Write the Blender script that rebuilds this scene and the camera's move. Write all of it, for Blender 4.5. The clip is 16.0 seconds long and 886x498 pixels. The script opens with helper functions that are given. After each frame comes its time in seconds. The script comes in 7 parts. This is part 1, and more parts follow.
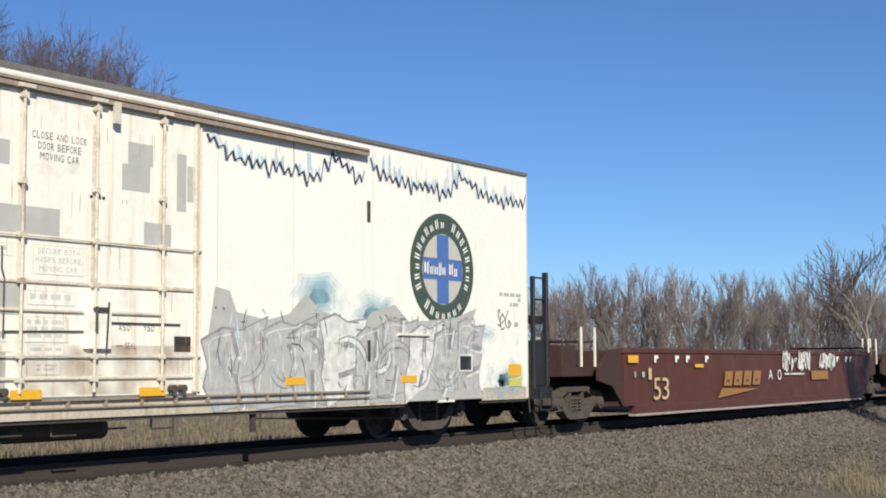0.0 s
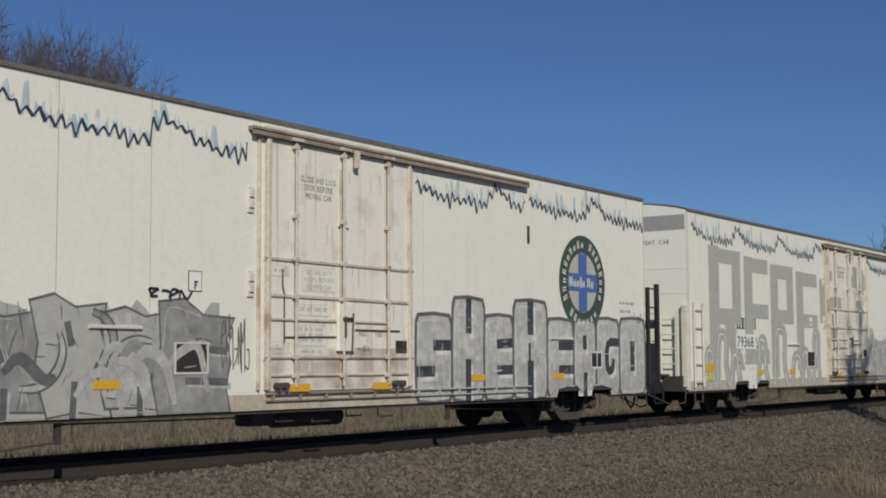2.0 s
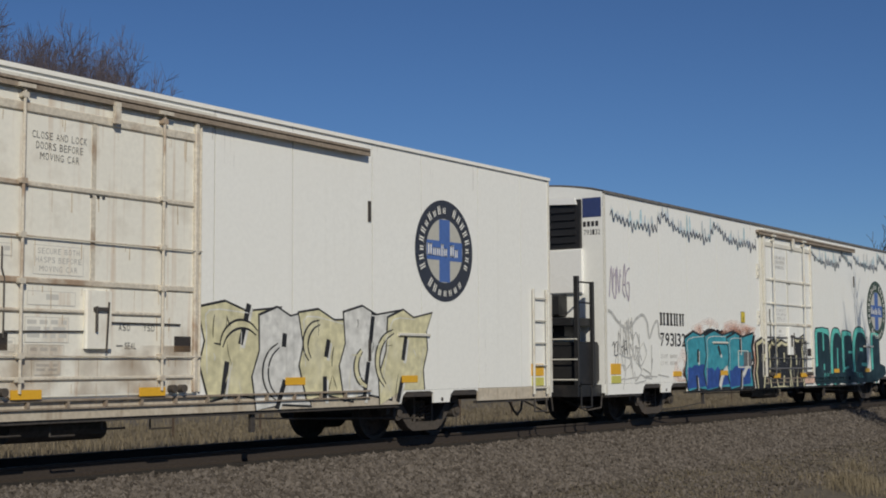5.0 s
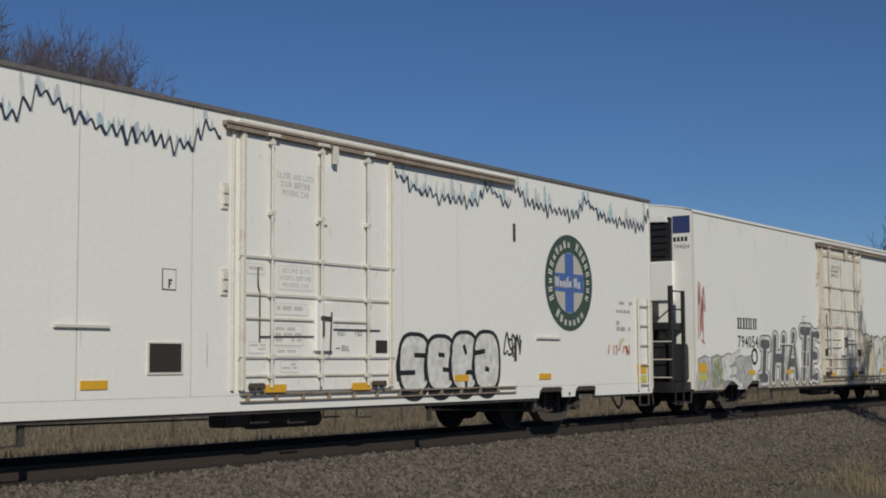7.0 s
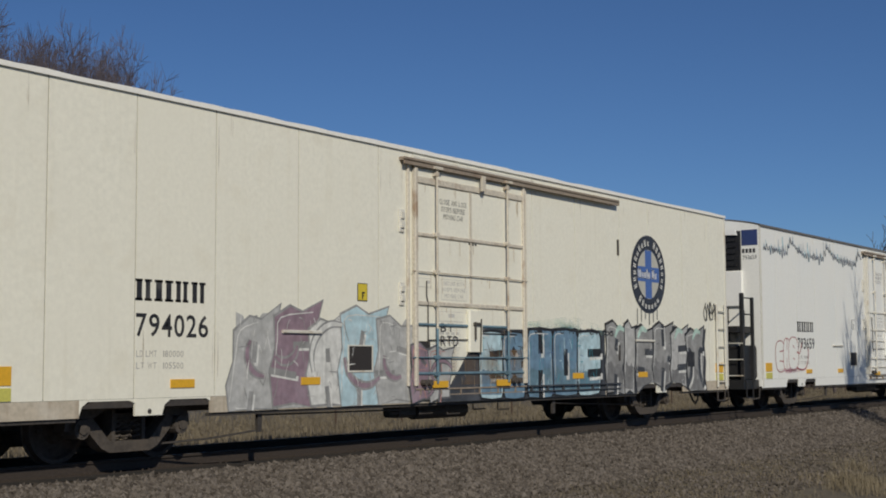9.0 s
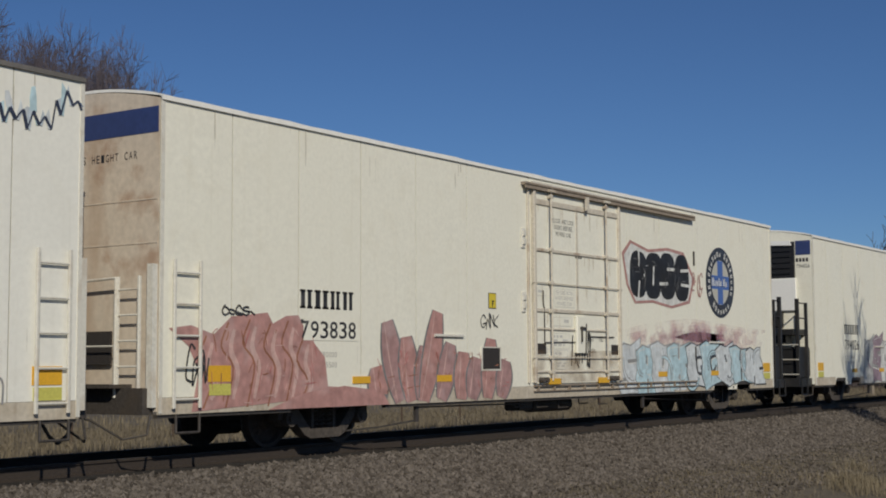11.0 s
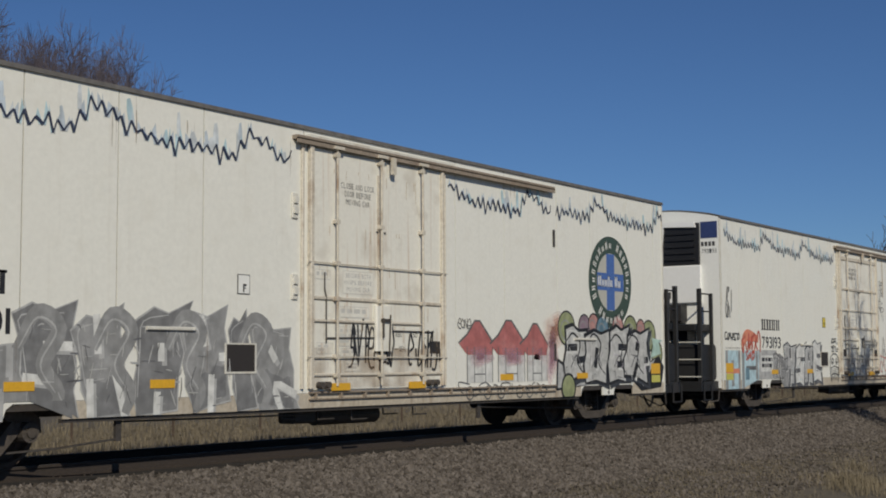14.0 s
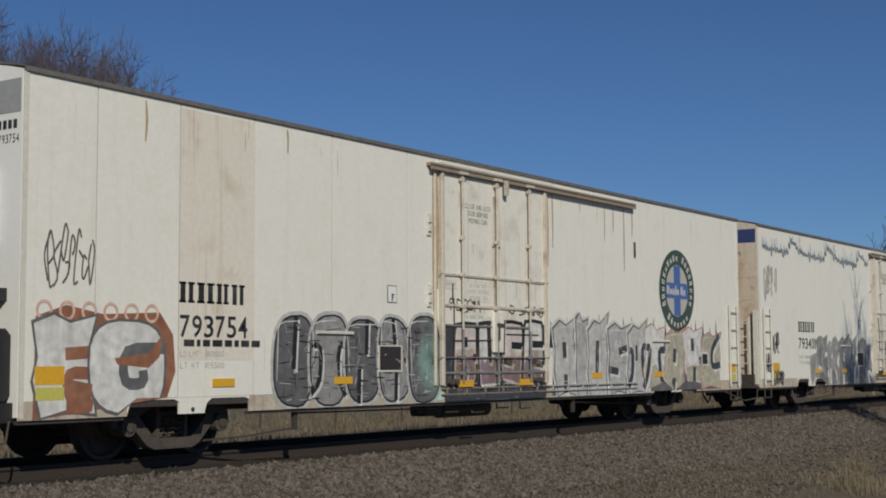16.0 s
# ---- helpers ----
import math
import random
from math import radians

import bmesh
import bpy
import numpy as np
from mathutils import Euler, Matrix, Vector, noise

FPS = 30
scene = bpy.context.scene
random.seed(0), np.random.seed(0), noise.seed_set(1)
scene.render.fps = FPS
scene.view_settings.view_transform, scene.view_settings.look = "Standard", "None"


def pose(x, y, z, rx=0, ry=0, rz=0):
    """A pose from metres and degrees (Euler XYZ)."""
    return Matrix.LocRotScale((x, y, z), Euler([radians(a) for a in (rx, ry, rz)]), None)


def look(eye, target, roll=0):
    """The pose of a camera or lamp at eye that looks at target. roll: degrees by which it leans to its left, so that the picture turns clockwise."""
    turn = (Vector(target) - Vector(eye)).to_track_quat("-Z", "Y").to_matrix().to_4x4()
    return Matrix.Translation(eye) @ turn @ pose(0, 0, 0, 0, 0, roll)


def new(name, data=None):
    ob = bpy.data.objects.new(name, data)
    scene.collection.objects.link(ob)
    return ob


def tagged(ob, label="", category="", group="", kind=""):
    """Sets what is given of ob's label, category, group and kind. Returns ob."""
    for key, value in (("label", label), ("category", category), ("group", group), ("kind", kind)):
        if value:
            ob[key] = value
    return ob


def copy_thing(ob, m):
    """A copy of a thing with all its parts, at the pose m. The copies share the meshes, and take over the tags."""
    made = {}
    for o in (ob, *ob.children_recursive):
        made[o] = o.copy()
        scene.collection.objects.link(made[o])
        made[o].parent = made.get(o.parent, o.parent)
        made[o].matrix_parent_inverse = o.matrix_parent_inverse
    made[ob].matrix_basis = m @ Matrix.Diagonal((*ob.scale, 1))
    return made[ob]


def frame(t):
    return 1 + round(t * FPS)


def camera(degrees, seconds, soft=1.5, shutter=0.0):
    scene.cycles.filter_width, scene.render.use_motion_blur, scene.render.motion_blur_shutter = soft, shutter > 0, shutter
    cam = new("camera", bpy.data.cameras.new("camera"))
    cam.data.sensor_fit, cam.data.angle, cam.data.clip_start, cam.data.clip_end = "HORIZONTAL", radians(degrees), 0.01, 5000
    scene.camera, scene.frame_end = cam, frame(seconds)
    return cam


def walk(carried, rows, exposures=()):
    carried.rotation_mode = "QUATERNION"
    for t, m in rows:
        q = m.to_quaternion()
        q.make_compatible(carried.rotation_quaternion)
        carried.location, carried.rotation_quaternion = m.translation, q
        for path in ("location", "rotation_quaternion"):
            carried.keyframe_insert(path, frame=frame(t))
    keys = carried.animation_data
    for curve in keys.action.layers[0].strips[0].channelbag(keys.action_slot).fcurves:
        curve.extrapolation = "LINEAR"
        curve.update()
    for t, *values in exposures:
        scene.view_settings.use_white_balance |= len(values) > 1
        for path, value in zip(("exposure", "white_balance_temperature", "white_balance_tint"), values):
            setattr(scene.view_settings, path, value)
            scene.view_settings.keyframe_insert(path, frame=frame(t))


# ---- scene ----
# A still camera on a tripod beside a single-track main line; world x runs along the track, z = 0 is the top of the rail.
cam = camera(35.64, 16.0, soft=1.9)
EYE = pose(0, -13.709, 1.267, 94.818, 0, -55.615) @ pose(0, 0, 0, 0, 0, -0.317)
walk(cam, [(0, EYE), (16, EYE)],
     [(0, 0.26), (0.5, 0.1), (1.0, -0.2), (1.5, -0.47), (2.0, -0.62), (2.5, -0.71), (3.0, -0.72), (3.5, -0.66), (4.2, -0.66),
      (6.3, -0.66), (7, -0.76), (7.5, -0.95), (8.0, -0.76), (8.5, -0.68), (11, -0.70), (11.5, -0.74), (12, -0.84), (12.5, -0.80), (13, -0.82), (13.5, -0.70), (16, -0.72)])

# ---- light ----
world = bpy.data.worlds.new("sky")
scene.world = world
world.use_nodes = True
wt = world.node_tree
sky = wt.nodes.new("ShaderNodeTexSky")
sky.sky_type = 'NISHITA'
sky.sun_disc = False
sky.sun_elevation = radians(31)
sky.sun_rotation = radians(221)
sky.altitude = 1500
sky.air_density = 1.0
sky.dust_density = 0.0
sky.ozone_density = 5.0
tint = wt.nodes.new("ShaderNodeMix")
tint.data_type, tint.blend_type = 'RGBA', 'MULTIPLY'
tint.inputs[0].default_value = 1.0
tint.inputs[7].default_value = (0.755, 0.935, 1.16, 1)
wt.links.new(sky.outputs[0], tint.inputs[6])
wt.links.new(tint.outputs[2], wt.nodes["Background"].inputs[0])
wt.nodes["Background"].inputs[1].default_value = 0.075
sun = new("sun", bpy.data.lights.new("sun", "SUN"))
sun.data.energy = 5.0
sun.data.color = (1.0, 0.93, 0.79)
sun.data.angle = radians(0.5)
sun.matrix_basis = look((-5.6, -6.4, 5.1), (0, 0, 0))


def travel(t):
    """How far the train has gone at t seconds: it slows a little."""
    return 14.578 * t - 0.02886 * (t - 8) ** 2 - 0.000078 * (t - 8) ** 3


# ---- materials ----
def surface(name, color, rough=0.6, metal=0.0, grain=25.0, var=0.25, wear=None, wear_amount=0.0, streak=None, streak_amount=0.0, bump=0.0, island=0.0, blot=0.8):
    """A procedural surface: fine grain and broad blotches in the colour, optional wear patches and running streaks, fine relief."""
    m = bpy.data.materials.new(name)
    m.use_nodes = True
    t = m.node_tree
    n, l = t.nodes, t.links
    p = n["Principled BSDF"]
    p.inputs["Metallic"].default_value = metal
    tc = n.new("ShaderNodeTexCoord")
    oi = n.new("ShaderNodeObjectInfo")
    off = n.new("ShaderNodeVectorMath"); off.operation = 'ADD'
    l.new(tc.outputs["Object"], off.inputs[0])
    sc = n.new("ShaderNodeMath"); sc.operation = 'MULTIPLY'; sc.inputs[1].default_value = 37.0
    l.new(oi.outputs["Random"], sc.inputs[0])
    l.new(sc.outputs[0], off.inputs[1])

    def noise_tex(scale, detail, stretch=None):
        src = off.outputs[0]
        if stretch:
            mp = n.new("ShaderNodeMapping"); mp.inputs["Scale"].default_value = stretch
            l.new(src, mp.inputs[0]); src = mp.outputs[0]
        k = n.new("ShaderNodeTexNoise"); k.inputs["Scale"].default_value = scale; k.inputs["Detail"].default_value = detail
        l.new(src, k.inputs["Vector"])
        return k.outputs["Fac"]

    def mix(fac, a, b, mode='MIX'):
        k = n.new("ShaderNodeMix"); k.data_type = 'RGBA'; k.blend_type = mode
        for sock, v in ((k.inputs[0], fac), (k.inputs[6], a), (k.inputs[7], b)):
            if isinstance(v, (int, float)): sock.default_value = v
            elif isinstance(v, tuple): sock.default_value = (*v, 1)
            else: l.new(v, sock)
        return k.outputs[2]

    def ramp(src, a, b, lo=0.0, hi=1.0):
        k = n.new("ShaderNodeMapRange")
        k.inputs["From Min"].default_value, k.inputs["From Max"].default_value = a, b
        k.inputs["To Min"].default_value, k.inputs["To Max"].default_value = lo, hi
        l.new(src, k.inputs["Value"])
        return k.outputs["Result"]
    fine, broad = noise_tex(grain, 5), noise_tex(blot, 4)
    lo = tuple(c * (1 - var) for c in color)
    hi = tuple(min(1, c * (1 + var * 0.7)) for c in color)
    c = mix(ramp(fine, 0.3, 0.7), lo, hi)
    c = mix(ramp(broad, 0.35, 0.7, 0.0, 0.55), c, tuple(x * (1 - var * 0.8) for x in color))
    if island:
        g = n.new("ShaderNodeNewGeometry")
        c = mix(ramp(g.outputs["Random Per Island"], 0, 1, 0.0, island), c, tuple(min(1, x * 2.1 + 0.05) for x in color))
    if streak:
        s = noise_tex(1.0, 3, (9.0, 1.0, 0.35))
        c = mix(ramp(s, 0.56, 0.8, 0.0, streak_amount), c, streak)
    if wear:
        w = noise_tex(2.2, 6)
        c = mix(ramp(w, 0.55, 0.72, 0.0, wear_amount), c, wear)
    l.new(c, p.inputs["Base Color"])
    l.new(ramp(broad, 0.3, 0.7, max(0.05, rough - 0.1), min(1, rough + 0.12)), p.inputs["Roughness"])
    if bump:
        b = n.new("ShaderNodeBump"); b.inputs["Strength"].default_value = bump; b.inputs["Distance"].default_value = 0.02
        l.new(fine, b.inputs["Height"]); l.new(b.outputs[0], p.inputs["Normal"])
    return m


def spray(name, color):
    return surface(name, color, rough=0.55, grain=7, var=0.28, wear=tuple(min(1, x * 0.6 + min(0.26, 0.03 + x)) for x in color), wear_amount=0.42, streak=tuple(x * 0.55 for x in color), streak_amount=0.5, blot=2.4)


def mist(name, color, amount):
    """A thin haze of overspray: patchy paint that lets the panel show through."""
    m = surface(name, color, rough=0.6, grain=9, var=0.1)
    n, l = m.node_tree.nodes, m.node_tree.links
    tc, k, r = n.new("ShaderNodeTexCoord"), n.new("ShaderNodeTexNoise"), n.new("ShaderNodeMapRange")
    k.inputs["Scale"].default_value, k.inputs["Detail"].default_value = 1.7, 6
    r.inputs["From Min"].default_value, r.inputs["From Max"].default_value, r.inputs["To Max"].default_value = 0.38, 0.68, amount
    l.new(tc.outputs["Object"], k.inputs["Vector"])
    l.new(k.outputs["Fac"], r.inputs["Value"])
    l.new(r.outputs["Result"], n["Principled BSDF"].inputs["Alpha"])
    return m


GRIME = (0.33, 0.26, 0.18)
WHITE = surface("weathered white car paint", (0.80, 0.79, 0.72), 0.45, grain=14, var=0.05, streak=(0.5, 0.46, 0.38), streak_amount=0.16, wear=(0.6, 0.56, 0.46), wear_amount=0.16)
CREAM = surface("cream yellowed car paint", (0.81, 0.79, 0.68), 0.5, grain=14, var=0.06, streak=(0.56, 0.51, 0.38), streak_amount=0.14, wear=(0.64, 0.58, 0.44), wear_amount=0.18)
CLEAN = surface("clean white car paint", (0.82, 0.82, 0.78), 0.4, grain=14, var=0.04, streak=(0.6, 0.58, 0.52), streak_amount=0.12)
RUSTY = surface("white car paint with rust runs", (0.78, 0.76, 0.68), 0.5, grain=14, var=0.06, streak=(0.42, 0.24, 0.11), streak_amount=0.6, wear=GRIME, wear_amount=0.3)
END_DIRT = surface("end wall paint under brown grime", (0.60, 0.52, 0.42), 0.6, grain=10, var=0.14, streak=(0.34, 0.21, 0.12), streak_amount=0.8, wear=(0.36, 0.23, 0.15), wear_amount=0.75, blot=0.5)
ROOF = surface("grey galvanised roof", (0.16, 0.15, 0.14), 0.55, grain=8, var=0.3)
ROOF_WHITE = surface("white roof coating", (0.82, 0.81, 0.76), 0.6, grain=8, var=0.06, bump=0.3)
BLACK = surface("black underframe paint", (0.06, 0.052, 0.046), 0.6, grain=20, var=0.4, wear=(0.07, 0.055, 0.04), wear_amount=0.6)
BLACK_DEEP = surface("black enamelled steel", (0.02, 0.02, 0.021), 0.5, grain=20, var=0.3, wear=(0.06, 0.05, 0.045), wear_amount=0.4)
STEEL = surface("dusty cast truck steel", (0.080, 0.067, 0.056), 0.75, grain=18, var=0.4, wear=(0.10, 0.08, 0.063), wear_amount=0.7, bump=0.2)
WHEEL = surface("dark wheel steel", (0.060, 0.050, 0.043), 0.7, 0.1, grain=16, var=0.4, wear=(0.13, 0.08, 0.05), wear_amount=0.6)
RAIL = surface("brown rusted rail steel", (0.044, 0.033, 0.026), 0.75, grain=30, var=0.35, bump=0.2)
RAIL_TOP = surface("polished rail head", (0.12, 0.11, 0.10), 0.55, 0.5, grain=30, var=0.2)
TIE = surface("oil-soaked oak tie", (0.032, 0.026, 0.021), 0.9, grain=20, var=0.4, bump=0.5)
SEAM = surface("dull seam filler", (0.24, 0.225, 0.195), 0.7, grain=12, var=0.15)
GREY_TRIM = surface("grimy white trim", (0.66, 0.64, 0.57), 0.55, grain=20, var=0.12, wear=(0.4, 0.3, 0.2), wear_amount=0.5)
DOOR_TRACK = surface("brown grimy door track", (0.30, 0.245, 0.19), 0.6, grain=20, var=0.3, wear=(0.2, 0.14, 0.10), wear_amount=0.6)
VENT = surface("dark brown vent screen", (0.035, 0.03, 0.028), 0.7, grain=60, var=0.3)
PLACARD = surface("bright yellow placard", (0.66, 0.52, 0.05), 0.5, grain=30, var=0.1)
YELLOW = surface("yellow reflective sheet", (0.72, 0.40, 0.03), 0.4, grain=30, var=0.12)
LIME = surface("faded yellow-green plate", (0.55, 0.52, 0.12), 0.5, grain=30, var=0.15)
INK = surface("black stencil paint", (0.025, 0.025, 0.028), 0.55, grain=12, var=0.2, wear=(0.3, 0.29, 0.27), wear_amount=0.25)
FAINT = surface("faded grey stencil paint", (0.42, 0.41, 0.39), 0.6, grain=12, var=0.15)
GREY_PATCH = surface("grey cover-up paint", (0.42, 0.42, 0.40), 0.6, grain=6, var=0.1, blot=1.2)
NAVY = surface("navy blue end band", (0.035, 0.055, 0.16), 0.5, grain=12, var=0.15)
BAND_GREY = surface("faded grey end band", (0.33, 0.34, 0.34), 0.6, grain=12, var=0.12)
BLUE = surface("royal blue emblem paint", (0.075, 0.15, 0.40), 0.5, grain=12, var=0.12)
GREEN = surface("dark green emblem paint", (0.055, 0.085, 0.065), 0.5, grain=12, var=0.15)
RING_BLACK = surface("blue-black emblem paint", (0.04, 0.045, 0.06), 0.5, grain=12, var=0.15)
DISC = surface("pale grey emblem paint", (0.48, 0.47, 0.42), 0.5, grain=12, var=0.08)
LETTER_WHITE = surface("white emblem marks", (0.78, 0.77, 0.72), 0.5, grain=12, var=0.06)
UNIT_WHITE = surface("white glass-fibre housing", (0.82, 0.82, 0.80), 0.3, grain=12, var=0.03)
UNIT_DARK = surface("black louvre plastic", (0.02, 0.02, 0.022), 0.4, grain=40, var=0.3)
RED_BROWN = surface("oxide red well car paint", (0.088, 0.029, 0.021), 0.55, grain=10, var=0.16, streak=(0.08, 0.04, 0.03), streak_amount=0.5, wear=(0.13, 0.06, 0.045), wear_amount=0.35)
RED_DARK = surface("dirty dark red steel", (0.055, 0.027, 0.022), 0.65, grain=10, var=0.25)
GOLD = surface("faded gold emblem paint", (0.30, 0.155, 0.045), 0.5, grain=12, var=0.12)
CHORD = surface("pale dusty bottom chord", (0.36, 0.31, 0.27), 0.7, grain=14, var=0.3)
STONE = surface("crushed grey and tan ballast", (0.052, 0.041, 0.031), 0.9, grain=30, var=0.3, island=1.0)
BED = surface("packed ballast bed", (0.058, 0.044, 0.031), 0.95, grain=28, var=0.6, bump=0.9, blot=0.6)
FINES = surface("oil-darkened track fines", (0.023, 0.0185, 0.015), 0.95, grain=24, var=0.4, bump=0.5, blot=0.5)
EARTH = surface("dry winter turf", (0.13, 0.107, 0.073), 0.95, grain=9, var=0.35, bump=0.6, blot=0.25, wear=(0.14, 0.12, 0.07), wear_amount=0.4)
STRAW = surface("bleached dry grass", (0.180, 0.146, 0.090), 0.85, grain=5, var=0.2, island=0.3)
STRAW_DULL = surface("dull dry grass", (0.138, 0.114, 0.077), 0.9, grain=5, var=0.25, island=0.3)
BARK = surface("grey-brown bark", (0.17, 0.145, 0.13), 0.9, grain=6, var=0.3)
BARK_PALE = surface("pale grey bark", (0.24, 0.205, 0.165), 0.9, grain=6, var=0.3)
TWIG = surface("brown bare twigs", (0.18, 0.146, 0.134), 0.9, grain=4, var=0.25)
TWIG_DARK = surface("dark fine twigs", (0.085, 0.068, 0.066), 0.9, grain=4, var=0.25)
TWIG_MAUVE = surface("mauve-grey fine twigs", (0.10, 0.085, 0.10), 0.9, grain=4, var=0.25)
RUST_TRIM = surface("rusted trim with worn white paint", (0.60, 0.55, 0.46), 0.65, grain=22, var=0.22, wear=(0.28, 0.18, 0.11), wear_amount=0.8)
SKIRT = surface("white paint under tan road dirt", (0.50, 0.44, 0.35), 0.7, grain=16, var=0.2, streak=(0.26, 0.19, 0.13), streak_amount=0.8, wear=(0.62, 0.58, 0.5), wear_amount=0.5)
POST = surface("rusted steel fence post", (0.10, 0.07, 0.05), 0.8, grain=20, var=0.3)
C_BLACK = spray("black spray paint", (0.02, 0.02, 0.022))
C_GREY = spray("silver grey spray paint", (0.29, 0.29, 0.285))
C_LGREY = spray("light silver spray paint", (0.45, 0.45, 0.44))
C_DGREY = spray("charcoal spray paint", (0.13, 0.13, 0.135))
C_WHITE = spray("white spray paint", (0.68, 0.68, 0.65))
C_SLATE = spray("dark slate spray paint", (0.055, 0.06, 0.07))
C_TEAL = spray("teal spray paint", (0.12, 0.55, 0.48))
C_DENIM = spray("denim blue spray paint", (0.15, 0.25, 0.35))
C_DTEAL = spray("dark teal spray paint", (0.012, 0.035, 0.045))
C_BLUE = spray("blue spray paint", (0.03, 0.08, 0.30))
C_CYAN = spray("turquoise spray paint", (0.05, 0.30, 0.38))
C_SKY = spray("pale blue spray paint", (0.46, 0.62, 0.68))
C_STEEL = spray("blue-grey spray paint", (0.13, 0.22, 0.28))
C_PINK = spray("dusty pink spray paint", (0.46, 0.25, 0.225))
C_RED = spray("faded red spray paint", (0.50, 0.10, 0.065))
C_ROSE = spray("faded rose spray paint", (0.46, 0.16, 0.15))
C_ORANGE = spray("orange spray paint", (0.70, 0.26, 0.16))
C_PEACH = spray("peach spray paint", (0.72, 0.48, 0.38))
C_CREAM = spray("cream spray paint", (0.66, 0.62, 0.40))
C_BROWN = spray("red-brown spray paint", (0.30, 0.13, 0.075))
C_OLIVE = spray("olive spray paint", (0.30, 0.33, 0.17))
C_PURPLE = spray("mauve spray paint", (0.28, 0.20, 0.24))
C_RED_DEEP = spray("deep red spray paint", (0.32, 0.03, 0.04))
C_LILAC = spray("pale lilac spray paint", (0.45, 0.40, 0.48))
C_PALE_GREY = spray("pale grey spray line", (0.52, 0.52, 0.50))
C_PEACH_DULL = spray("dull pale pink spray paint", (0.58, 0.38, 0.34))
C_PINK_DULL = spray("greyed pink spray paint", (0.40, 0.24, 0.23))
C_BLUSH = spray("pinkish white spray paint", (0.66, 0.58, 0.55))
C_CREAM_DULL = spray("dull khaki spray paint", (0.46, 0.43, 0.33))
C_DGREY_MID = spray("mid grey spray paint", (0.20, 0.20, 0.20))
C_MINT = spray("mint spray paint", (0.45, 0.62, 0.55))
M_SKY = mist("pale blue overspray", (0.36, 0.60, 0.70), 0.30)
M_PEACH = mist("peach overspray", (0.72, 0.40, 0.30), 0.30)
M_PINK = mist("pink overspray", (0.60, 0.34, 0.40), 0.30)
M_GREY = mist("grey overspray", (0.30, 0.30, 0.30), 0.30)
M_MINT = mist("mint overspray", (0.42, 0.62, 0.56), 0.30)
M_RUST = mist("rust bloom", (0.30, 0.19, 0.10), 0.45)
M_DIRT = mist("road dirt", (0.36, 0.30, 0.22), 0.38)


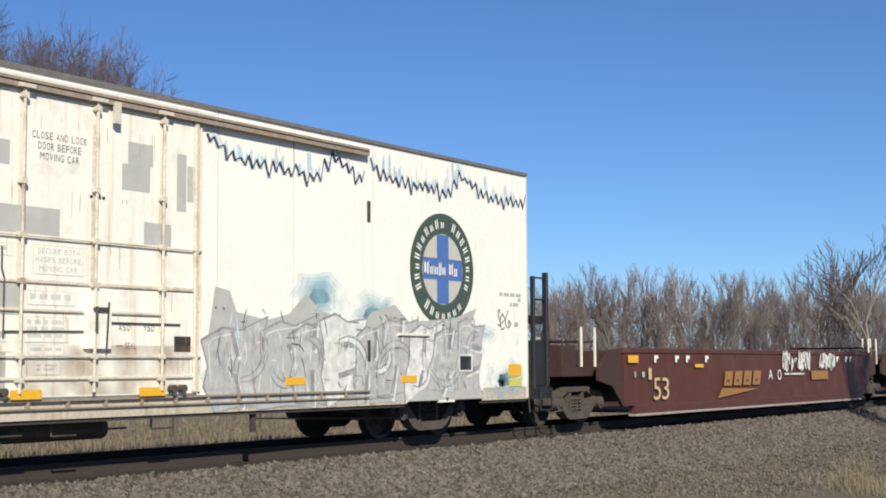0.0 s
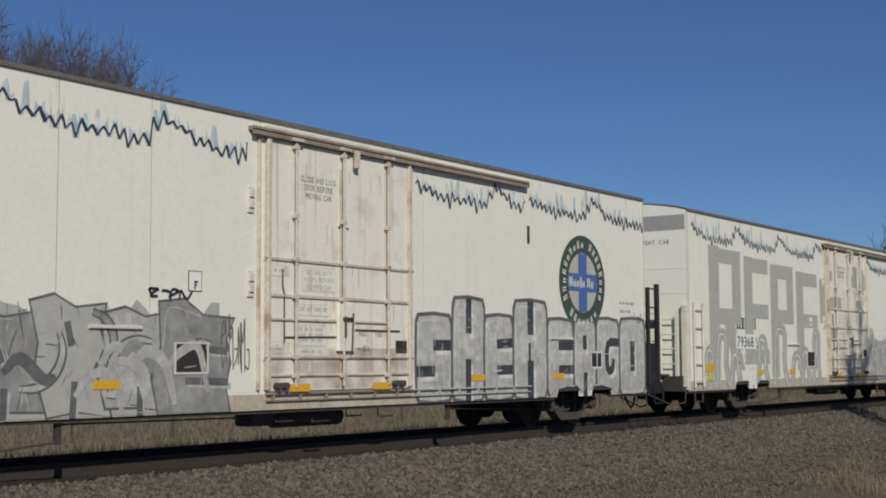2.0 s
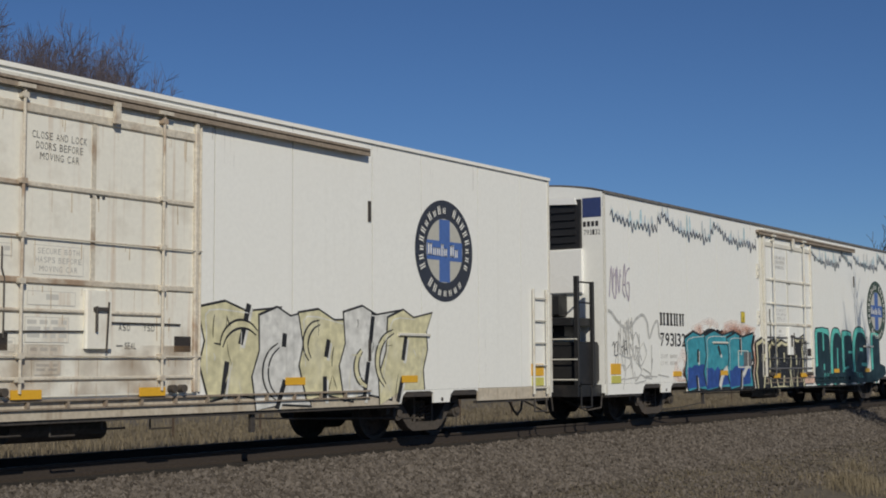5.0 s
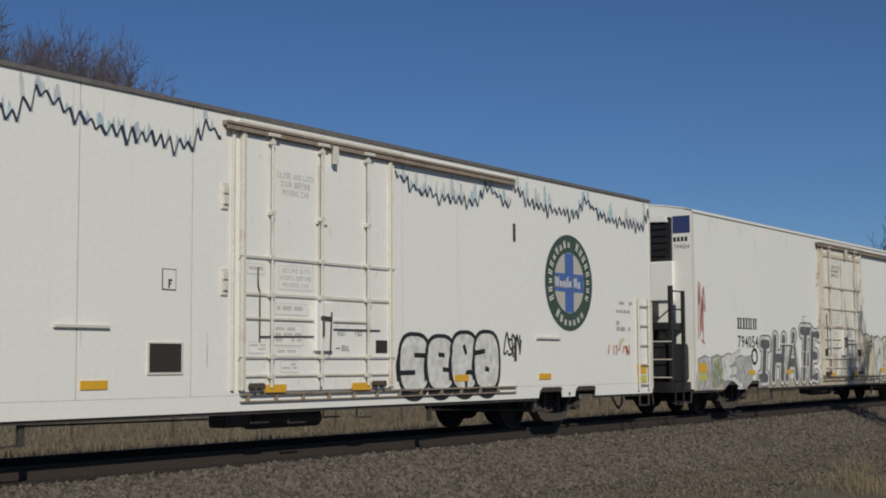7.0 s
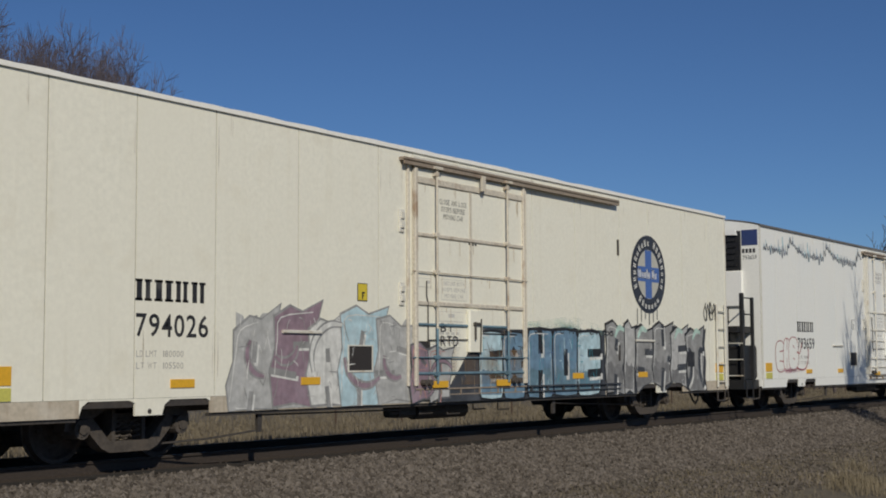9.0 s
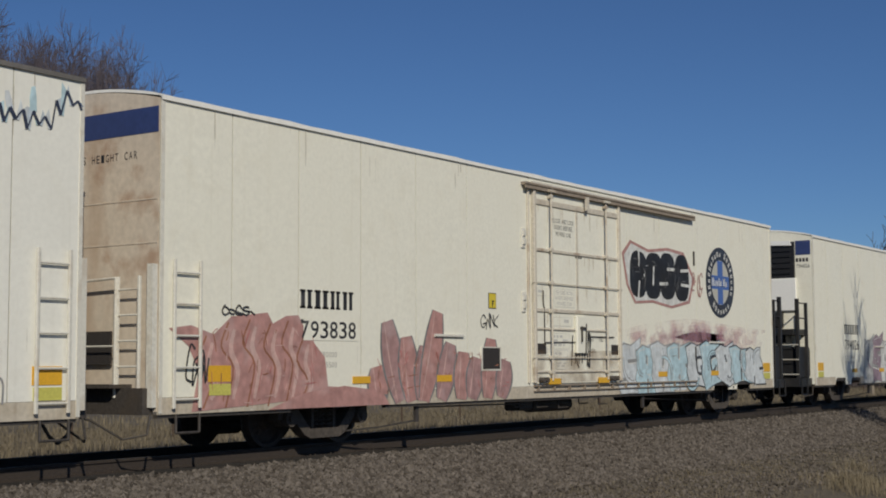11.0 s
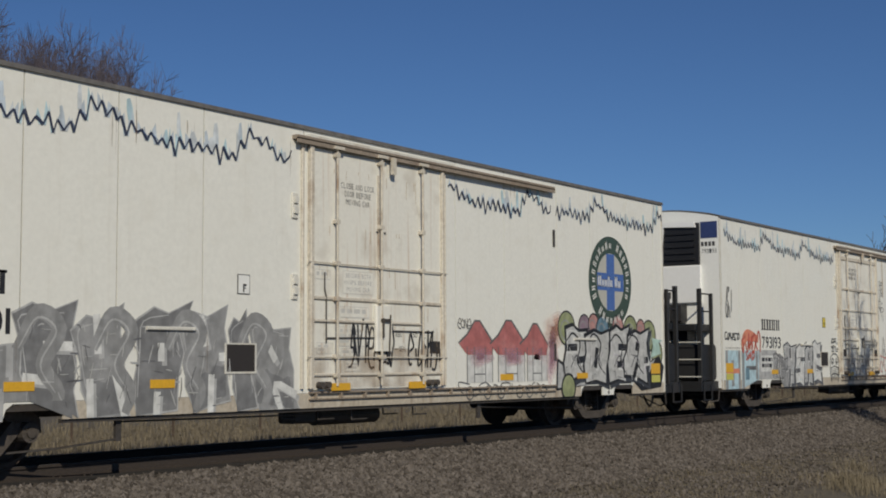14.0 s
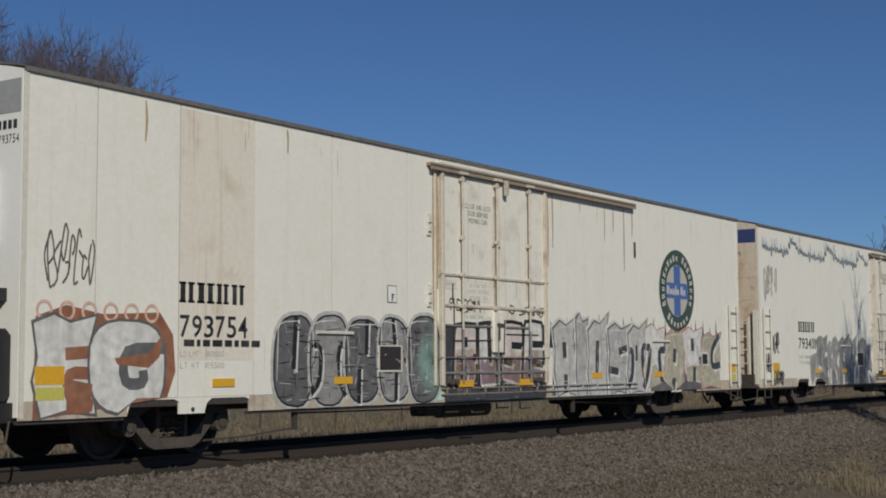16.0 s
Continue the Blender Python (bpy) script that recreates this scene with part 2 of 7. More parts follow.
# ---- building helpers ----
class Shape:
    """Collects solid pieces into one mesh."""

    def __init__(self):
        self.v, self.f, self.m = [], [], []

    def add(self, verts, faces, mi=0):
        k = len(self.v)
        self.v += [tuple(p) for p in verts]
        self.f += [[k + i for i in f] for f in faces]
        self.m += [mi] * len(faces)
        return self

    def box(self, a, b, mi=0, c=0.0):
        """A box; c chamfers its four edges that run along its longest side."""
        if c <= 0:
            v = [(x, y, z) for x in (a[0], b[0]) for y in (a[1], b[1]) for z in (a[2], b[2])]
            return self.add(v, [(0, 1, 3, 2), (4, 6, 7, 5), (0, 4, 5, 1), (2, 3, 7, 6), (0, 2, 6, 4), (1, 5, 7, 3)], mi)
        ax = max(range(3), key=lambda i: b[i] - a[i])
        u, w = [i for i in range(3) if i != ax]
        c = min(c, (b[u] - a[u]) * 0.45, (b[w] - a[w]) * 0.45)
        ring = [(a[u] + c, a[w]), (b[u] - c, a[w]), (b[u], a[w] + c), (b[u], b[w] - c), (b[u] - c, b[w]), (a[u] + c, b[w]), (a[u], b[w] - c), (a[u], a[w] + c)]
        v = []
        for q in (a[ax], b[ax]):
            for p, r in ring:
                co = [0, 0, 0]; co[ax], co[u], co[w] = q, p, r
                v.append(co)
        return self.add(v, [tuple(range(7, -1, -1)), tuple(range(8, 16))] + [(i, (i + 1) % 8, 8 + (i + 1) % 8, 8 + i) for i in range(8)], mi)

    def rod(self, p, q, r, n=6, r2=None, mi=0):
        p, q = Vector(p), Vector(q)
        d = (q - p).normalized()
        u = d.cross(Vector((0, 0, 1)) if abs(d.z) < 0.9 else Vector((1, 0, 0))).normalized()
        w = d.cross(u)
        r2 = r if r2 is None else r2
        v = [c + (u * math.cos(2 * math.pi * i / n) + w * math.sin(2 * math.pi * i / n)) * rr for c, rr in ((p, r), (q, r2)) for i in range(n)]
        return self.add(v, [tuple(range(n - 1, -1, -1)), tuple(range(n, 2 * n))] + [(i, (i + 1) % n, n + (i + 1) % n, n + i) for i in range(n)], mi)

    def path(self, pts, r, n=6, mi=0):
        for a, b in zip(pts, pts[1:]):
            self.rod(a, b, r, n, mi=mi)
        return self

    def prism(self, outline, axis, lo, hi, mi=0):
        """A flat outline pushed along an axis; the outline is given in the two other axes, in order."""
        u, w = [i for i in range(3) if i != axis]
        v = []
        for q in (lo, hi):
            for p in outline:
                co = [0, 0, 0]; co[axis], co[u], co[w] = q, p[0], p[1]
                v.append(co)
        n = len(outline)
        return self.add(v, [tuple(range(n - 1, -1, -1)), tuple(range(n, 2 * n))] + [(i, (i + 1) % n, n + (i + 1) % n, n + i) for i in range(n)], mi)

    def lathe(self, prof, cx, cz, n=28, mi=0):
        """Turned about the y axis: prof holds (radius, y)."""
        k = len(prof)
        v = [(cx + r * math.cos(2 * math.pi * i / n), y, cz + r * math.sin(2 * math.pi * i / n)) for i in range(n) for r, y in prof]
        return self.add(v, [(i * k + j, ((i + 1) % n) * k + j, ((i + 1) % n) * k + j + 1, i * k + j + 1) for i in range(n) for j in range(k - 1)], mi)

    def mesh(self, name, mats):
        me = bpy.data.meshes.new(name)
        me.from_pydata(self.v, [], self.f)
        for m in (mats if isinstance(mats, (list, tuple)) else [mats]):
            me.materials.append(m)
        if any(self.m):
            me.polygons.foreach_set("material_index", self.m)
        bm = bmesh.new(); bm.from_mesh(me)
        bmesh.ops.recalc_face_normals(bm, faces=bm.faces)
        bm.to_mesh(me); bm.free()
        me.update()
        return me


def part(name, shape, mats, parent, label="", m=None):
    me = shape if isinstance(shape, bpy.types.Mesh) else shape.mesh(name, mats)
    ob = new(name, me)
    ob.parent = parent
    if m is not None:
        ob.matrix_basis = m
    return tagged(ob, label=label)


def box(name, a, b, mat, parent, label="", c=0.0):
    return part(name, Shape().box(a, b, c=c), mat, parent, label)


def thing(name, label, category, group=""):
    return tagged(new(name), label=label, category=category, group=group)


GLYPHS = {}


def glyph(ch, fat=0.0):
    """The filled outline of a character, one unit high, as vertices and faces, and its width."""
    if (ch, fat) not in GLYPHS:
        cu = bpy.data.curves.new("glyph", "FONT")
        cu.body, cu.size, cu.offset, cu.resolution_u = ch, 1.0, fat, 3
        ob = new("glyph", cu)
        bpy.context.view_layer.update()
        me = bpy.data.meshes.new_from_object(ob.evaluated_get(bpy.context.evaluated_depsgraph_get()))
        v = [(p.co.x, p.co.y) for p in me.vertices]
        f = [tuple(q.vertices) for q in me.polygons]
        bpy.data.objects.remove(ob); bpy.data.curves.remove(cu); bpy.data.meshes.remove(me)
        if v:
            x0, x1 = min(p[0] for p in v), max(p[0] for p in v)
            y0, y1 = min(p[1] for p in v), max(p[1] for p in v)
            v = [((p[0] - x0) / (x1 - x0), (p[1] - y0) / (y1 - y0)) for p in v]
        GLYPHS[ch, fat] = (v, f)
    return GLYPHS[ch, fat]


CUTS = []       # stretches of the car being painted whose lower side is open over a truck


def on_side(p):
    """Paint ends at the lower edge of the side."""
    return (p[0], 0.853) if p[1] < 0.853 and any(u < p[0] < w for u, w in CUTS) else (p[0], max(0.625, p[1]) if CUTS else p[1])


class Paint:
    """Paint laid on the near side of a car: each stroke lies a hair above the one before it."""

    def __init__(self, depth=0.004, step=0.0004):
        self.s, self.mats, self.y, self.step = Shape(), [], -depth, step

    def put(self, pts, faces, mat, rise=0.0):
        if mat not in self.mats:
            self.mats.append(mat)
        self.y -= self.step + rise
        pts = [on_side(p) for p in pts]
        n = max(1, len(pts) - 1)
        self.s.add([(p[0], self.y + rise * (1 - i / n), p[1]) for i, p in enumerate(pts)], faces, self.mats.index(mat))

    def rect(self, x0, z0, x1, z1, mat):
        self.put([(x0, z0), (x1, z0), (x1, z1), (x0, z1)], [(0, 1, 2, 3)], mat)

    def poly(self, pts, mat):
        self.put(pts, [tuple(range(len(pts)))], mat)

    def disc(self, cx, cz, r, mat, n=40, r0=0.0):
        ring = [(math.cos(2 * math.pi * i / n), math.sin(2 * math.pi * i / n)) for i in range(n)]
        if r0 <= 0:
            self.put([(cx + r * a, cz + r * b) for a, b in ring], [tuple(range(n))], mat)
        else:
            self.put([(cx + q * a, cz + q * b) for q in (r, r0) for a, b in ring], [(i, (i + 1) % n, n + (i + 1) % n, n + i) for i in range(n)], mat)

    def ribbon(self, pts, w, mat, smooth=5, taper=False):
        """A brush line through the points."""
        p = [Vector(a) for a in pts]
        if smooth > 1 and len(p) > 2:
            q = [p[0] * 2 - p[1]] + p + [p[-1] * 2 - p[-2]]
            p = [0.5 * (2 * b + (c - a) * t + (2 * a - 5 * b + 4 * c - d) * t * t + (3 * b - a - 3 * c + d) * t ** 3)
                 for a, b, c, d in zip(q, q[1:], q[2:], q[3:]) for t in [i / smooth for i in range(smooth)]] + [p[-1]]
        v = []
        for i, a in enumerate(p):
            d = (p[min(i + 1, len(p) - 1)] - p[max(i - 1, 0)])
            d = d.normalized() if d.length > 1e-6 else Vector((1, 0))
            h = w / 2 * ((0.35 + 0.65 * math.sin(math.pi * (0.1 + 0.8 * i / max(1, len(p) - 1)))) if taper else 1)
            v += [(a.x - d.y * h, a.y + d.x * h), (a.x + d.y * h, a.y - d.x * h)]
        self.put(v, [(2 * i, 2 * i + 1, 2 * i + 3, 2 * i + 2) for i in range(len(p) - 1)], mat, 0.0004)

    def word(self, text, x0, z0, x1, z1, mat, fat=0.0, gap=0.12, slant=0.0, grow=0.0, rnd=None, wave=0.0):
        """Characters fitted side by side into a rectangle. grow widens each one past its cell; rnd shakes them."""
        wide = {"I": 0.22, "1": 0.32, " ": 0.5, "i": 0.35, "M": 1.25, "W": 1.3, ".": 0.3, "-": 0.6}
        ws = [wide.get(c, 1.0) for c in text]
        unit = (x1 - x0) / (sum(ws) + gap * (len(text) - 1))
        x = x0
        for c, w in zip(text, ws):
            v, f = glyph(c, fat)
            a, b = x - grow, x + w * unit + grow
            lo, hi = z0 - grow, z1 + grow
            if c in ".-":
                lo, hi = (z0, z0 + (z1 - z0) * 0.15) if c == "." else (z0 + (z1 - z0) * 0.42, z0 + (z1 - z0) * 0.56)
            if rnd:
                up = rnd.uniform(-1, 1) * wave
                lo, hi = lo + up * 0.4, hi + up
            if v:
                self.put([(a + p[0] * (b - a) + slant * p[1] * (hi - lo), lo + p[1] * (hi - lo)) for p in v], f, mat)
            x += (w + gap) * unit

    def bars(self, x0, z0, x1, z1, rows, mat, rnd, fill=0.75):
        """Small print that cannot be read, as plain bars."""
        h = (z1 - z0) / (rows * 1.6)
        for r in range(rows):
            z, x = z1 - (r * 1.6 + 1) * h, x0
            while x < x1 - 0.05:
                w = min(rnd.uniform(0.06, 0.22), x1 - x)
                if rnd.random() < fill:
                    self.rect(x, z, x + w, z + h, mat)
                x += w + 0.05

    def build(self, name, parent, label=""):
        """All the coats together stay within a few millimetres."""
        if self.s.v:
            top, low = max(v[1] for v in self.s.v), min(v[1] for v in self.s.v)
            k = min(1.0, 0.008 / max(1e-6, top - low))
            self.s.v = [(x, top + (y - top) * k, z) for x, y, z in self.s.v]
        return tagged(part(name, self.s, self.mats, parent, label), kind="stuff")


S_ = [(.9, .85), (.5, 1), (.12, .75), (.5, .5), (.88, .25), (.5, 0), (.08, .15)]
O_ = [(.5, 1), (.1, .72), (.1, .28), (.5, 0), (.9, .28), (.9, .72), (.5, 1)]
P_ = [(.14, 0), (.14, 1), (.68, .98), (.88, .76), (.66, .5), (.18, .46)]
STROKES = {"S": [S_], "s": [S_], "O": [O_], "o": [O_], "P": [P_], "R": [P_, [(.45, .48), (.9, 0)]], "Q": [O_, [(.6, .3), (1, -.1)]],
           "H": [[(.14, 0), (.14, 1)], [(.86, 0), (.86, 1)], [(.14, .5), (.86, .5)]], "I": [[(.5, 0), (.5, 1)], [(.1, 1), (.9, 1)], [(.1, 0), (.9, 0)]],
           "E": [[(.9, 1), (.15, 1), (.15, 0), (.9, 0)], [(.15, .5), (.75, .5)]], "F": [[(.9, 1), (.15, 1), (.15, 0)], [(.15, .5), (.75, .5)]],
           "M": [[(.06, 0), (.12, 1), (.5, .45), (.88, 1), (.94, 0)]], "G": [[(.9, .82), (.5, 1), (.1, .65), (.14, .2), (.5, 0), (.9, .15), (.9, .45), (.55, .45)]],
           "A": [[(.04, 0), (.5, 1), (.96, 0)], [(.25, .35), (.75, .35)]], "T": [[(.05, 1), (.95, 1)], [(.5, 1), (.5, 0)]], "K": [[(.14, 0), (.14, 1)], [(.9, 1), (.2, .5), (.9, 0)]],
           "Y": [[(.05, 1), (.5, .5), (.95, 1)], [(.5, .5), (.5, 0)]], "L": [[(.15, 1), (.15, 0), (.9, 0)]], "N": [[(.12, 0), (.12, 1), (.88, 0), (.88, 1)]], "i": [[(.5, 0), (.5, .66)], [(.5, .95), (.5, 1)]],
           "e": [[(.12, .5), (.86, .55), (.7, .96), (.3, .96), (.1, .5), (.3, .04), (.86, .12)]], "a": [[(.86, .0), (.86, .75), (.5, 1), (.16, .82)], [(.86, .45), (.4, .5), (.12, .25), (.4, 0), (.86, .2)]],
           "B": [[(.14, 0), (.14, 1), (.75, .9), (.6, .55), (.2, .52)], [(.2, .5), (.85, .4), (.8, .05), (.14, 0)]], "9": [[(.85, .7), (.5, .45), (.15, .7), (.5, 1), (.85, .7), (.6, 0)]], "D": [[(.14, 0), (.14, 1), (.8, .8), (.9, .4), (.14, 0)]]}


def twisted(rnd, n=2):
    """Abstract letter-like strokes: pieces of letters, bent out of shape."""
    lines = []
    for _ in range(n):
        line = rnd.choice(STROKES[rnd.choice("SRKOGNMHBeaE")])
        lines.append([(min(1.05, max(-0.05, u + rnd.uniform(-0.2, 0.2))), min(1.05, max(0, w + rnd.uniform(-0.16, 0.16)))) for u, w in line])
    return lines


def stroke_letter(pt, ch, a, b, z0, z1, t, mat, smooth, slant=0.0):
    """One letter of thick round-ended strokes fitted into a cell."""
    h = t / 2
    for line in (STROKES[ch] if isinstance(ch, str) else ch):
        q = [(a + h + u * max(0.02, b - a - t) + slant * w * (z1 - z0), z0 + h + w * max(0.02, z1 - z0 - t)) for u, w in line]
        pt.ribbon(q, t, mat, smooth)
        for k, e in enumerate(q):
            if smooth == 1 or k in (0, len(q) - 1):
                pt.disc(e[0], e[1], h, mat, 14)


def bubble(pt, text, x0, z0, x1, z1, fill, edge, t=0.3, e=0.06, smooth=5, rnd=None, slant=0.0, inner=None, lap=0.06, shadow=None):
    """Graffiti letters: edge, fill and a thin inner line, each letter lapping over the one before."""
    wide = {"I": 0.75, "i": 0.5, "M": 1.3}
    ws = [wide.get(ch, 1.0) for ch in text]
    u = (x1 - x0) / sum(ws)
    x = x0
    fill = fill if isinstance(fill, list) else [fill]
    for k, (ch, w) in enumerate(zip(text, ws)):
        up = rnd.uniform(-0.06, 0.06) * (z1 - z0) if rnd else 0
        a, b, lo, hi = x - lap, x + w * u + lap, z0 + up * 0.3, z1 + up
        if shadow:
            stroke_letter(pt, ch, a + 0.1, b + 0.12, lo - 0.1, hi - 0.08, t + e, shadow, smooth, slant)
        stroke_letter(pt, ch, a - e, b + e, lo - e, hi + e, t + 2 * e, edge, smooth, slant)
        stroke_letter(pt, ch, a, b, lo, hi, t, fill[k % len(fill)], smooth, slant)
        if inner:
            stroke_letter(pt, ch, a + t * 0.30, b - t * 0.42, lo + t * 0.38, hi - t * 0.3, 0.03, inner, smooth, slant)
        x += w * u


GAPS = {"S": [[(1.03, .66), (.48, .66)], [(-.03, .34), (.52, .34)]], "E": [[(1.03, .68), (.42, .67)], [(1.03, .34), (.42, .34)]], "H": [[(.5, 1.03), (.5, .66)], [(.5, -.03), (.5, .4)]],
        "K": [[(.48, 1.03), (.52, .68)], [(.52, -.03), (.55, .36)], [(1.03, .5), (.8, .5)]], "M": [[(.5, 1.03), (.5, .66)], [(.5, -.03), (.5, .38)]], "R": [[(.5, .82), (.5, .62)], [(.5, -.03), (.52, .3)], [(1.03, .42), (.86, .44)]],
        "P": [[(.46, .8), (.58, .64)], [(1.03, .26), (.58, .3), (.56, -.03)]], "A": [[(.5, .72), (.5, .5)], [(.5, -.03), (.5, .25)]], "G": [[(1.03, .72), (.5, .68), (.48, .34), (.7, .34), (.72, .48)]], "O": [[(.5, .72), (.5, .3)]],
        "D": [[(.45, .74), (.5, .3)]], "T": [[(-.03, .1), (.2, .3), (.22, .66), (-.03, .68)], [(1.03, .1), (.8, .3), (.78, .66), (1.03, .68)]], "I": [], "U": [[(.5, 1.03), (.5, .4)]], "N": [[(.64, 1.03), (.6, .58)], [(.36, -.03), (.4, .42)]],
        "B": [[(.45, .76), (.6, .68)], [(.45, .36), (.6, .28)], [(1.03, .52), (.85, .52)]], "Y": [[(.5, 1.03), (.5, .66)], [(.03, -.03), (.22, .45)], [(.97, -.03), (.78, .45)]], "Z": [[(-.03, .64), (.5, .66)], [(1.03, .34), (.5, .34)]],
        "e": [[(.4, .68), (.64, .66)], [(1.03, .36), (.55, .38)]], "a": [[(-.03, .64), (.42, .68)], [(.42, .36), (.6, .34)]], "C": [[(1.03, .62), (.5, .6), (.5, .4), (1.03, .38)]], "F": [[(1.03, .66), (.5, .64)], [(1.03, .05), (.62, .16), (.6, .4), (1.03, .42)]],
        "L": [[(.95, 1.03), (.6, .7), (.6, .42), (1.03, .4)]], "W": [[(.33, 1.03), (.35, .5)], [(.66, 1.03), (.64, .5)], [(.5, -.03), (.5, .3)]]}
BLOCK = [(.06, 0), (.5, -.02), (.94, 0), (1, .08), (1.02, .5), (1, .92), (.94, 1), (.5, 1.02), (.06, 1), (0, .92), (-.02, .5), (0, .08)]
SHARP = [(.1, -.04), (.55, .03), (1.06, -.03), (.98, .3), (1.04, .55), (.97, .8), (1.08, 1.06), (.6, .97), (.3, 1.05), (-.06, .95), (.03, .6), (-.05, .35)]
ROUND = [(.5 + .52 * math.copysign(abs(math.cos(a)) ** .7, math.cos(a)), .5 + .51 * math.copysign(abs(math.sin(a)) ** .7, math.sin(a))) for a in [2 * math.pi * k / 22 for k in range(22)]]


def piece(p, rnd, text, x0, x1, z0, z1, fill, edge, gap=None, hi=None, shade=None, jag=0.05, lap=0.03, e=0.04, shadow=None, slant=0.0, form=BLOCK, g=0.13, rim=None):
    """Fat graffiti letters: a filled letter body with an edge, counters cut in by a darker colour, shine lines and a darker foot."""
    fill = fill if isinstance(fill, list) else [fill]
    ws = [{"I": 0.55, "M": 1.25, "W": 1.3, "i": 0.55}.get(c, 1.0) for c in text]
    u0, x = (x1 - x0) / sum(ws), x0
    h = z1 - z0
    for k, (ch, wd) in enumerate(zip(text, ws)):
        a, b = x - lap, x + wd * u0 + lap
        x += wd * u0
        j = [(rnd.uniform(-jag, jag) * (b - a), rnd.uniform(-jag, jag) * h) for _ in range(4)]
        sl = slant + rnd.uniform(-jag, jag)

        def at(u, v, grow=0.0, dx=0.0, dz=0.0):
            q = [(1 - u) * (1 - v), u * (1 - v), u * v, (1 - u) * v]
            ox, oz = sum(c * t[0] for c, t in zip(q, j)), sum(c * t[1] for c, t in zip(q, j))
            return (a + (b - a) * u + sl * (v - 0.5) * h + ox + dx + grow * (2 * u - 1) * 1.1, z0 + h * v + oz + dz + grow * (2 * v - 1) * 1.1)
        if rim:
            p.poly([at(u, v, e + 0.05) for u, v in form], rim)
        if shadow:
            p.poly([at(u, v, e, 0.09, -0.08) for u, v in form], shadow)
        p.poly([at(u, v, e) for u, v in form], edge)
        p.poly([at(u, v) for u, v in form], fill[k % len(fill)])
        if shade:
            c = rnd.uniform(0.36, 0.46)
            p.poly([at(.05, .04), at(.95, .04)] + [at(.97 - .94 * i / 9, c + rnd.uniform(-0.045, 0.045)) for i in range(10)], shade)
        t = g * min(b - a, h * 0.7)
        for line in GAPS.get(ch, []):
            q = [at(u + rnd.uniform(-jag, jag) * 0.4, v + rnd.uniform(-jag, jag) * 0.3) for u, v in line]
            if hi:
                p.ribbon([(m + t * 0.5, n - t * 0.5) for m, n in q], t * 0.75, hi, 3)
            p.ribbon(q, t, gap or edge, 3)
        if hi:
            p.ribbon([at(.06, rnd.uniform(.1, .4)), at(.05, .7), at(.09, .94), at(rnd.uniform(.4, .9), .96)], 0.022, hi, 3, taper=True)
            if rnd.random() < 0.6:
                p.ribbon([at(.93, .15), at(.95, rnd.uniform(.3, .6))], 0.018, hi, 2, taper=True)


def haze(p, cx, cz, rx, rz, mat, seed=1):
    """Soft overspray: thin uneven films, one inside the other."""
    for k in range(5):
        f = 1.0 - 0.17 * k
        p.poly([(cx + rx * f * math.cos(a) * (1 + 0.16 * math.sin(3 * a + seed) + 0.09 * math.sin(7 * a + 2 * seed)), cz + rz * f * math.sin(a) * (1 + 0.14 * math.cos(4 * a + seed))) for a in [2 * math.pi * i / 30 for i in range(30)]], mat)


def scratch(p, rnd, x0, x1, z0, z1, mats, n, flat=0.3):
    """Dry brush and roller marks scratched across painted letters."""
    for _ in range(n):
        x, z = rnd.uniform(x0, x1), rnd.uniform(z0, z1)
        dx, dz = (rnd.uniform(0.05, 0.3), rnd.uniform(-0.03, 0.03)) if rnd.random() < flat else (rnd.uniform(-0.12, 0.12), rnd.uniform(0.08, 0.35))
        p.ribbon([(x, z), (x + dx * 0.5 + rnd.uniform(-0.02, 0.02), min(z1, z + dz * 0.5)), (min(x1, x + dx), min(z1, z + dz))], rnd.uniform(0.008, 0.024), rnd.choice(mats), 2, taper=True)


def wild(pt, rnd, x0, x1, z0, z1, fill, edge, cloud=None, accent=None, letters=6, thin=14):
    """Interlocking spray-painted letterforms that cannot be read: a cloud, sharp fat letters, arcs and thin lines."""
    h, w = z1 - z0, (x1 - x0) / letters
    fill = fill if isinstance(fill, list) else [fill]
    light = accent or C_WHITE
    if cloud:
        n = letters * 6
        top = [(x0 + (x1 - x0) * i / n, z0 + h * (0.76 + 0.22 * abs(math.sin(i * 0.75 + x0)) + rnd.uniform(-0.05, 0.05))) for i in range(n + 1)]
        pt.put(top + [(q[0], z0) for q in top], [(i, n + 1 + i, n + 2 + i, i + 1) for i in range(n)], cloud)
    piece(pt, rnd, [rnd.choice("SRKEANBGH") for _ in range(letters)], x0, x1, z0 + 0.03 * h, z1 - 0.06 * h, fill, edge, None, light, None, 0.13, 0.10 * w, 0.03, None, rnd.uniform(-0.12, 0.12), SHARP, 0.11)
    for k in range(letters):        # crescents that tie the letters together
        cx, cz, r = x0 + (k + rnd.uniform(0.2, 0.9)) * w, z0 + rnd.uniform(0.3, 0.7) * h, rnd.uniform(0.2, 0.42) * h
        a0 = rnd.uniform(0, 6.3)
        arc = [(cx + r * math.cos(a0 + 0.45 * i), cz + r * 0.9 * math.sin(a0 + 0.45 * i)) for i in range(6)]
        arc = [(q, min(z1, max(z0, v))) for q, v in arc]
        pt.ribbon(arc, 0.11 * h, edge, 3, taper=True)
        pt.ribbon(arc, 0.06 * h, rnd.choice(fill), 3, taper=True)
    scratch(pt, rnd, x0, x1 - 0.2, z0, z1 - 0.1, [edge, light, rnd.choice(fill)], thin * 3, 0.2)


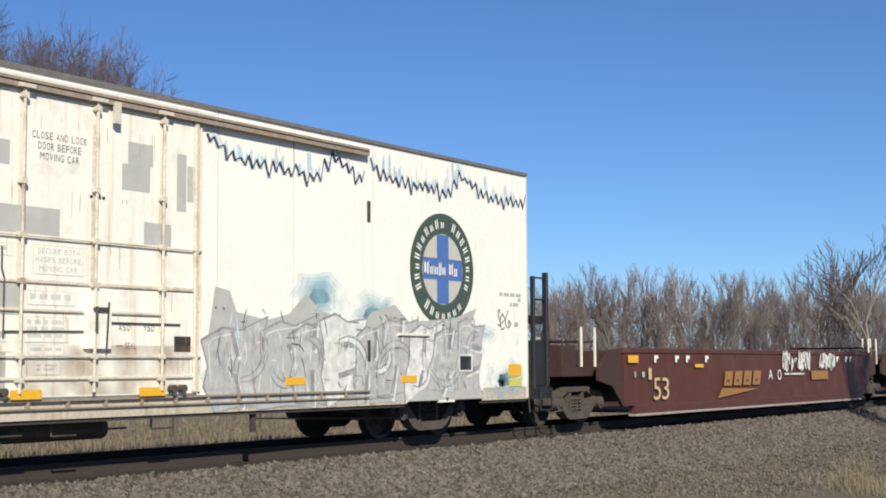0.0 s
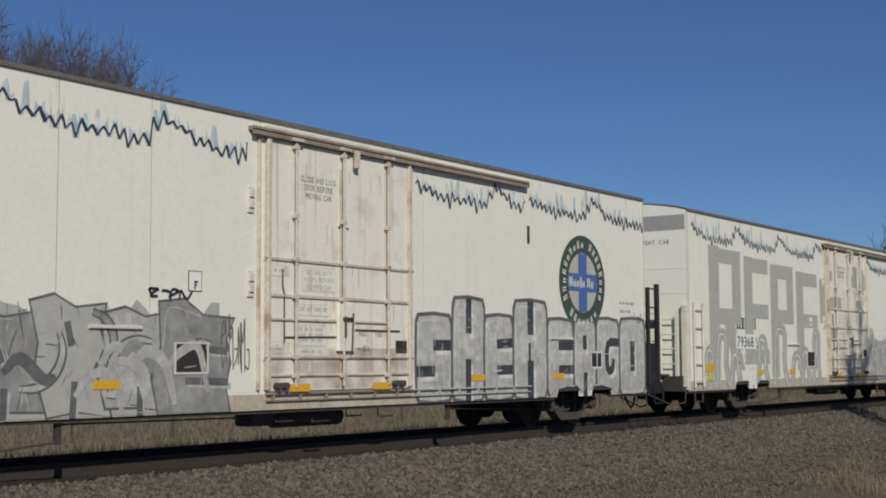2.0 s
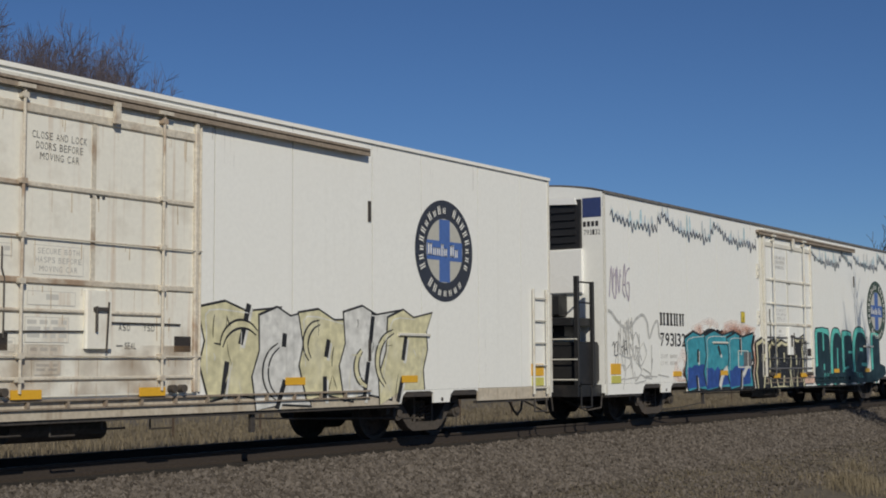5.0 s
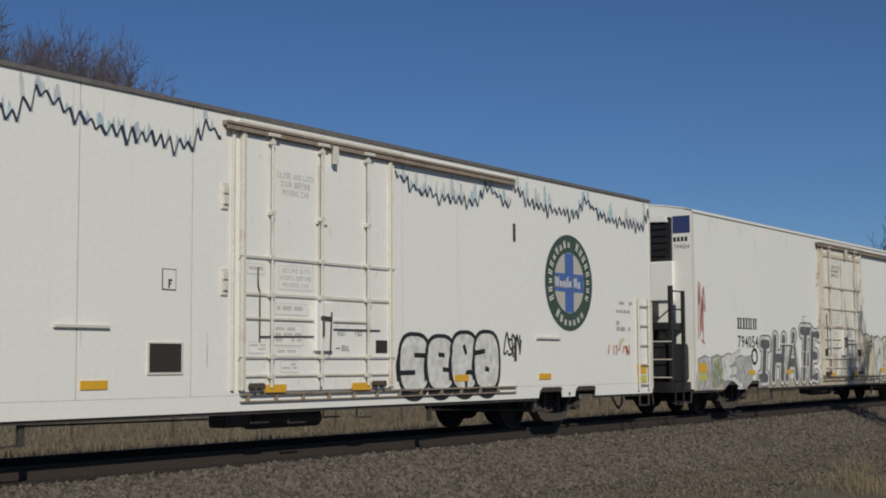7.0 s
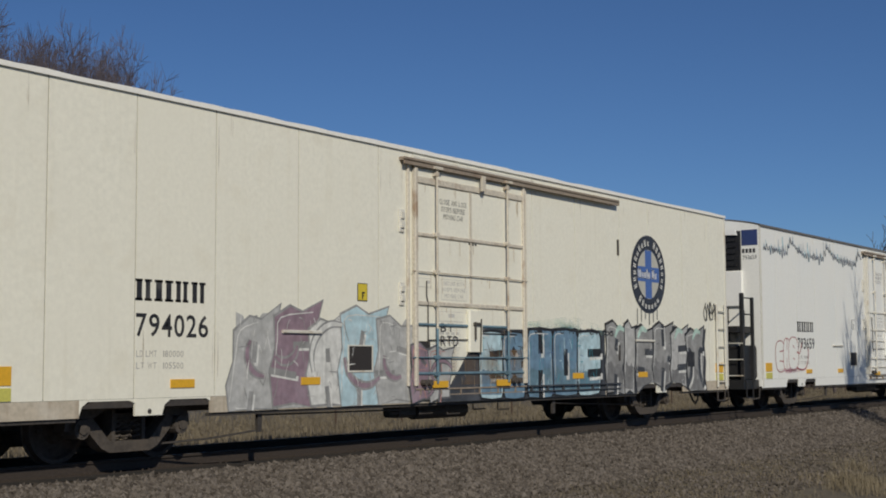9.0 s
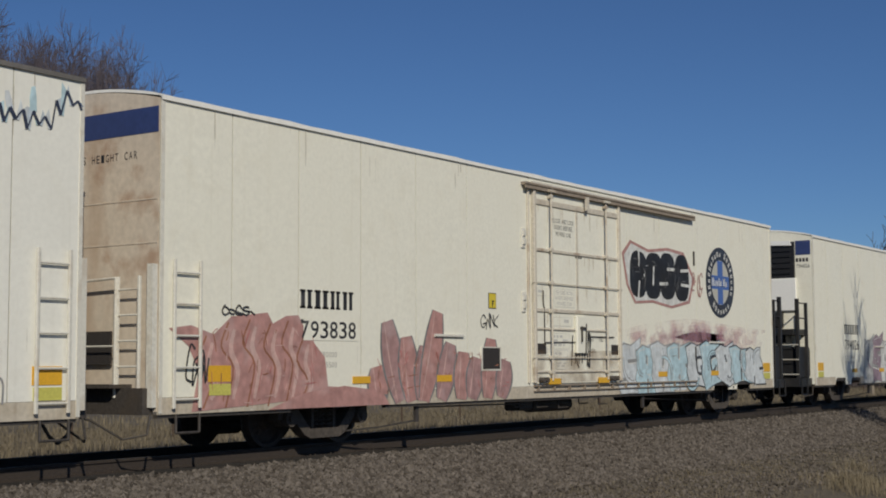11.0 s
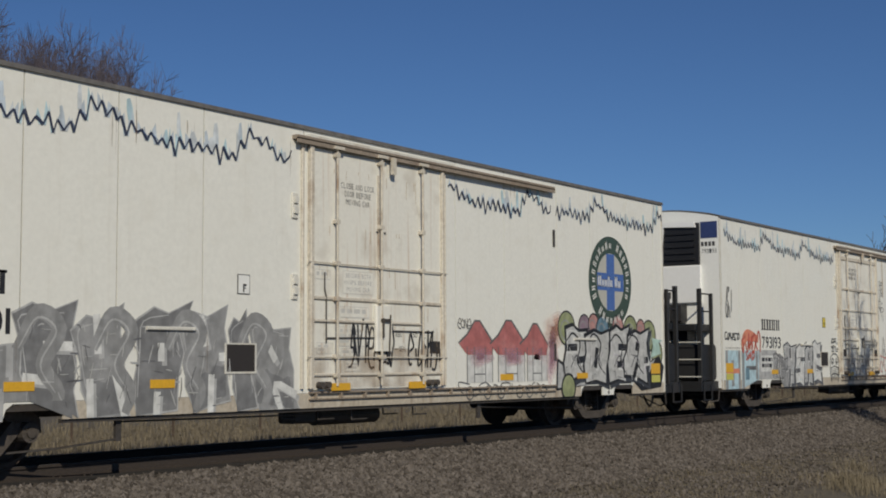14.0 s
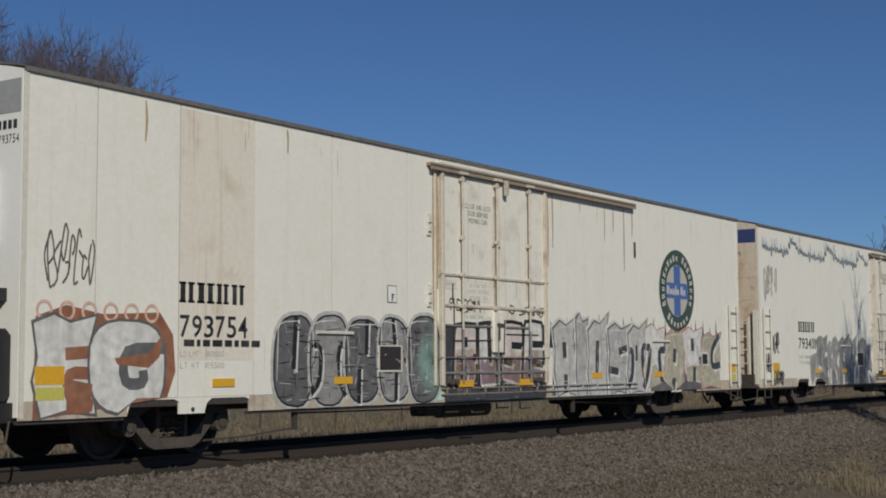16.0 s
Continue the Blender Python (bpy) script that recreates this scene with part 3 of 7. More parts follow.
def tag(pt, rnd, x0, z0, x1, z1, mat, n=5, w=0.022):
    """A quick handstyle scrawl in one colour."""
    u = (x1 - x0) / n
    for k in range(n):
        sl = rnd.uniform(-0.1, 0.3)
        lo = z0 + rnd.uniform(0, 0.15) * (z1 - z0)
        for line in twisted(rnd, 1):
            q = [(x0 + (k + p[0] * 1.15) * u + sl * p[1] * (z1 - z0) * 0.4 + rnd.uniform(-0.1, 0.1) * u, lo + p[1] * (z1 - z0) * 0.85 + rnd.uniform(-0.08, 0.08) * (z1 - z0)) for p in line]
            pt.ribbon(q, w, mat, 4)


def peaks(pt, rnd, x0, x1, z_top):
    """The painted mountain line under the eaves: a jagged dark ridge, falling in steps from each summit, with pale smoky peaks over it."""
    span, x, ridge = 3.0, x0 - rnd.uniform(0.0, 1.5), []
    while x < x1:
        n = 17
        for k in range(n):          # a summit, then teeth whose feet sink towards the next summit
            u = k / n
            base = -0.08 - 0.30 * min(1, u * 3.2) - 0.06 * u + (0.2 if k == n - 1 else 0)
            for half, up in ((0.0, 1), (0.5, 0)):
                q = x + span * (k + half + rnd.uniform(-0.12, 0.12)) / n
                tooth = rnd.uniform(0.04, 0.14) if up else -rnd.uniform(0.03, 0.09) - (0.09 if k % 5 == 3 else 0)
                if x0 <= q < x1:
                    ridge.append((q, z_top + (0.02 if k == 0 and up else base + tooth)))
        x += span
    ridge.append((x1, z_top - 0.2))
    n = len(ridge)
    for i in range(0, n - 3):
        (ax, az), (bx, bz) = ridge[i], ridge[i + 1]
        if rnd.random() < 0.85:      # pale face between neighbouring teeth
            pt.poly([(ax, az), ((ax + bx) / 2, min(az, bz) - 0.01), (bx, bz), ((ax + bx) / 2 + rnd.uniform(-0.04, 0.04), max(az, bz) + rnd.uniform(0.03, 0.15))], rnd.choice([PALE_PEAK, PALE_PEAK, C_SKY, C_PALE]))
        if rnd.random() < 0.22:      # a smoky plume
            hgt, w = min(rnd.uniform(0.16, 0.40), 4.90 - bz), rnd.uniform(0.035, 0.06)
            lean = rnd.uniform(-0.06, 0.02)
            pt.poly([(bx - w, bz), (bx + w, bz), (bx + w * 0.9 + lean * 0.5, bz + hgt * 0.6), (bx + lean + w * 0.6, bz + hgt), (bx + lean - w * 0.5, bz + hgt * 0.93), (bx - w + lean * 0.5, bz + hgt * 0.5)], rnd.choice([PALE_PEAK, C_PALE, C_SKY]))
    for i in range(n - 1):
        (ax, az), (bx, bz) = ridge[i], ridge[i + 1]
        wide = rnd.uniform(0.024, 0.040) * (1.5 if bz < az else 0.8)
        pt.ribbon([(ax, az), ((ax + bx) / 2, (az + bz) / 2 + rnd.uniform(-0.01, 0.01)), (bx, bz)], wide, C_RIDGE, 1)
        if bz < az and rnd.random() < 0.15:
            pt.ribbon([(ax + 0.03, az - 0.02), (bx + 0.02, bz + 0.05)], 0.013, C_BLUE_SLATE, 1)


PRINT = surface("pale worn print", (0.56, 0.55, 0.51), 0.6, grain=12, var=0.1)
INK_OLD = surface("worn black stencil paint", (0.12, 0.12, 0.12), 0.6, grain=12, var=0.2, wear=(0.4, 0.39, 0.36), wear_amount=0.5)
RUST_RUN = surface("brown rust run", (0.46, 0.34, 0.21), 0.8, grain=10, var=0.3)
C_BLUE_SLATE = spray("slate blue spray paint", (0.10, 0.16, 0.28))
PALE_PEAK = spray("very pale blue spray paint", (0.53, 0.60, 0.66))
C_PALE = spray("near-white blue spray paint", (0.62, 0.66, 0.68))
C_RIDGE = spray("blue-black ridge paint", (0.035, 0.045, 0.08))


# ---- the refrigerator cars ----
LONG = 22.51      # body length
WIDE = 3.2        # body width
EAVE = 4.98       # eaves over the rail
WHEEL_R = 0.457
turning = []      # wheel sets, with the place of their axle in the truck


def wheelset_mesh():
    s = Shape()
    for y, d in ((0.86, 1), (2.34, -1)):
        s.lathe([(0.09, y - 0.05 * d), (0.17, y - 0.05 * d), (0.20, y + 0.01 * d), (0.37, y + 0.03 * d), (0.40, y - 0.04 * d),
                 (WHEEL_R, y - 0.045 * d), (WHEEL_R, y + 0.07 * d), (WHEEL_R + 0.026, y + 0.075 * d), (WHEEL_R + 0.024, y + 0.1 * d), (0.39, y + 0.1 * d), (0.36, y + 0.06 * d), (0.1, y + 0.09 * d)], 0, 0)
        for k in range(5):      # cast holes and chalk marks that show the turning
            a = 2 * math.pi * k / 5
            s.rod((0.28 * math.cos(a), y + 0.0 * d, 0.28 * math.sin(a)), (0.28 * math.cos(a), y - 0.012 * d, 0.28 * math.sin(a)), 0.035, 6)
    s.rod((0, 0.55, 0), (0, 2.65, 0), 0.085, 12)
    for y in (0.46, 2.62):
        s.rod((0, y, 0), (0, y + 0.12, 0), 0.12, 10)
    return s.mesh("wheelset", WHEEL)


def sideframe_mesh():
    """A cast truck side: arched top chord, tension bottom chord, pedestals, and two openings about the spring nest."""
    s = Shape()
    y0, y1 = 0.40, 0.60
    top = [(-0.98, 0.58), (-0.62, 0.60), (-0.42, 0.70), (0.42, 0.70), (0.62, 0.60), (0.98, 0.58)]
    s.prism([(-1.12, 0.44), (-1.10, 0.62), (-0.98, 0.71), (-0.70, 0.71), (-0.48, 0.80), (0.48, 0.80), (0.70, 0.71), (0.98, 0.71), (1.10, 0.62), (1.12, 0.44), (1.0, 0.44)] + top[::-1] + [(-1.0, 0.44)], 1, y0, y1)
    s.prism([(-0.80, 0.58), (-0.66, 0.60), (-0.36, 0.28), (0.36, 0.28), (0.66, 0.60), (0.80, 0.58), (0.76, 0.44), (0.50, 0.19), (0.36, 0.13), (-0.36, 0.13), (-0.50, 0.19), (-0.76, 0.44)], 1, y0 - 0.01, y1)
    for x in (-0.30, 0.24):
        s.box((x, y0 + 0.02, 0.26), (x + 0.06, y1, 0.72))
    for x in (-0.89, 0.89):      # roller bearing adapters and end caps
        s.rod((x, 0.32, 0.457), (x, 0.60, 0.457), 0.13, 14)
        s.rod((x, 0.29, 0.457), (x, 0.32, 0.457), 0.07, 10)
        for k in range(3):
            a = 2 * math.pi * k / 3 + 0.4
            s.rod((x + 0.08 * math.cos(a), 0.305, 0.457 + 0.08 * math.sin(a)), (x + 0.08 * math.cos(a), 0.33, 0.457 + 0.08 * math.sin(a)), 0.018, 6)
    return s.mesh("side_frame", STEEL)


def spring_mesh():
    s = Shape()
    for k, x in enumerate((-0.17, 0.0, 0.17)):
        pts = [(x + 0.07 * math.cos(a), 0.50 + 0.07 * math.sin(a), 0.29 + 0.28 * a / (8 * math.pi)) for a in [i * math.pi / 4 for i in range(33)]]
        s.path(pts, 0.016, 4)
    return s.mesh("spring", STEEL)


WHEELSET, SIDEFRAME, SPRINGS = wheelset_mesh(), sideframe_mesh(), spring_mesh()
BOLSTER = Shape().box((-0.2, 0.52, 0.44), (0.2, 2.68, 0.64), c=0.03).mesh("bolster", STEEL)
BEAM = Shape().box((0.62, 0.75, 0.3), (0.68, 2.45, 0.42)).mesh("brake_beam", BLACK)


def truck(parent, x):
    """A three-piece freight truck; its wheel sets turn."""
    base = new("truck")
    base.parent = parent
    base.matrix_basis = pose(x, 0, 0)
    tagged(base, label="dusty cast-steel freight truck")
    part("side_frame", SIDEFRAME, None, base)
    part("side_frame", SIDEFRAME, None, base, m=pose(0, WIDE, 0, 0, 0, 180))
    part("bolster", BOLSTER, None, base)
    part("spring_nest", SPRINGS, None, base)
    part("brake_beam", BEAM, None, base)
    part("brake_beam", BEAM, None, base, m=pose(0, WIDE, 0, 0, 0, 180))
    for dx in (-0.89, 0.89):
        w = part("wheelset", WHEELSET, None, base, m=pose(dx, 0, WHEEL_R))
        turning.append((w, dx))
    return base


def serif_block(put, w, h, kind):
    """A plain mark of two upright bars with feet; put(u0, v0, u1, v1) lays one slab of it."""
    put(0.08, 0.0, 0.40, 1.0)
    put(0.62, 0.0, 0.90, 1.0)
    for u in (0.0, 0.56):
        for v in (0.0, 0.88):
            if kind != 3 or v:
                put(u, v, u + 0.44, v + 0.12)


def emblem(car, x, z, r, ring):
    """The round railway emblem as plain shapes: ring with small pale marks, grey disc, blue cross with a pale bar."""
    p = Paint(0.004, 0.0012)
    p.disc(x, z, r, ring, 56)
    p.disc(x, z, r * 0.63, DISC, 44)
    arm, reach = r * 0.185, r * 0.615
    p.rect(x - arm, z - reach, x + arm, z + reach, BLUE)
    p.rect(x - reach, z - r * 0.19, x + reach, z + r * 0.19, BLUE)
    rr = random.Random(3)
    marks = Paint(0.0125, 0.0)
    for a0, a1, n, tall in ((204, -22, 19, 0.17), (232, 308, 7, 0.17)):
        for i in range(n):
            if n == 19 and i == 10:
                continue
            a = radians(a0 + (a1 - a0) * i / (n - 1))
            up = 1 if n == 19 else -1
            c, sn = math.cos(a), math.sin(a)
            h = r * tall * (1.15 if i in (0, 11) else rr.choice((0.72, 0.72, 1.0)))
            w = r * 0.105
            q0 = r * 0.73 if up > 0 else r * 0.90
            serif_block(lambda u0, v0, u1, v1: marks.put([(x + (q0 + up * v * h) * c + up * (u - 0.5) * w * sn, z + (q0 + up * v * h) * sn - up * (u - 0.5) * w * c)
                                                          for u, v in ((u0, v0), (u1, v0), (u1, v1), (u0, v1))], [(0, 1, 2, 3)], LETTER_WHITE), w, h, rr.randrange(4))
    bx = x - reach * 0.96
    for i, w in enumerate((0.30, 0.22, 0.24, 0.17, 0.22, 0.0, 0.27, 0.22)):
        w, h = w * reach * 0.98, r * (0.24 if i in (0, 3, 6) else 0.16)
        if w:
            serif_block(lambda u0, v0, u1, v1: marks.rect(bx + u0 * w * 0.86, z - r * 0.11 + v0 * h, bx + u1 * w * 0.86, z - r * 0.11 + v1 * h, LETTER_WHITE), w, h, i % 4)
        bx += w or reach * 0.13
    e = p.build("emblem", car, "round railway emblem with a blue cross")
    marks.build("emblem_mark", e)


def renumber(p, x, number, mat):
    p.word(number, x + 0.02, 1.69, x + 1.38, 1.96, mat, fat=0.008, gap=0.2)


def reporting(car, x, number, small=True):
    """Owner's mark as four plain heavy shapes, the car number and the load stencils."""
    p = Paint(0.004, 0.0)
    z0, h = 2.15, 0.29
    for k, w in enumerate((0.30, 0.35, 0.25, 0.28)):
        q = x + (0, 0.345, 0.735, 1.04)[k]
        serif_block(lambda u0, v0, u1, v1: p.rect(q + u0 * w, z0 + v0 * h, q + u1 * w, z0 + v1 * h, INK), w, h, (0, 0, 2, 3)[k])
    p.word(number, x + 0.02, 1.67, x + 1.38, 1.98, INK, fat=0.012, gap=0.2)
    if small:
        for z, a, b in ((1.40, "LD LMT", "180000"), (1.24, "LT WT", "105500")):
            p.word(a, x + 0.03, z, x + 0.40, z + 0.085, FAINT, gap=0.25)
            p.word(b, x + 0.52, z, x + 0.90, z + 0.085, FAINT, gap=0.25)
    p.build("lettering", car, "black stencilled car number")


def plug_door(car, x0, x1, paint, rusty, ribbed, low=None):
    """A wide sliding plug door with lock rods, pipes, a lock box and stencilled notices; some have full-width ribs."""
    d = part("plug_door", Shape().box((x0, -0.035, 0.90), (x1, 0.0, 4.66)), paint, car, "ribbed white plug door with lock rods" if ribbed else "smooth white plug door with lock rods")
    w = x1 - x0
    trim = RUST_TRIM if rusty else GREY_TRIM
    low = low or trim           # graffiti also coats the lower ironwork
    for a, b, y in ((-0.23, -0.17, -0.05), (-0.06, 0.03, -0.085), (w - 0.10, w - 0.02, -0.085), (w + 0.03, w + 0.07, -0.05)):
        box("edge_post", (x0 + a, y, 0.92), (x0 + b, -0.0, 4.68), trim, d, c=0.015)
    for z, t in ((4.40, 0.12), (3.48, 0.07), (2.29, 0.08)) if ribbed else ((2.29, 0.06),):
        box("rib", (x0 + 0.05, -0.065, z), (x1 - 0.10, -0.034, z + t), trim, d, c=0.02)
    for a, b, z in ((0.05, w * 0.44, 1.94), (w * 0.56, w * 0.80, 1.94), (0.05, w - 0.1, 1.10)):
        box("rib", (x0 + a, -0.07, z), (x0 + b, -0.034, z + 0.05), low, d, c=0.015)
    for z in (2.87, 1.40):
        part("cross_pipe", Shape().rod((x0 - 0.12, -0.075, z), (x1 + 0.04, -0.075, z), 0.012, 6), trim if z > 2 else low, d)
    rods = (0.155, 0.80) if ribbed else (0.155, 0.475, 0.80)
    for q in rods:
        xr = x0 + w * q
        part("lock_rod", Shape().rod((xr, -0.105, 1.90), (xr, -0.105, 4.72), 0.021, 8), trim, d, "pale vertical lock rod")
        part("lock_rod", Shape().rod((xr, -0.105, 0.95), (xr, -0.105, 1.90), 0.021, 8), low, d)
        for z in (4.56, 3.50, 2.84, 2.28, 1.37, 1.08):
            box("rod_guide", (xr - 0.045, -0.13, z), (xr + 0.045, -0.034, z + 0.07), trim if z > 1.9 else low, d, c=0.01)
        box("rod_head", (xr - 0.12, -0.16, 4.68), (xr + 0.12, -0.04, 4.73), trim, d)
    box("door_hanger", (x0 + w * 0.545, -0.16, 4.44), (x0 + w * 0.57, -0.10, 4.72), trim, d)
    box("centre_strip", (x0 + w * 0.465, -0.045, 2.36), (x0 + w * 0.485, -0.034, 4.40), trim, d)
    for q in (0.458, 0.49, 0.515):
        box("rivet", (x0 + w * q, -0.05, 3.44), (x0 + w * q + 0.04, -0.034, 3.47), INK, d)
    box("lock_box", (x0 + w * 0.435, -0.11, 1.50), (x0 + w * 0.555, -0.034, 2.24), paint, d, c=0.02)
    part("lock_handle", Shape().rod((x0 + w * 0.475, -0.14, 1.72), (x0 + w * 0.475, -0.14, 2.04), 0.02, 6).box((x0 + w * 0.465, -0.15, 1.98), (x0 + w * 0.525, -0.11, 2.03)).rod((x0 + w * 0.525, -0.12, 1.45), (x0 + w * 0.535, -0.12, 2.1), 0.014, 5), BLACK, d, "dark lock handle")
    part("operating_bar", Shape().path([(x0 + 0.30, -0.06, 2.72), (x0 + 0.30, -0.06, 2.46), (x0 + 0.34, -0.06, 2.34), (x0 + 0.34, -0.06, 1.62)], 0.012, 5).path([(x0 + 0.34, -0.06, 1.70), (x0 + w * 0.435, -0.06, 1.72)], 0.010, 5).path([(x0 + w * 0.555, -0.06, 1.84), (x1 - 0.35, -0.06, 1.84)], 0.010, 5), BLACK, d)
    for a, b in ((0.07, 0.42), (w - 0.44, w - 0.13)):
        if ribbed or a > 1:
            box("marker_plate", (x0 + a, -0.043, 1.47), (x0 + b, -0.034, 1.68), VENT, d, "black marker plate")
    for a in (0.16, 0.32, w - 0.52, w - 0.34):
        part("door_roller", Shape().rod((x0 + a, -0.15, 0.97), (x0 + a, -0.05, 0.97), 0.055, 10), STEEL, d)
    p = Paint(0.038, 0.0005)
    tx = x0 + w * 0.20
    for k, line in enumerate(("CLOSE AND LOCK", "DOORS BEFORE" if ribbed else "DOOR BEFORE", "MOVING CAR")):
        half = len(line) * 0.031
        p.word(line, tx + 0.44 - half, 4.10 - k * 0.13, tx + 0.44 + half, 4.19 - k * 0.13, FAINT if not rusty else INK_OLD, gap=0.3)
    def sticker(a, b, z0, z1, rows, mat=PRINT):
        p.rect(a - 0.008, z0 - 0.008, b + 0.008, z1 + 0.008, PRINT)
        p.rect(a, z0, b, z1, paint)
        if rows:
            p.bars(a + 0.03, z0 + 0.02, b - 0.03, z1 - 0.03, rows, mat, rr, 0.9)
    rr = random.Random(int(x0 * 100) + len(rods))
    sticker(x0 + 0.09, x0 + 0.46, 2.62, 2.76, 1)
    sticker(tx + 0.06, tx + 0.84, 2.42, 2.77, 0)
    for k, line in enumerate(("SECURE BOTH", "HASPS BEFORE", "MOVING CAR")):
        half = len(line) * 0.03
        p.word(line, tx + 0.45 - half, 2.67 - k * 0.11, tx + 0.45 + half, 2.74 - k * 0.11, FAINT, gap=0.3)
    for a, b, z0, z1, rows in ((-0.02, 0.72, 2.04, 2.20, 1), (-0.05, 0.62, 1.58, 1.88, 3), (0.0, 0.55, 1.42, 1.54, 1), (0.1, 0.5, 1.18, 1.34, 2), (-0.6, -0.2, 1.46, 1.62, 2)):
        sticker(tx + a, tx + b, z0, z1, rows)
    for word, a, z in (("ASO", 0.60, 1.74), ("YSD", 0.72, 1.74), ("SEAL", 0.63, 1.50)):
        p.word(word, x0 + w * a, z, x0 + w * a + 0.2, z + 0.085, INK_OLD, gap=0.25)
    p.rect(x0 + w * 0.59, 1.535, x0 + w * 0.62, 1.55, INK_OLD)
    for k in range(46):         # hairline scuffs and rust weeps
        x, z = x0 + rr.uniform(0.1, w - 0.15), rr.choice((4.4, 3.48, 2.86, 2.28, 1.94, 1.38, 1.08)) + rr.uniform(-0.03, 0.0)
        p.ribbon([(x, z), (x + rr.uniform(-0.01, 0.01), z - rr.uniform(0.05, 0.35 if rusty else 0.15))], rr.uniform(0.008, 0.02 if rusty else 0.012), RUST_RUN if rusty else FAINT, 1, taper=True)
    if rusty:
        p.rect(x0 + 0.05, 0.92, x1 - 0.1, 1.55, M_RUST)
    p.build("notice", d, "black stencilled door notices")
    return d


def ladder(car, x, y, z0, z1, rungs, along, mat, rung_mat=None, name="ladder", wide=0.5):
    """Two stiles and bent rungs; along is 'x' on a side, 'y' on an end."""
    s = new(name)
    s.parent = car
    for k in (0, wide):
        a = (x + k, y, z0) if along == "x" else (x, y + k, z0)
        part("stile", Shape().box((a[0] - 0.025, a[1] - 0.02, z0), (a[0] + 0.025, a[1] + 0.02, z1), c=0.008), mat, s)
    for i in range(rungs):
        z = z0 + 0.12 + (z1 - z0 - 0.3) * i / max(1, rungs - 1)
        b = (x + wide, y, z) if along == "x" else (x, y + wide, z)
        part("rung", Shape().rod((x, y, z), b, 0.017, 6), rung_mat or mat, s)
    return s


def end_wall(X):
    outline = [(0.02, 0.66), (0.02, EAVE - 0.03)] + [(0.02 + 3.16 * i / 12, EAVE - 0.02 + 0.20 * math.sin(math.pi * i / 12)) for i in range(1, 12)] + [(3.18, EAVE - 0.03), (3.18, 0.66)]
    return Shape().prism(outline, 0, *sorted((X(0.0), X(0.012))))


def end_plain(car, x, d, band, paint):
    """The end without machinery: coloured band, notice, ladder, rail, brake platform and a dark screen. d points outward."""
    X = lambda q: x + d * q

    def bx(a, b, s=None):
        lo, hi = sorted((X(a[0]), X(b[0])))
        return (s or Shape()).box((lo, a[1], a[2]), (hi, b[1], b[2]))
    part("end_panel", end_wall(X), paint, car, "dirty white end wall")
    part("end_band", bx((0.012, 0.04, 4.48), (0.018, WIDE - 0.04, 4.84)), band, car, "coloured band along the top of the end")
    for z in (3.55, 2.95):
        part("end_seam", bx((0.012, 0.04, z), (0.020, WIDE - 0.04, z + 0.02)), paint, car)
    p = Shape()
    line, x0 = "EXCESS HEIGHT CAR", 0.45
    for i, c in enumerate(line):        # on the end wall the letters run from the far side to the near side
        v, f = glyph(c)
        y = 0.45 + (len(line) - 1 - i) * 0.095
        if v:
            p.add([(X(0.017), y + (1 - a) * 0.065, 4.14 + b * 0.11) for a, b in v], f)
    tagged(part("notice", p, INK, car, "black excess height notice"), kind="stuff")
    part("end_post", bx((0.02, 0.02, 0.72), (0.11, 0.13, 2.66)), GREY_TRIM, car, "white corner post")
    ladder(car, X(0.16), 0.22, 0.80, 2.5, 5, "y", GREY_TRIM, name="end_ladder", wide=0.42)
    part("end_rail", Shape().path([(X(0.03), 1.75, 2.42), (X(0.2), 1.62, 2.45), (X(0.2), 0.64, 2.48), (X(0.2), 0.64, 0.85)], 0.022, 6).path([(X(0.2), 0.64, 1.55), (X(0.2), 1.55, 1.55)], 0.014, 6), GREY_TRIM, car, "white grab rail")
    part("end_screen", bx((0.05, 0.86, 1.30), (0.09, 1.42, 1.76)), VENT, car, "dark square screen")
    part("brake_platform", bx((0.0, 0.5, 0.98), (0.42, 2.7, 1.03)), BLACK, car, "black end platform")
    part("end_beam", bx((0.0, 0.1, 0.62), (0.2, 3.1, 0.98)), BLACK, car, "black end beam")
    part("brake_wheel", Shape().rod((X(0.3), 1.9, 1.9), (X(0.34), 1.9, 1.9), 0.26, 16), BLACK, car)
    part("brake_staff", Shape().rod((X(0.25), 1.9, 0.9), (X(0.25), 1.9, 1.95), 0.025, 6), BLACK, car)


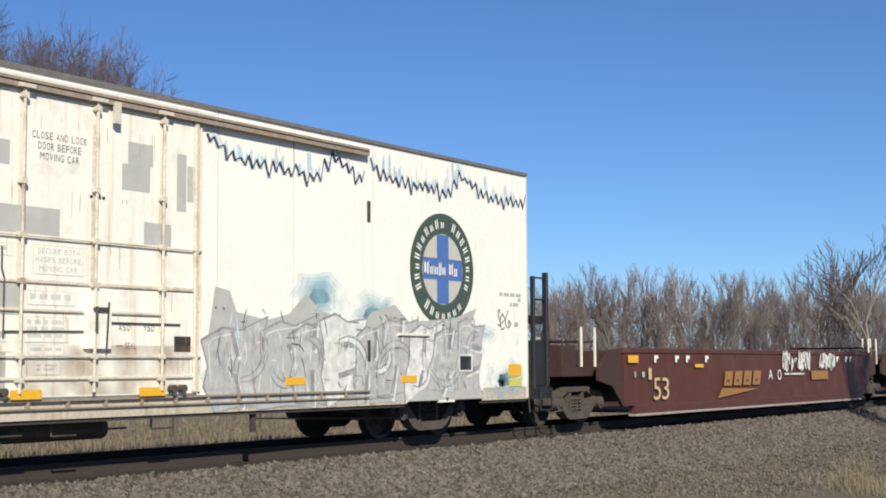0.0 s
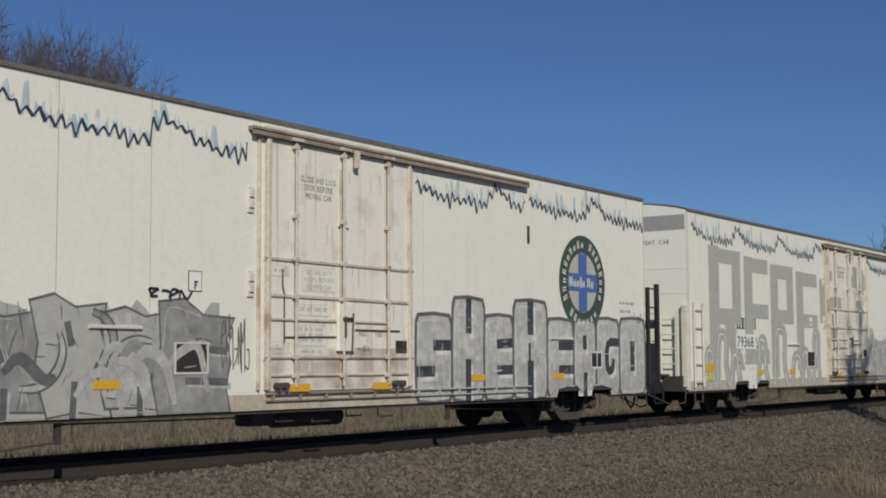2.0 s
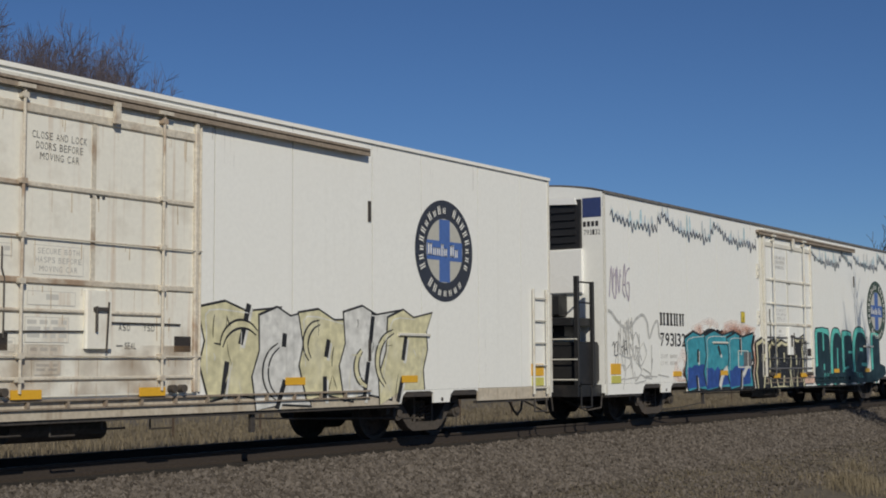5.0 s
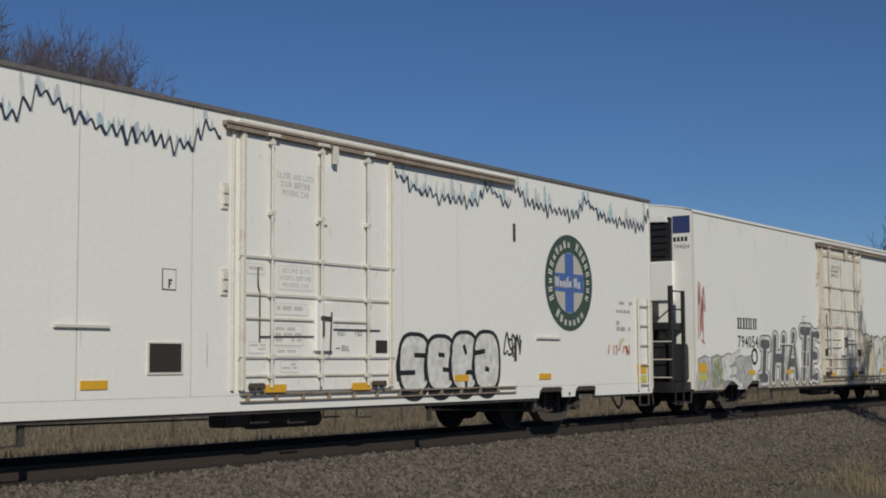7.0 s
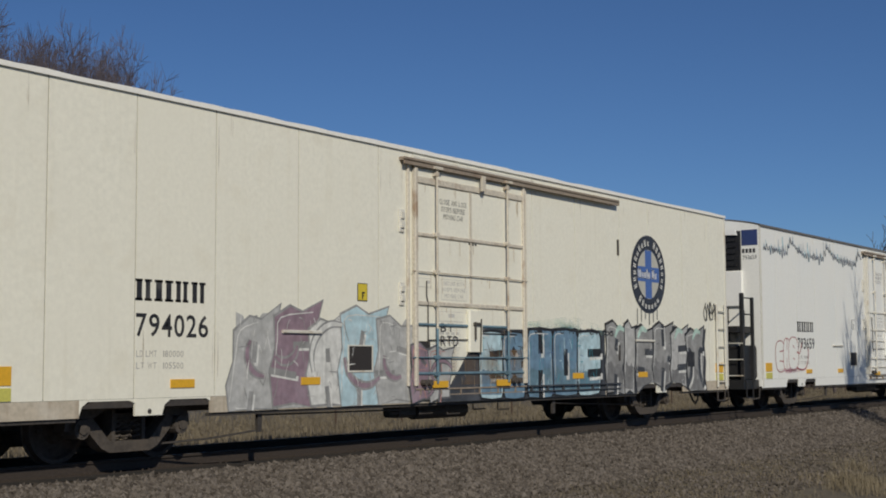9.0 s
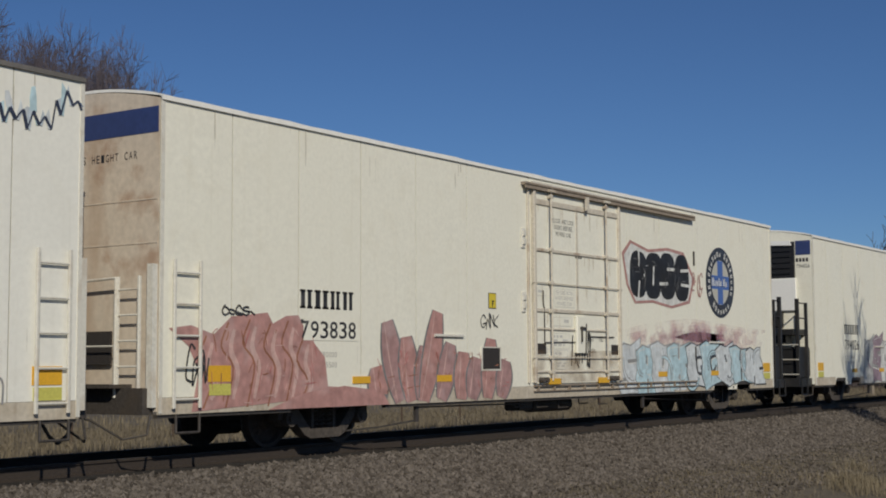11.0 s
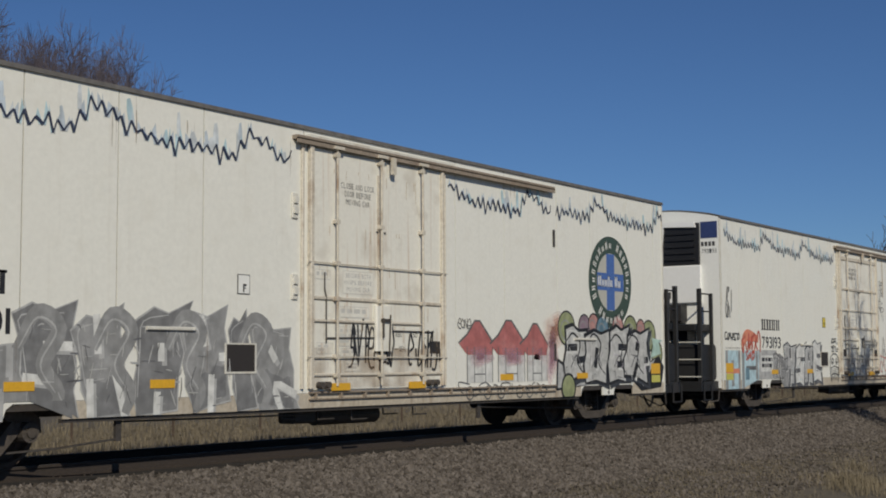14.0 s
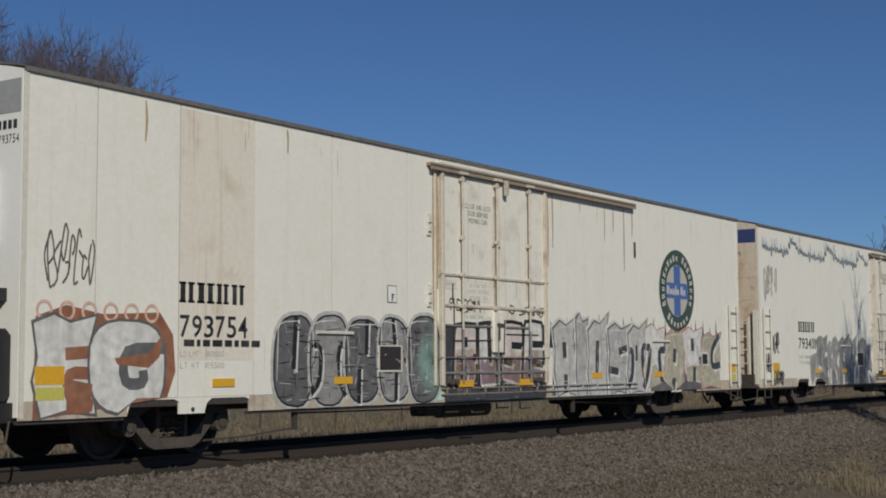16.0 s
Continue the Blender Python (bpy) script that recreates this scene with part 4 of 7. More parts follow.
def end_unit(car, x, d, paint, number, band):
    """The end with the refrigeration machine: housing, louvres, a black service platform with posts and steps, a fuel tank."""
    X = lambda q: x + d * q

    def bx(a, b, s=None, c=0.0):
        lo, hi = sorted((X(a[0]), X(b[0])))
        return (s or Shape()).box((lo, a[1], a[2]), (hi, b[1], b[2]), c=c)
    part("end_panel", end_wall(X), paint, car, "white end wall")
    for y0 in (0.05, 2.70):
        part("end_band", bx((0.012, y0, 4.42), (0.018, y0 + 0.45, 4.84)), band, car, "blue corner band")
    sh = Shape()
    for i, c in enumerate(number):
        v, f = glyph(c)
        sh.add([(X(0.017), 0.08 + (5 - i) * 0.068 + (1 - a) * 0.05, 4.04 + b * 0.11) for a, b in v], f)
    for i in range(4):
        sh.add([(X(0.017), 0.12 + i * 0.1, 4.22), (X(0.017), 0.19 + i * 0.1, 4.22), (X(0.017), 0.19 + i * 0.1, 4.33), (X(0.017), 0.12 + i * 0.1, 4.33)], [(0, 1, 2, 3)])
    tagged(part("notice", sh, INK, car, "small black car number"), kind="stuff")
    u = new("refrigeration_unit")
    u.parent = car
    tagged(u, label="white and black refrigeration machine")
    part("housing", bx((0.012, 0.5, 2.78), (0.10, 2.6, 3.75), c=0.03), UNIT_WHITE, u)
    part("grille_back", bx((0.012, 0.52, 3.75), (0.10, 2.58, 4.82), c=0.03), UNIT_DARK, u, "black louvred grille")
    part("cowl", Shape().prism([(1.55, 3.80), (2.42, 3.80), (2.44, 4.78), (1.50, 4.86), (0.62, 4.84), (0.58, 4.70), (1.46, 4.74)], 0, *sorted((X(0.10), X(0.17)))), UNIT_WHITE, u, "white cowl over the grille")
    for k in range(5):
        part("louvre", bx((0.10, 0.62, 3.88 + k * 0.165), (0.14, 1.42, 3.95 + k * 0.165)), UNIT_DARK, u)
    part("maker_badge", bx((0.17, 1.78, 4.18), (0.176, 2.18, 4.50)), NAVY, u, "small dark square badge")
    part("maker_bar", bx((0.17, 1.70, 4.64), (0.176, 2.30, 4.69)), FAINT, u)
    part("gauge_panel", bx((0.10, 1.3, 2.92), (0.12, 1.95, 3.08)), INK, u)
    f = new("service_platform")
    f.parent = car
    tagged(f, label="black steel service platform with steps")
    part("deck", bx((0.0, 0.25, 2.08), (1.05, 2.95, 2.24)), BLACK_DEEP, f)
    for y in (0.10, 0.95, 2.2, 3.02):
        part("post", bx((0.92, y, 0.8), (1.0, y + 0.11, 3.02 if y > 0.2 else 3.1), c=0.01), BLACK_DEEP, f)
    for y in (0.06, 3.05):
        part("post", bx((0.35, y, 0.8), (0.42, y + 0.09, 3.0), c=0.01), BLACK_DEEP, f)
    for z in (2.98, 2.6):
        part("guard_rail", Shape().rod((X(0.96), 0.98, z), (X(0.96), 3.08, z), 0.026, 6), BLACK_DEEP, f)
    for y in (0.14, 3.08):
        for z in (2.98, 2.55):
            part("guard_rail", Shape().rod((X(0.38), y, z), (X(0.96), y, z), 0.02, 6), BLACK_DEEP, f)
    part("grab_iron", Shape().rod((X(1.0), 2.98, 2.3), (X(1.0), 2.98, 3.05), 0.015, 6), GREY_TRIM, f, "white grab iron")
    part("grab_iron", Shape().rod((X(0.94), 0.98, 2.2), (X(0.94), 0.98, 2.95), 0.015, 6), GREY_TRIM, f, "white grab iron")
    for y in (0.12, 2.45):
        for k in range(3):
            part("step", Shape().rod((X(1.02), y, 0.95 + k * 0.42), (X(1.02), y + 0.62, 0.95 + k * 0.42), 0.016, 6), GREY_TRIM, f, "worn pale step")
    part("fuel_tank", bx((0.03, 0.14, 0.86), (0.88, 3.04, 1.74), c=0.08), BLACK_DEEP, f, "black fuel tank")
    part("pump_box", bx((0.2, 0.6, 1.85), (0.7, 1.6, 2.07)), BLACK_DEEP, f)
    part("condenser", bx((0.03, 0.9, 2.3), (0.4, 2.3, 2.76), c=0.04), BLACK_DEEP, f, "black machinery under the housing")
    part("reflector", bx((0.86, 1.25, 1.06), (0.875, 1.75, 1.2)), YELLOW, f, "orange reflector strip")
    part("end_beam", bx((0.0, 0.1, 0.60), (1.05, 3.1, 0.84)), BLACK_DEEP, f)
    part("stirrup", Shape().path([(X(0.55), 0.05, 0.8), (X(0.55), 0.05, 0.38), (X(1.0), 0.05, 0.38), (X(1.0), 0.05, 0.8)], 0.02, 6), BLACK_DEEP, f)


def coupler(car, x, d, length):
    X = lambda q: x + d * q
    s = Shape()
    lo, hi = sorted((X(-0.4), X(length - 0.1)))
    s.box((lo, 1.5, 0.62), (hi, 1.72, 0.80), c=0.03)
    lo, hi = sorted((X(length - 0.22), X(length + 0.05)))
    s.box((lo, 1.44, 0.56), (hi, 1.80, 0.86), c=0.06)
    part("coupler", s, STEEL, car, "rusty knuckle coupler")
    part("brake_hose", Shape().path([(X(length - 0.3), 1.25, 0.6), (X(length - 0.15), 1.2, 0.34), (X(length), 1.2, 0.24)], 0.025, 6), BLACK, car, "black rubber brake hose")
    part("uncoupling_lever", Shape().path([(X(0.1), 0.05, 0.62), (X(0.15), 0.05, 0.36), (X(0.35), 0.3, 0.3), (X(0.4), 0.9, 0.55), (X(0.4), 1.5, 0.62)], 0.016, 6), BLACK, car, "bent black uncoupling lever")


def reefer(label, left_unit, paint, roof, number, logo, end_paint, band, placard=PLACARD, rusty=False, snowy=False, ribbed=False, sill=None, low=None):
    """One mechanical refrigerator car; its x runs from the trailing end at 0 to the leading end."""
    car = thing("reefer_car", label, "railway car", "refrigerator cars of the train")
    o = 0.0 if left_unit else 0.9
    s = Shape()
    arch = [(0.012, 0.85), (0.012, EAVE)] + [(0.012 + 3.176 * i / 10, EAVE + 0.19 * math.sin(math.pi * i / 10)) for i in range(1, 10)] + [(3.188, EAVE), (3.188, 0.85)]
    s.prism(arch, 0, 0, LONG)
    part("body", s, SEAM, car)
    seams = [0, 1.17, 2.66, 4.18, 5.99, 8.02, 9.0, 13.0, 14.7, 16.7, 18.1, 19.9, 21.4] if left_unit else [0, 1.41, 2.89, 4.44, 5.98, 7.57, 9.75, 13.95, 15.6, 17.6, 19.0, 20.7, 22.0]
    for a, b in zip(seams, seams[1:] + [LONG]):
        box("side_panel", (a + (0.009 if a else 0.0), 0.0, 0.85), (b - 0.009, 0.011, EAVE - 0.02), paint, car)
    r = Shape()
    n = 60 if snowy else 14
    rr = random.Random(number)
    sec = [(-0.035, EAVE - 0.06), (-0.035, EAVE)] + [(-0.035 + 3.27 * i / 12, EAVE + 0.02 + 0.20 * math.sin(math.pi * i / 12)) for i in range(1, 12)] + [(3.235, EAVE), (3.235, EAVE - 0.06)]
    v, f, k = [], [], len(sec)
    for i in range(n + 1):
        x = LONG * i / n
        lump = rr.uniform(-0.004, 0.018) if snowy else 0
        v += [(x, y, z + (lump if j else 0)) for j, (y, z) in enumerate(sec)]
    for i in range(n):
        f += [(i * k + j, (i + 1) * k + j, (i + 1) * k + j + 1, i * k + j + 1) for j in range(k - 1)]
    f += [tuple(range(k)), tuple(range(n * k, n * k + k))]
    part("roof", r.add(v, f), roof, car, "white roof coating with a wavy edge" if snowy else "dark grey roof edge")
    k = 0.0 if left_unit else 1.04
    c0, c1 = 2.92 + k, 18.68 + k
    CUTS[:] = [(c0 - 1.18, c0 - 0.24), (c0 + 0.26, c0 + 1.18), (c1 - 1.18, c1 - 0.24), (c1 + 0.26, c1 + 1.18)]
    for a1, b1 in ((0.0, c0 - 1.18), (c0 + 1.18, c1 - 1.18), (c1 + 1.18, LONG)):
        box("side_skirt", (a1, 0.0, 0.62), (b1, 0.03, 0.846), SKIRT if rusty else paint, car)
        box("side_sill", (a1 + 0.02, 0.035, 0.57), (b1 - 0.02, 0.12, 0.618), BLACK, car)
    box("corner_post", (0.0, -0.012, 0.64), (0.06, 0.0, EAVE - 0.07), GREY_TRIM, car)
    box("corner_post", (LONG - 0.06, -0.012, 0.64), (LONG, 0.0, EAVE - 0.07), GREY_TRIM, car)
    d0, d1 = (9.02, 12.64) if left_unit else (9.90, 13.52)
    plug_door(car, d0, d1, RUSTY if rusty and paint is not CREAM else paint, rusty, ribbed, low)
    t1 = 16.50 if left_unit else 17.36
    part("door_track", Shape().box((d0 - 0.42, -0.12, 4.74), (t1, 0.0, 4.80)).box((d0 - 0.42, -0.12, 4.68), (t1, -0.095, 4.76)), DOOR_TRACK, car, "brown overhead door track")
    box("track_cover", (d0 - 0.1, -0.09, 4.80), (d1 + 0.3, 0.0, 4.845), GREY_TRIM, car)
    for a, b, m in ((d0 - 0.02, d1, DOOR_TRACK), (d1 + 0.004, t1 + 0.1, sill or DOOR_TRACK)):
        box("lower_track", (a, -0.06, 0.845), (b, 0.0, 0.872), m, car)
        box("track_rail", (a, -0.045, 0.745), (b, 0.0, 0.765), m, car)
    for x in [d0 + 0.1 + i * 0.62 for i in range(12)]:
        box("track_bracket", (x, -0.055, 0.765), (x + 0.04, 0.0, 0.845), (sill or DOOR_TRACK) if x > d1 else DOOR_TRACK, car)
    for z in (3.71, 2.47):
        part("door_stop", Shape().box((d0 - 0.44, -0.03, z - 0.19), (d0 - 0.30, 0.0, z + 0.19), c=0.01).box((d0 - 0.415, -0.06, z - 0.12), (d0 - 0.325, -0.03, z - 0.02)).box((d0 - 0.415, -0.06, z + 0.04), (d0 - 0.325, -0.03, z + 0.14)), GREY_TRIM, car, "pale latch bracket")
    for z0, z1 in ((3.62, 3.96), (1.34, 1.68)):
        box("drain_slot", (t1 + 0.08, -0.02, z0), (t1 + 0.15, 0.0, z1), BLACK, car, "black slot")
    v0 = 7.22 if left_unit else 8.05
    box("vent_screen", (v0, -0.012, 1.19), (v0 + 0.6, 0.0, 1.58), VENT, car, "dark brown vent screen")
    part("vent_frame", Shape().box((v0 - 0.03, -0.02, 1.16), (v0 + 0.63, 0.0, 1.19)).box((v0 - 0.03, -0.02, 1.58), (v0 + 0.63, 0.0, 1.60)).box((v0 - 0.03, -0.02, 1.19), (v0, 0.0, 1.58)).box((v0 + 0.6, -0.02, 1.19), (v0 + 0.63, 0.0, 1.58)), GREY_TRIM, car)
    box("placard_frame", (v0 + 0.23, -0.008, 2.31), (v0 + 0.49, 0.0, 2.60), INK, car)
    box("placard_board", (v0 + 0.243, -0.011, 2.323), (v0 + 0.477, 0.0, 2.587), placard, car, "small square placard")
    part("placard_mark", Shape().box((v0 + 0.34, -0.014, 2.34), (v0 + 0.365, -0.0111, 2.46)).box((v0 + 0.365, -0.014, 2.43), (v0 + 0.41, -0.0111, 2.46)).box((v0 + 0.365, -0.014, 2.39), (v0 + 0.395, -0.0111, 2.41)), INK, car)
    for x in (5.6 + o, t1 + 0.9):
        box("grab_ledge", (x, -0.05, 1.76), (x + 0.9, 0.0, 1.81), GREY_TRIM, car, c=0.01)
    for x in (3.32 + o, 6.05 + o * 0.6, d0 + 0.45, d1 - 1.1, d1 + 1.9, t1 + 1.0):
        y = -0.012 if not d0 < x < d1 else -0.09
        z = 0.98 if not d0 < x < d1 else 0.88
        box("reflector", (x, y - 0.006, z), (x + 0.45, y + 0.02, z + 0.115), YELLOW, car, "yellow reflector strip")
    for x in (0.22 + o * 0.8, LONG - (0.75 if left_unit else 0.72)):
        box("reflector", (x, -0.012, 1.05), (x + 0.46, 0.0, 1.28), YELLOW, car, "large yellow reflector")
        box("plate", (x + 0.02, -0.012, 0.86), (x + 0.46, 0.0, 1.02), LIME, car, "yellow-green plate with small print")
    for cx in (c0, c1):
        part("sill_cutout", Shape().box((cx - 1.18, 0.10, 0.79), (cx + 1.18, 0.40, 0.846)), BLACK, car, "black recess over the truck")
        for a, b in ((-1.18, -0.24), (0.26, 1.18)):
            e = 0.09
            part("recess_lip", Shape().prism([(cx + a, 0.846), (cx + a, 0.64), (cx + a + e * 0.5, 0.76), (cx + a + e * 1.6, 0.825), (cx + b - e, 0.825), (cx + b, 0.79), (cx + b, 0.846)], 1, 0.0, 0.03), paint, car)
            part("bolster_cover", Shape().prism([(cx + a + 0.06, 0.735), (cx + b - 0.02, 0.735), (cx + b - 0.02, 0.79), (cx + b - 0.1, 0.822), (cx + a + 0.2, 0.822), (cx + a + 0.06, 0.76)], 1, 0.012, 0.1), BLACK, car, "black bolster end")
        box("jack_pad", (cx - 0.235, -0.006, 0.62), (cx + 0.255, 0.03, 0.846), paint, car, "pale jacking pad")
        part("pad_hole", Shape().rod((cx + 0.02, -0.011, 0.675), (cx + 0.02, -0.003, 0.675), 0.035, 12), BLACK, car)
        truck(car, cx + 0.05)
    # both ends
    if left_unit:
        end_unit(car, 0, -1, end_paint, number, band)
        end_plain(car, LONG, 1, band, end_paint)
    else:
        end_plain(car, 0, -1, band, end_paint)
        end_unit(car, LONG, 1, end_paint, number, band)
    coupler(car, 0, -1, 1.65 if left_unit else 0.68)
    coupler(car, LONG, 1, 0.68 if left_unit else 1.65)
    ladder(car, (LONG - 0.72) if left_unit else 0.24, -0.05, 0.70, 2.74, 5, "x", GREY_TRIM, name="side_ladder", wide=0.5)
    sx = LONG - 0.6 if left_unit else 0.35
    part("sill_step", Shape().path([(sx, 0.02, 0.66), (sx, 0.02, 0.36), (sx + 0.45, 0.02, 0.36), (sx + 0.45, 0.02, 0.66)], 0.02, 6), BLACK, car, "black sill step")
    # underframe
    box("centre_sill", (0.2, 1.3, 0.60), (LONG - 0.2, 1.9, 0.72), BLACK, car, "black underframe")
    for x in (5.2 + o, 13.9 + o):
        part("hanger", Shape().box((x, 0.10, 0.30), (x + 0.09, 0.15, 0.60)), BLACK, car)
    part("brake_rod", Shape().path([(5.25 + o, 0.12, 0.33), (4.4 + o, 0.3, 0.24), (3.6 + o, 0.5, 0.2)], 0.016, 5), BLACK, car, "thin black brake rod")
    part("brake_rod", Shape().rod((5.25 + o, 0.12, 0.55), (9.0 + o, 0.12, 0.52), 0.014, 5), BLACK, car, "thin black brake rod")
    part("brake_rod", Shape().rod((14.0 + o, 0.12, 0.5), (18.4 + o, 0.4, 0.35), 0.014, 5), BLACK, car, "thin black brake rod")
    part("air_reservoir", Shape().rod((10.0 + o, 0.75, 0.45), (11.6 + o, 0.75, 0.45), 0.15, 14), BLACK, car, "black air reservoir")
    box("brake_valve", (9.2 + o, 0.45, 0.36), (9.7 + o, 0.8, 0.60), BLACK, car, c=0.04)
    for k in range(5):
        x = 8.6 + o + k * 0.85
        part("pipe_drop", Shape().path([(x, 0.2, 0.6), (x, 0.2, 0.46 - 0.03 * (k % 3)), (x + 0.4, 0.2, 0.46 - 0.03 * (k % 3))], 0.014, 5), BLACK, car)
    emblem(car, *logo)
    grime = Paint(0.0025, 0.0004)       # weeps below the eaves and at the seams
    for _ in range(34 if rusty else 10):
        x, z, q = rr.choice(seams) + rr.uniform(-0.4, 0.4), rr.choice((EAVE - 0.08, 4.7, 1.75)), rr.uniform(0.1, 0.7)
        if 0.1 < x < LONG - 0.1:
            grime.ribbon([(x, z), (x + 0.005, z - q * 0.5), (x, z - q)], rr.uniform(0.008, 0.03), M_RUST if rusty else M_DIRT, 1, taper=True)
    grime.build("grime", car, "thin brown dirt and weeping rust")
    reporting(car, (2.66 if left_unit else 2.92), number)
    return car


# ---- the train, car by car ----
cars = []       # (car, x of its trailing end at travel 0)


def panel_marks(p, rnd, x0):
    """Unreadable small data stencils near the leading end."""
    p.bars(x0, 2.35, x0 + 0.75, 2.62, 3, FAINT, rnd, 0.6)
    p.bars(x0, 1.95, x0 + 0.7, 2.2, 2, FAINT, rnd, 0.6)


def ridge(car, seed, d0, t1):
    p = Paint(0.005, 0.0003)
    rnd = random.Random(seed)
    peaks(p, rnd, 0.2, d0 - 0.45, 4.75)
    peaks(p, rnd, d0 + 3.75, t1, 4.64)
    peaks(p, rnd, t1 + 0.1, LONG - 0.05, 4.75)
    p.build("mountain_stripe", car, "painted stripe of jagged blue and black mountain peaks")


def car_repes():
    car = reefer("white refrigerator car with huge grey block-letter graffiti", False, WHITE, ROOF, "793682", (19.62, 2.95, 0.99, GREEN), CLEAN, BAND_GREY, placard=CLEAN, rusty=True)
    rnd = random.Random(11)
    ridge(car, 1, 9.90, 17.36)
    p = Paint(0.006, 0.0007)
    for ch, a, b, z0, z1 in (("R", 1.25, 3.25, 1.2, 4.2), ("E", 3.5, 5.15, 1.25, 4.05), ("P", 5.34, 7.05, 0.9, 3.95), ("E", 7.3, 9.0, 1.1, 3.86)):
        t = 0.55
        if ch == "R":
            p.rect(a, z0 - 0.3, a + 0.62, z1, GREY_PATCH)
            p.rect(a + 0.5, z1 - 0.42, b, z1 - 0.06, GREY_PATCH)
            p.rect(b - 0.55, z0 + 1.1, b, z1 - 0.06, GREY_PATCH)
            p.rect(a + 0.5, z0 + 1.05, b, z0 + 1.45, GREY_PATCH)
            p.poly([(a + 0.9, z0 + 1.1), (a + 1.55, z0 + 1.1), (b + 0.2, z0 - 0.1), (b - 0.5, z0 - 0.1)], GREY_PATCH)
        elif ch == "E":
            p.rect(a, z0, a + t, z1, GREY_PATCH)
            for q in (z1 - 0.4, (z0 + z1) / 2 - 0.2, z0):
                p.rect(a + 0.4, q, b, q + 0.38, GREY_PATCH)
        else:
            p.rect(a, z0, a + t, z1, GREY_PATCH)
            p.rect(a + 0.4, z1 - 0.38, b, z1, GREY_PATCH)
            p.rect(b - 0.5, z1 - 1.55, b, z1, GREY_PATCH)
            p.rect(a + 0.4, z1 - 1.6, b, z1 - 1.22, GREY_PATCH)
    p.rect(9.25, 2.45, 9.75, 3.75, GREY_PATCH)
    for x, z, w in ((1.0, 1.6, 0.5), (1.7, 2.0, 0.7), (2.6, 1.5, 0.5), (4.4, 1.9, 0.6), (5.6, 2.2, 0.9), (6.9, 1.5, 0.8), (7.7, 1.6, 0.5), (8.6, 2.15, 0.5)):
        loop = [(x - 0.1, 0.68), (x - 0.02, (z + 0.7) / 2), (x + 0.1 * w, z - 0.1), (x + 0.4 * w, z), (x + 0.75 * w, z - 0.15), (x + 0.7 * w, 1.25), (x + w, 0.68)]
        p.ribbon([(a + 0.04, b) for a, b in loop], 0.30, GREY_PATCH, 4)
        p.ribbon(loop, 0.11, C_DGREY, 4)
        p.ribbon(loop, 0.075, C_WHITE, 4)
    scratch(p, rnd, 1.0, 9.1, 0.66, 1.8, [C_WHITE, GREY_PATCH, C_GREY], 70)
    p.rect(2.85, 1.64, 4.2, 2.02, CLEAN)
    p.word("79368", 2.94, 1.69, 4.02, 1.96, INK, fat=0.008, gap=0.2)
    p.build("graffiti", car, "tall grey block-letter graffiti")
    for x, z, w, h in ((10.0, 3.72, 0.3, 0.3), (9.98, 2.9, 1.1, 0.34), (12.1, 3.6, 0.5, 0.35), (12.2, 3.95, 0.45, 0.3), (13.1, 3.4, 0.18, 0.8), (10.0, 1.9, 0.5, 0.4), (13.3, 3.55, 0.2, 0.5), (10.0, 1.0, 0.3, 0.7), (12.5, 2.9, 0.5, 0.3)):
        p = Paint(0.037, 0.0005)
        p.rect(x, z, x + w, z + h, GREY_PATCH)
        p.build("cover_up", car, "grey cover-up patch on the door")
    p = Paint(0.006, 0.0005)
    for x, z, w in ((15.6, 2.0, 1.2), (17.0, 1.75, 1.2), (19.6, 1.4, 1.6), (21.0, 0.64, 1.3), (13.72, 0.64, 0.7)):
        haze(p, x + w / 2, z + 0.35, w * 0.6, 0.4, M_SKY, int(x))
    p.poly([(13.8, 0.66), (13.75, 1.6), (13.9, 2.4), (14.2, 2.35), (14.35, 2.05), (15.0, 1.95), (15.5, 2.05), (15.9, 2.38), (16.2, 2.15), (16.7, 2.0), (17.3, 1.95), (17.6, 2.15), (18.2, 2.28), (18.6, 2.0), (19.3, 2.05), (20.0, 2.1), (20.7, 2.3), (20.4, 1.8), (20.9, 0.66)], GREY_PATCH)
    wild(p, rnd, 13.9, 15.9, 0.66, 1.9, [C_LGREY, GREY_PATCH], C_GREY, None, C_WHITE, 2, 14)
    wild(p, rnd, 15.7, 20.8, 0.66, 2.0, [C_LGREY, C_WHITE, C_LGREY], C_GREY, None, C_WHITE, 7, 40)
    scratch(p, rnd, 13.9, 20.7, 0.7, 2.1, [C_DGREY, C_DGREY, C_WHITE, C_SKY], 170, 0.2)
    p.rect(20.1, 1.15, 20.55, 1.46, C_WHITE)
    p.rect(20.14, 1.18, 20.5, 1.43, INK)
    p.build("graffiti", car, "silver and grey graffiti with pale blue haze")
    q = Paint(0.005)
    tag(q, rnd, 21.4, 1.9, 21.9, 2.3, INK, 4)
    panel_marks(q, rnd, 21.5)
    q.build("tag", car)
    return car


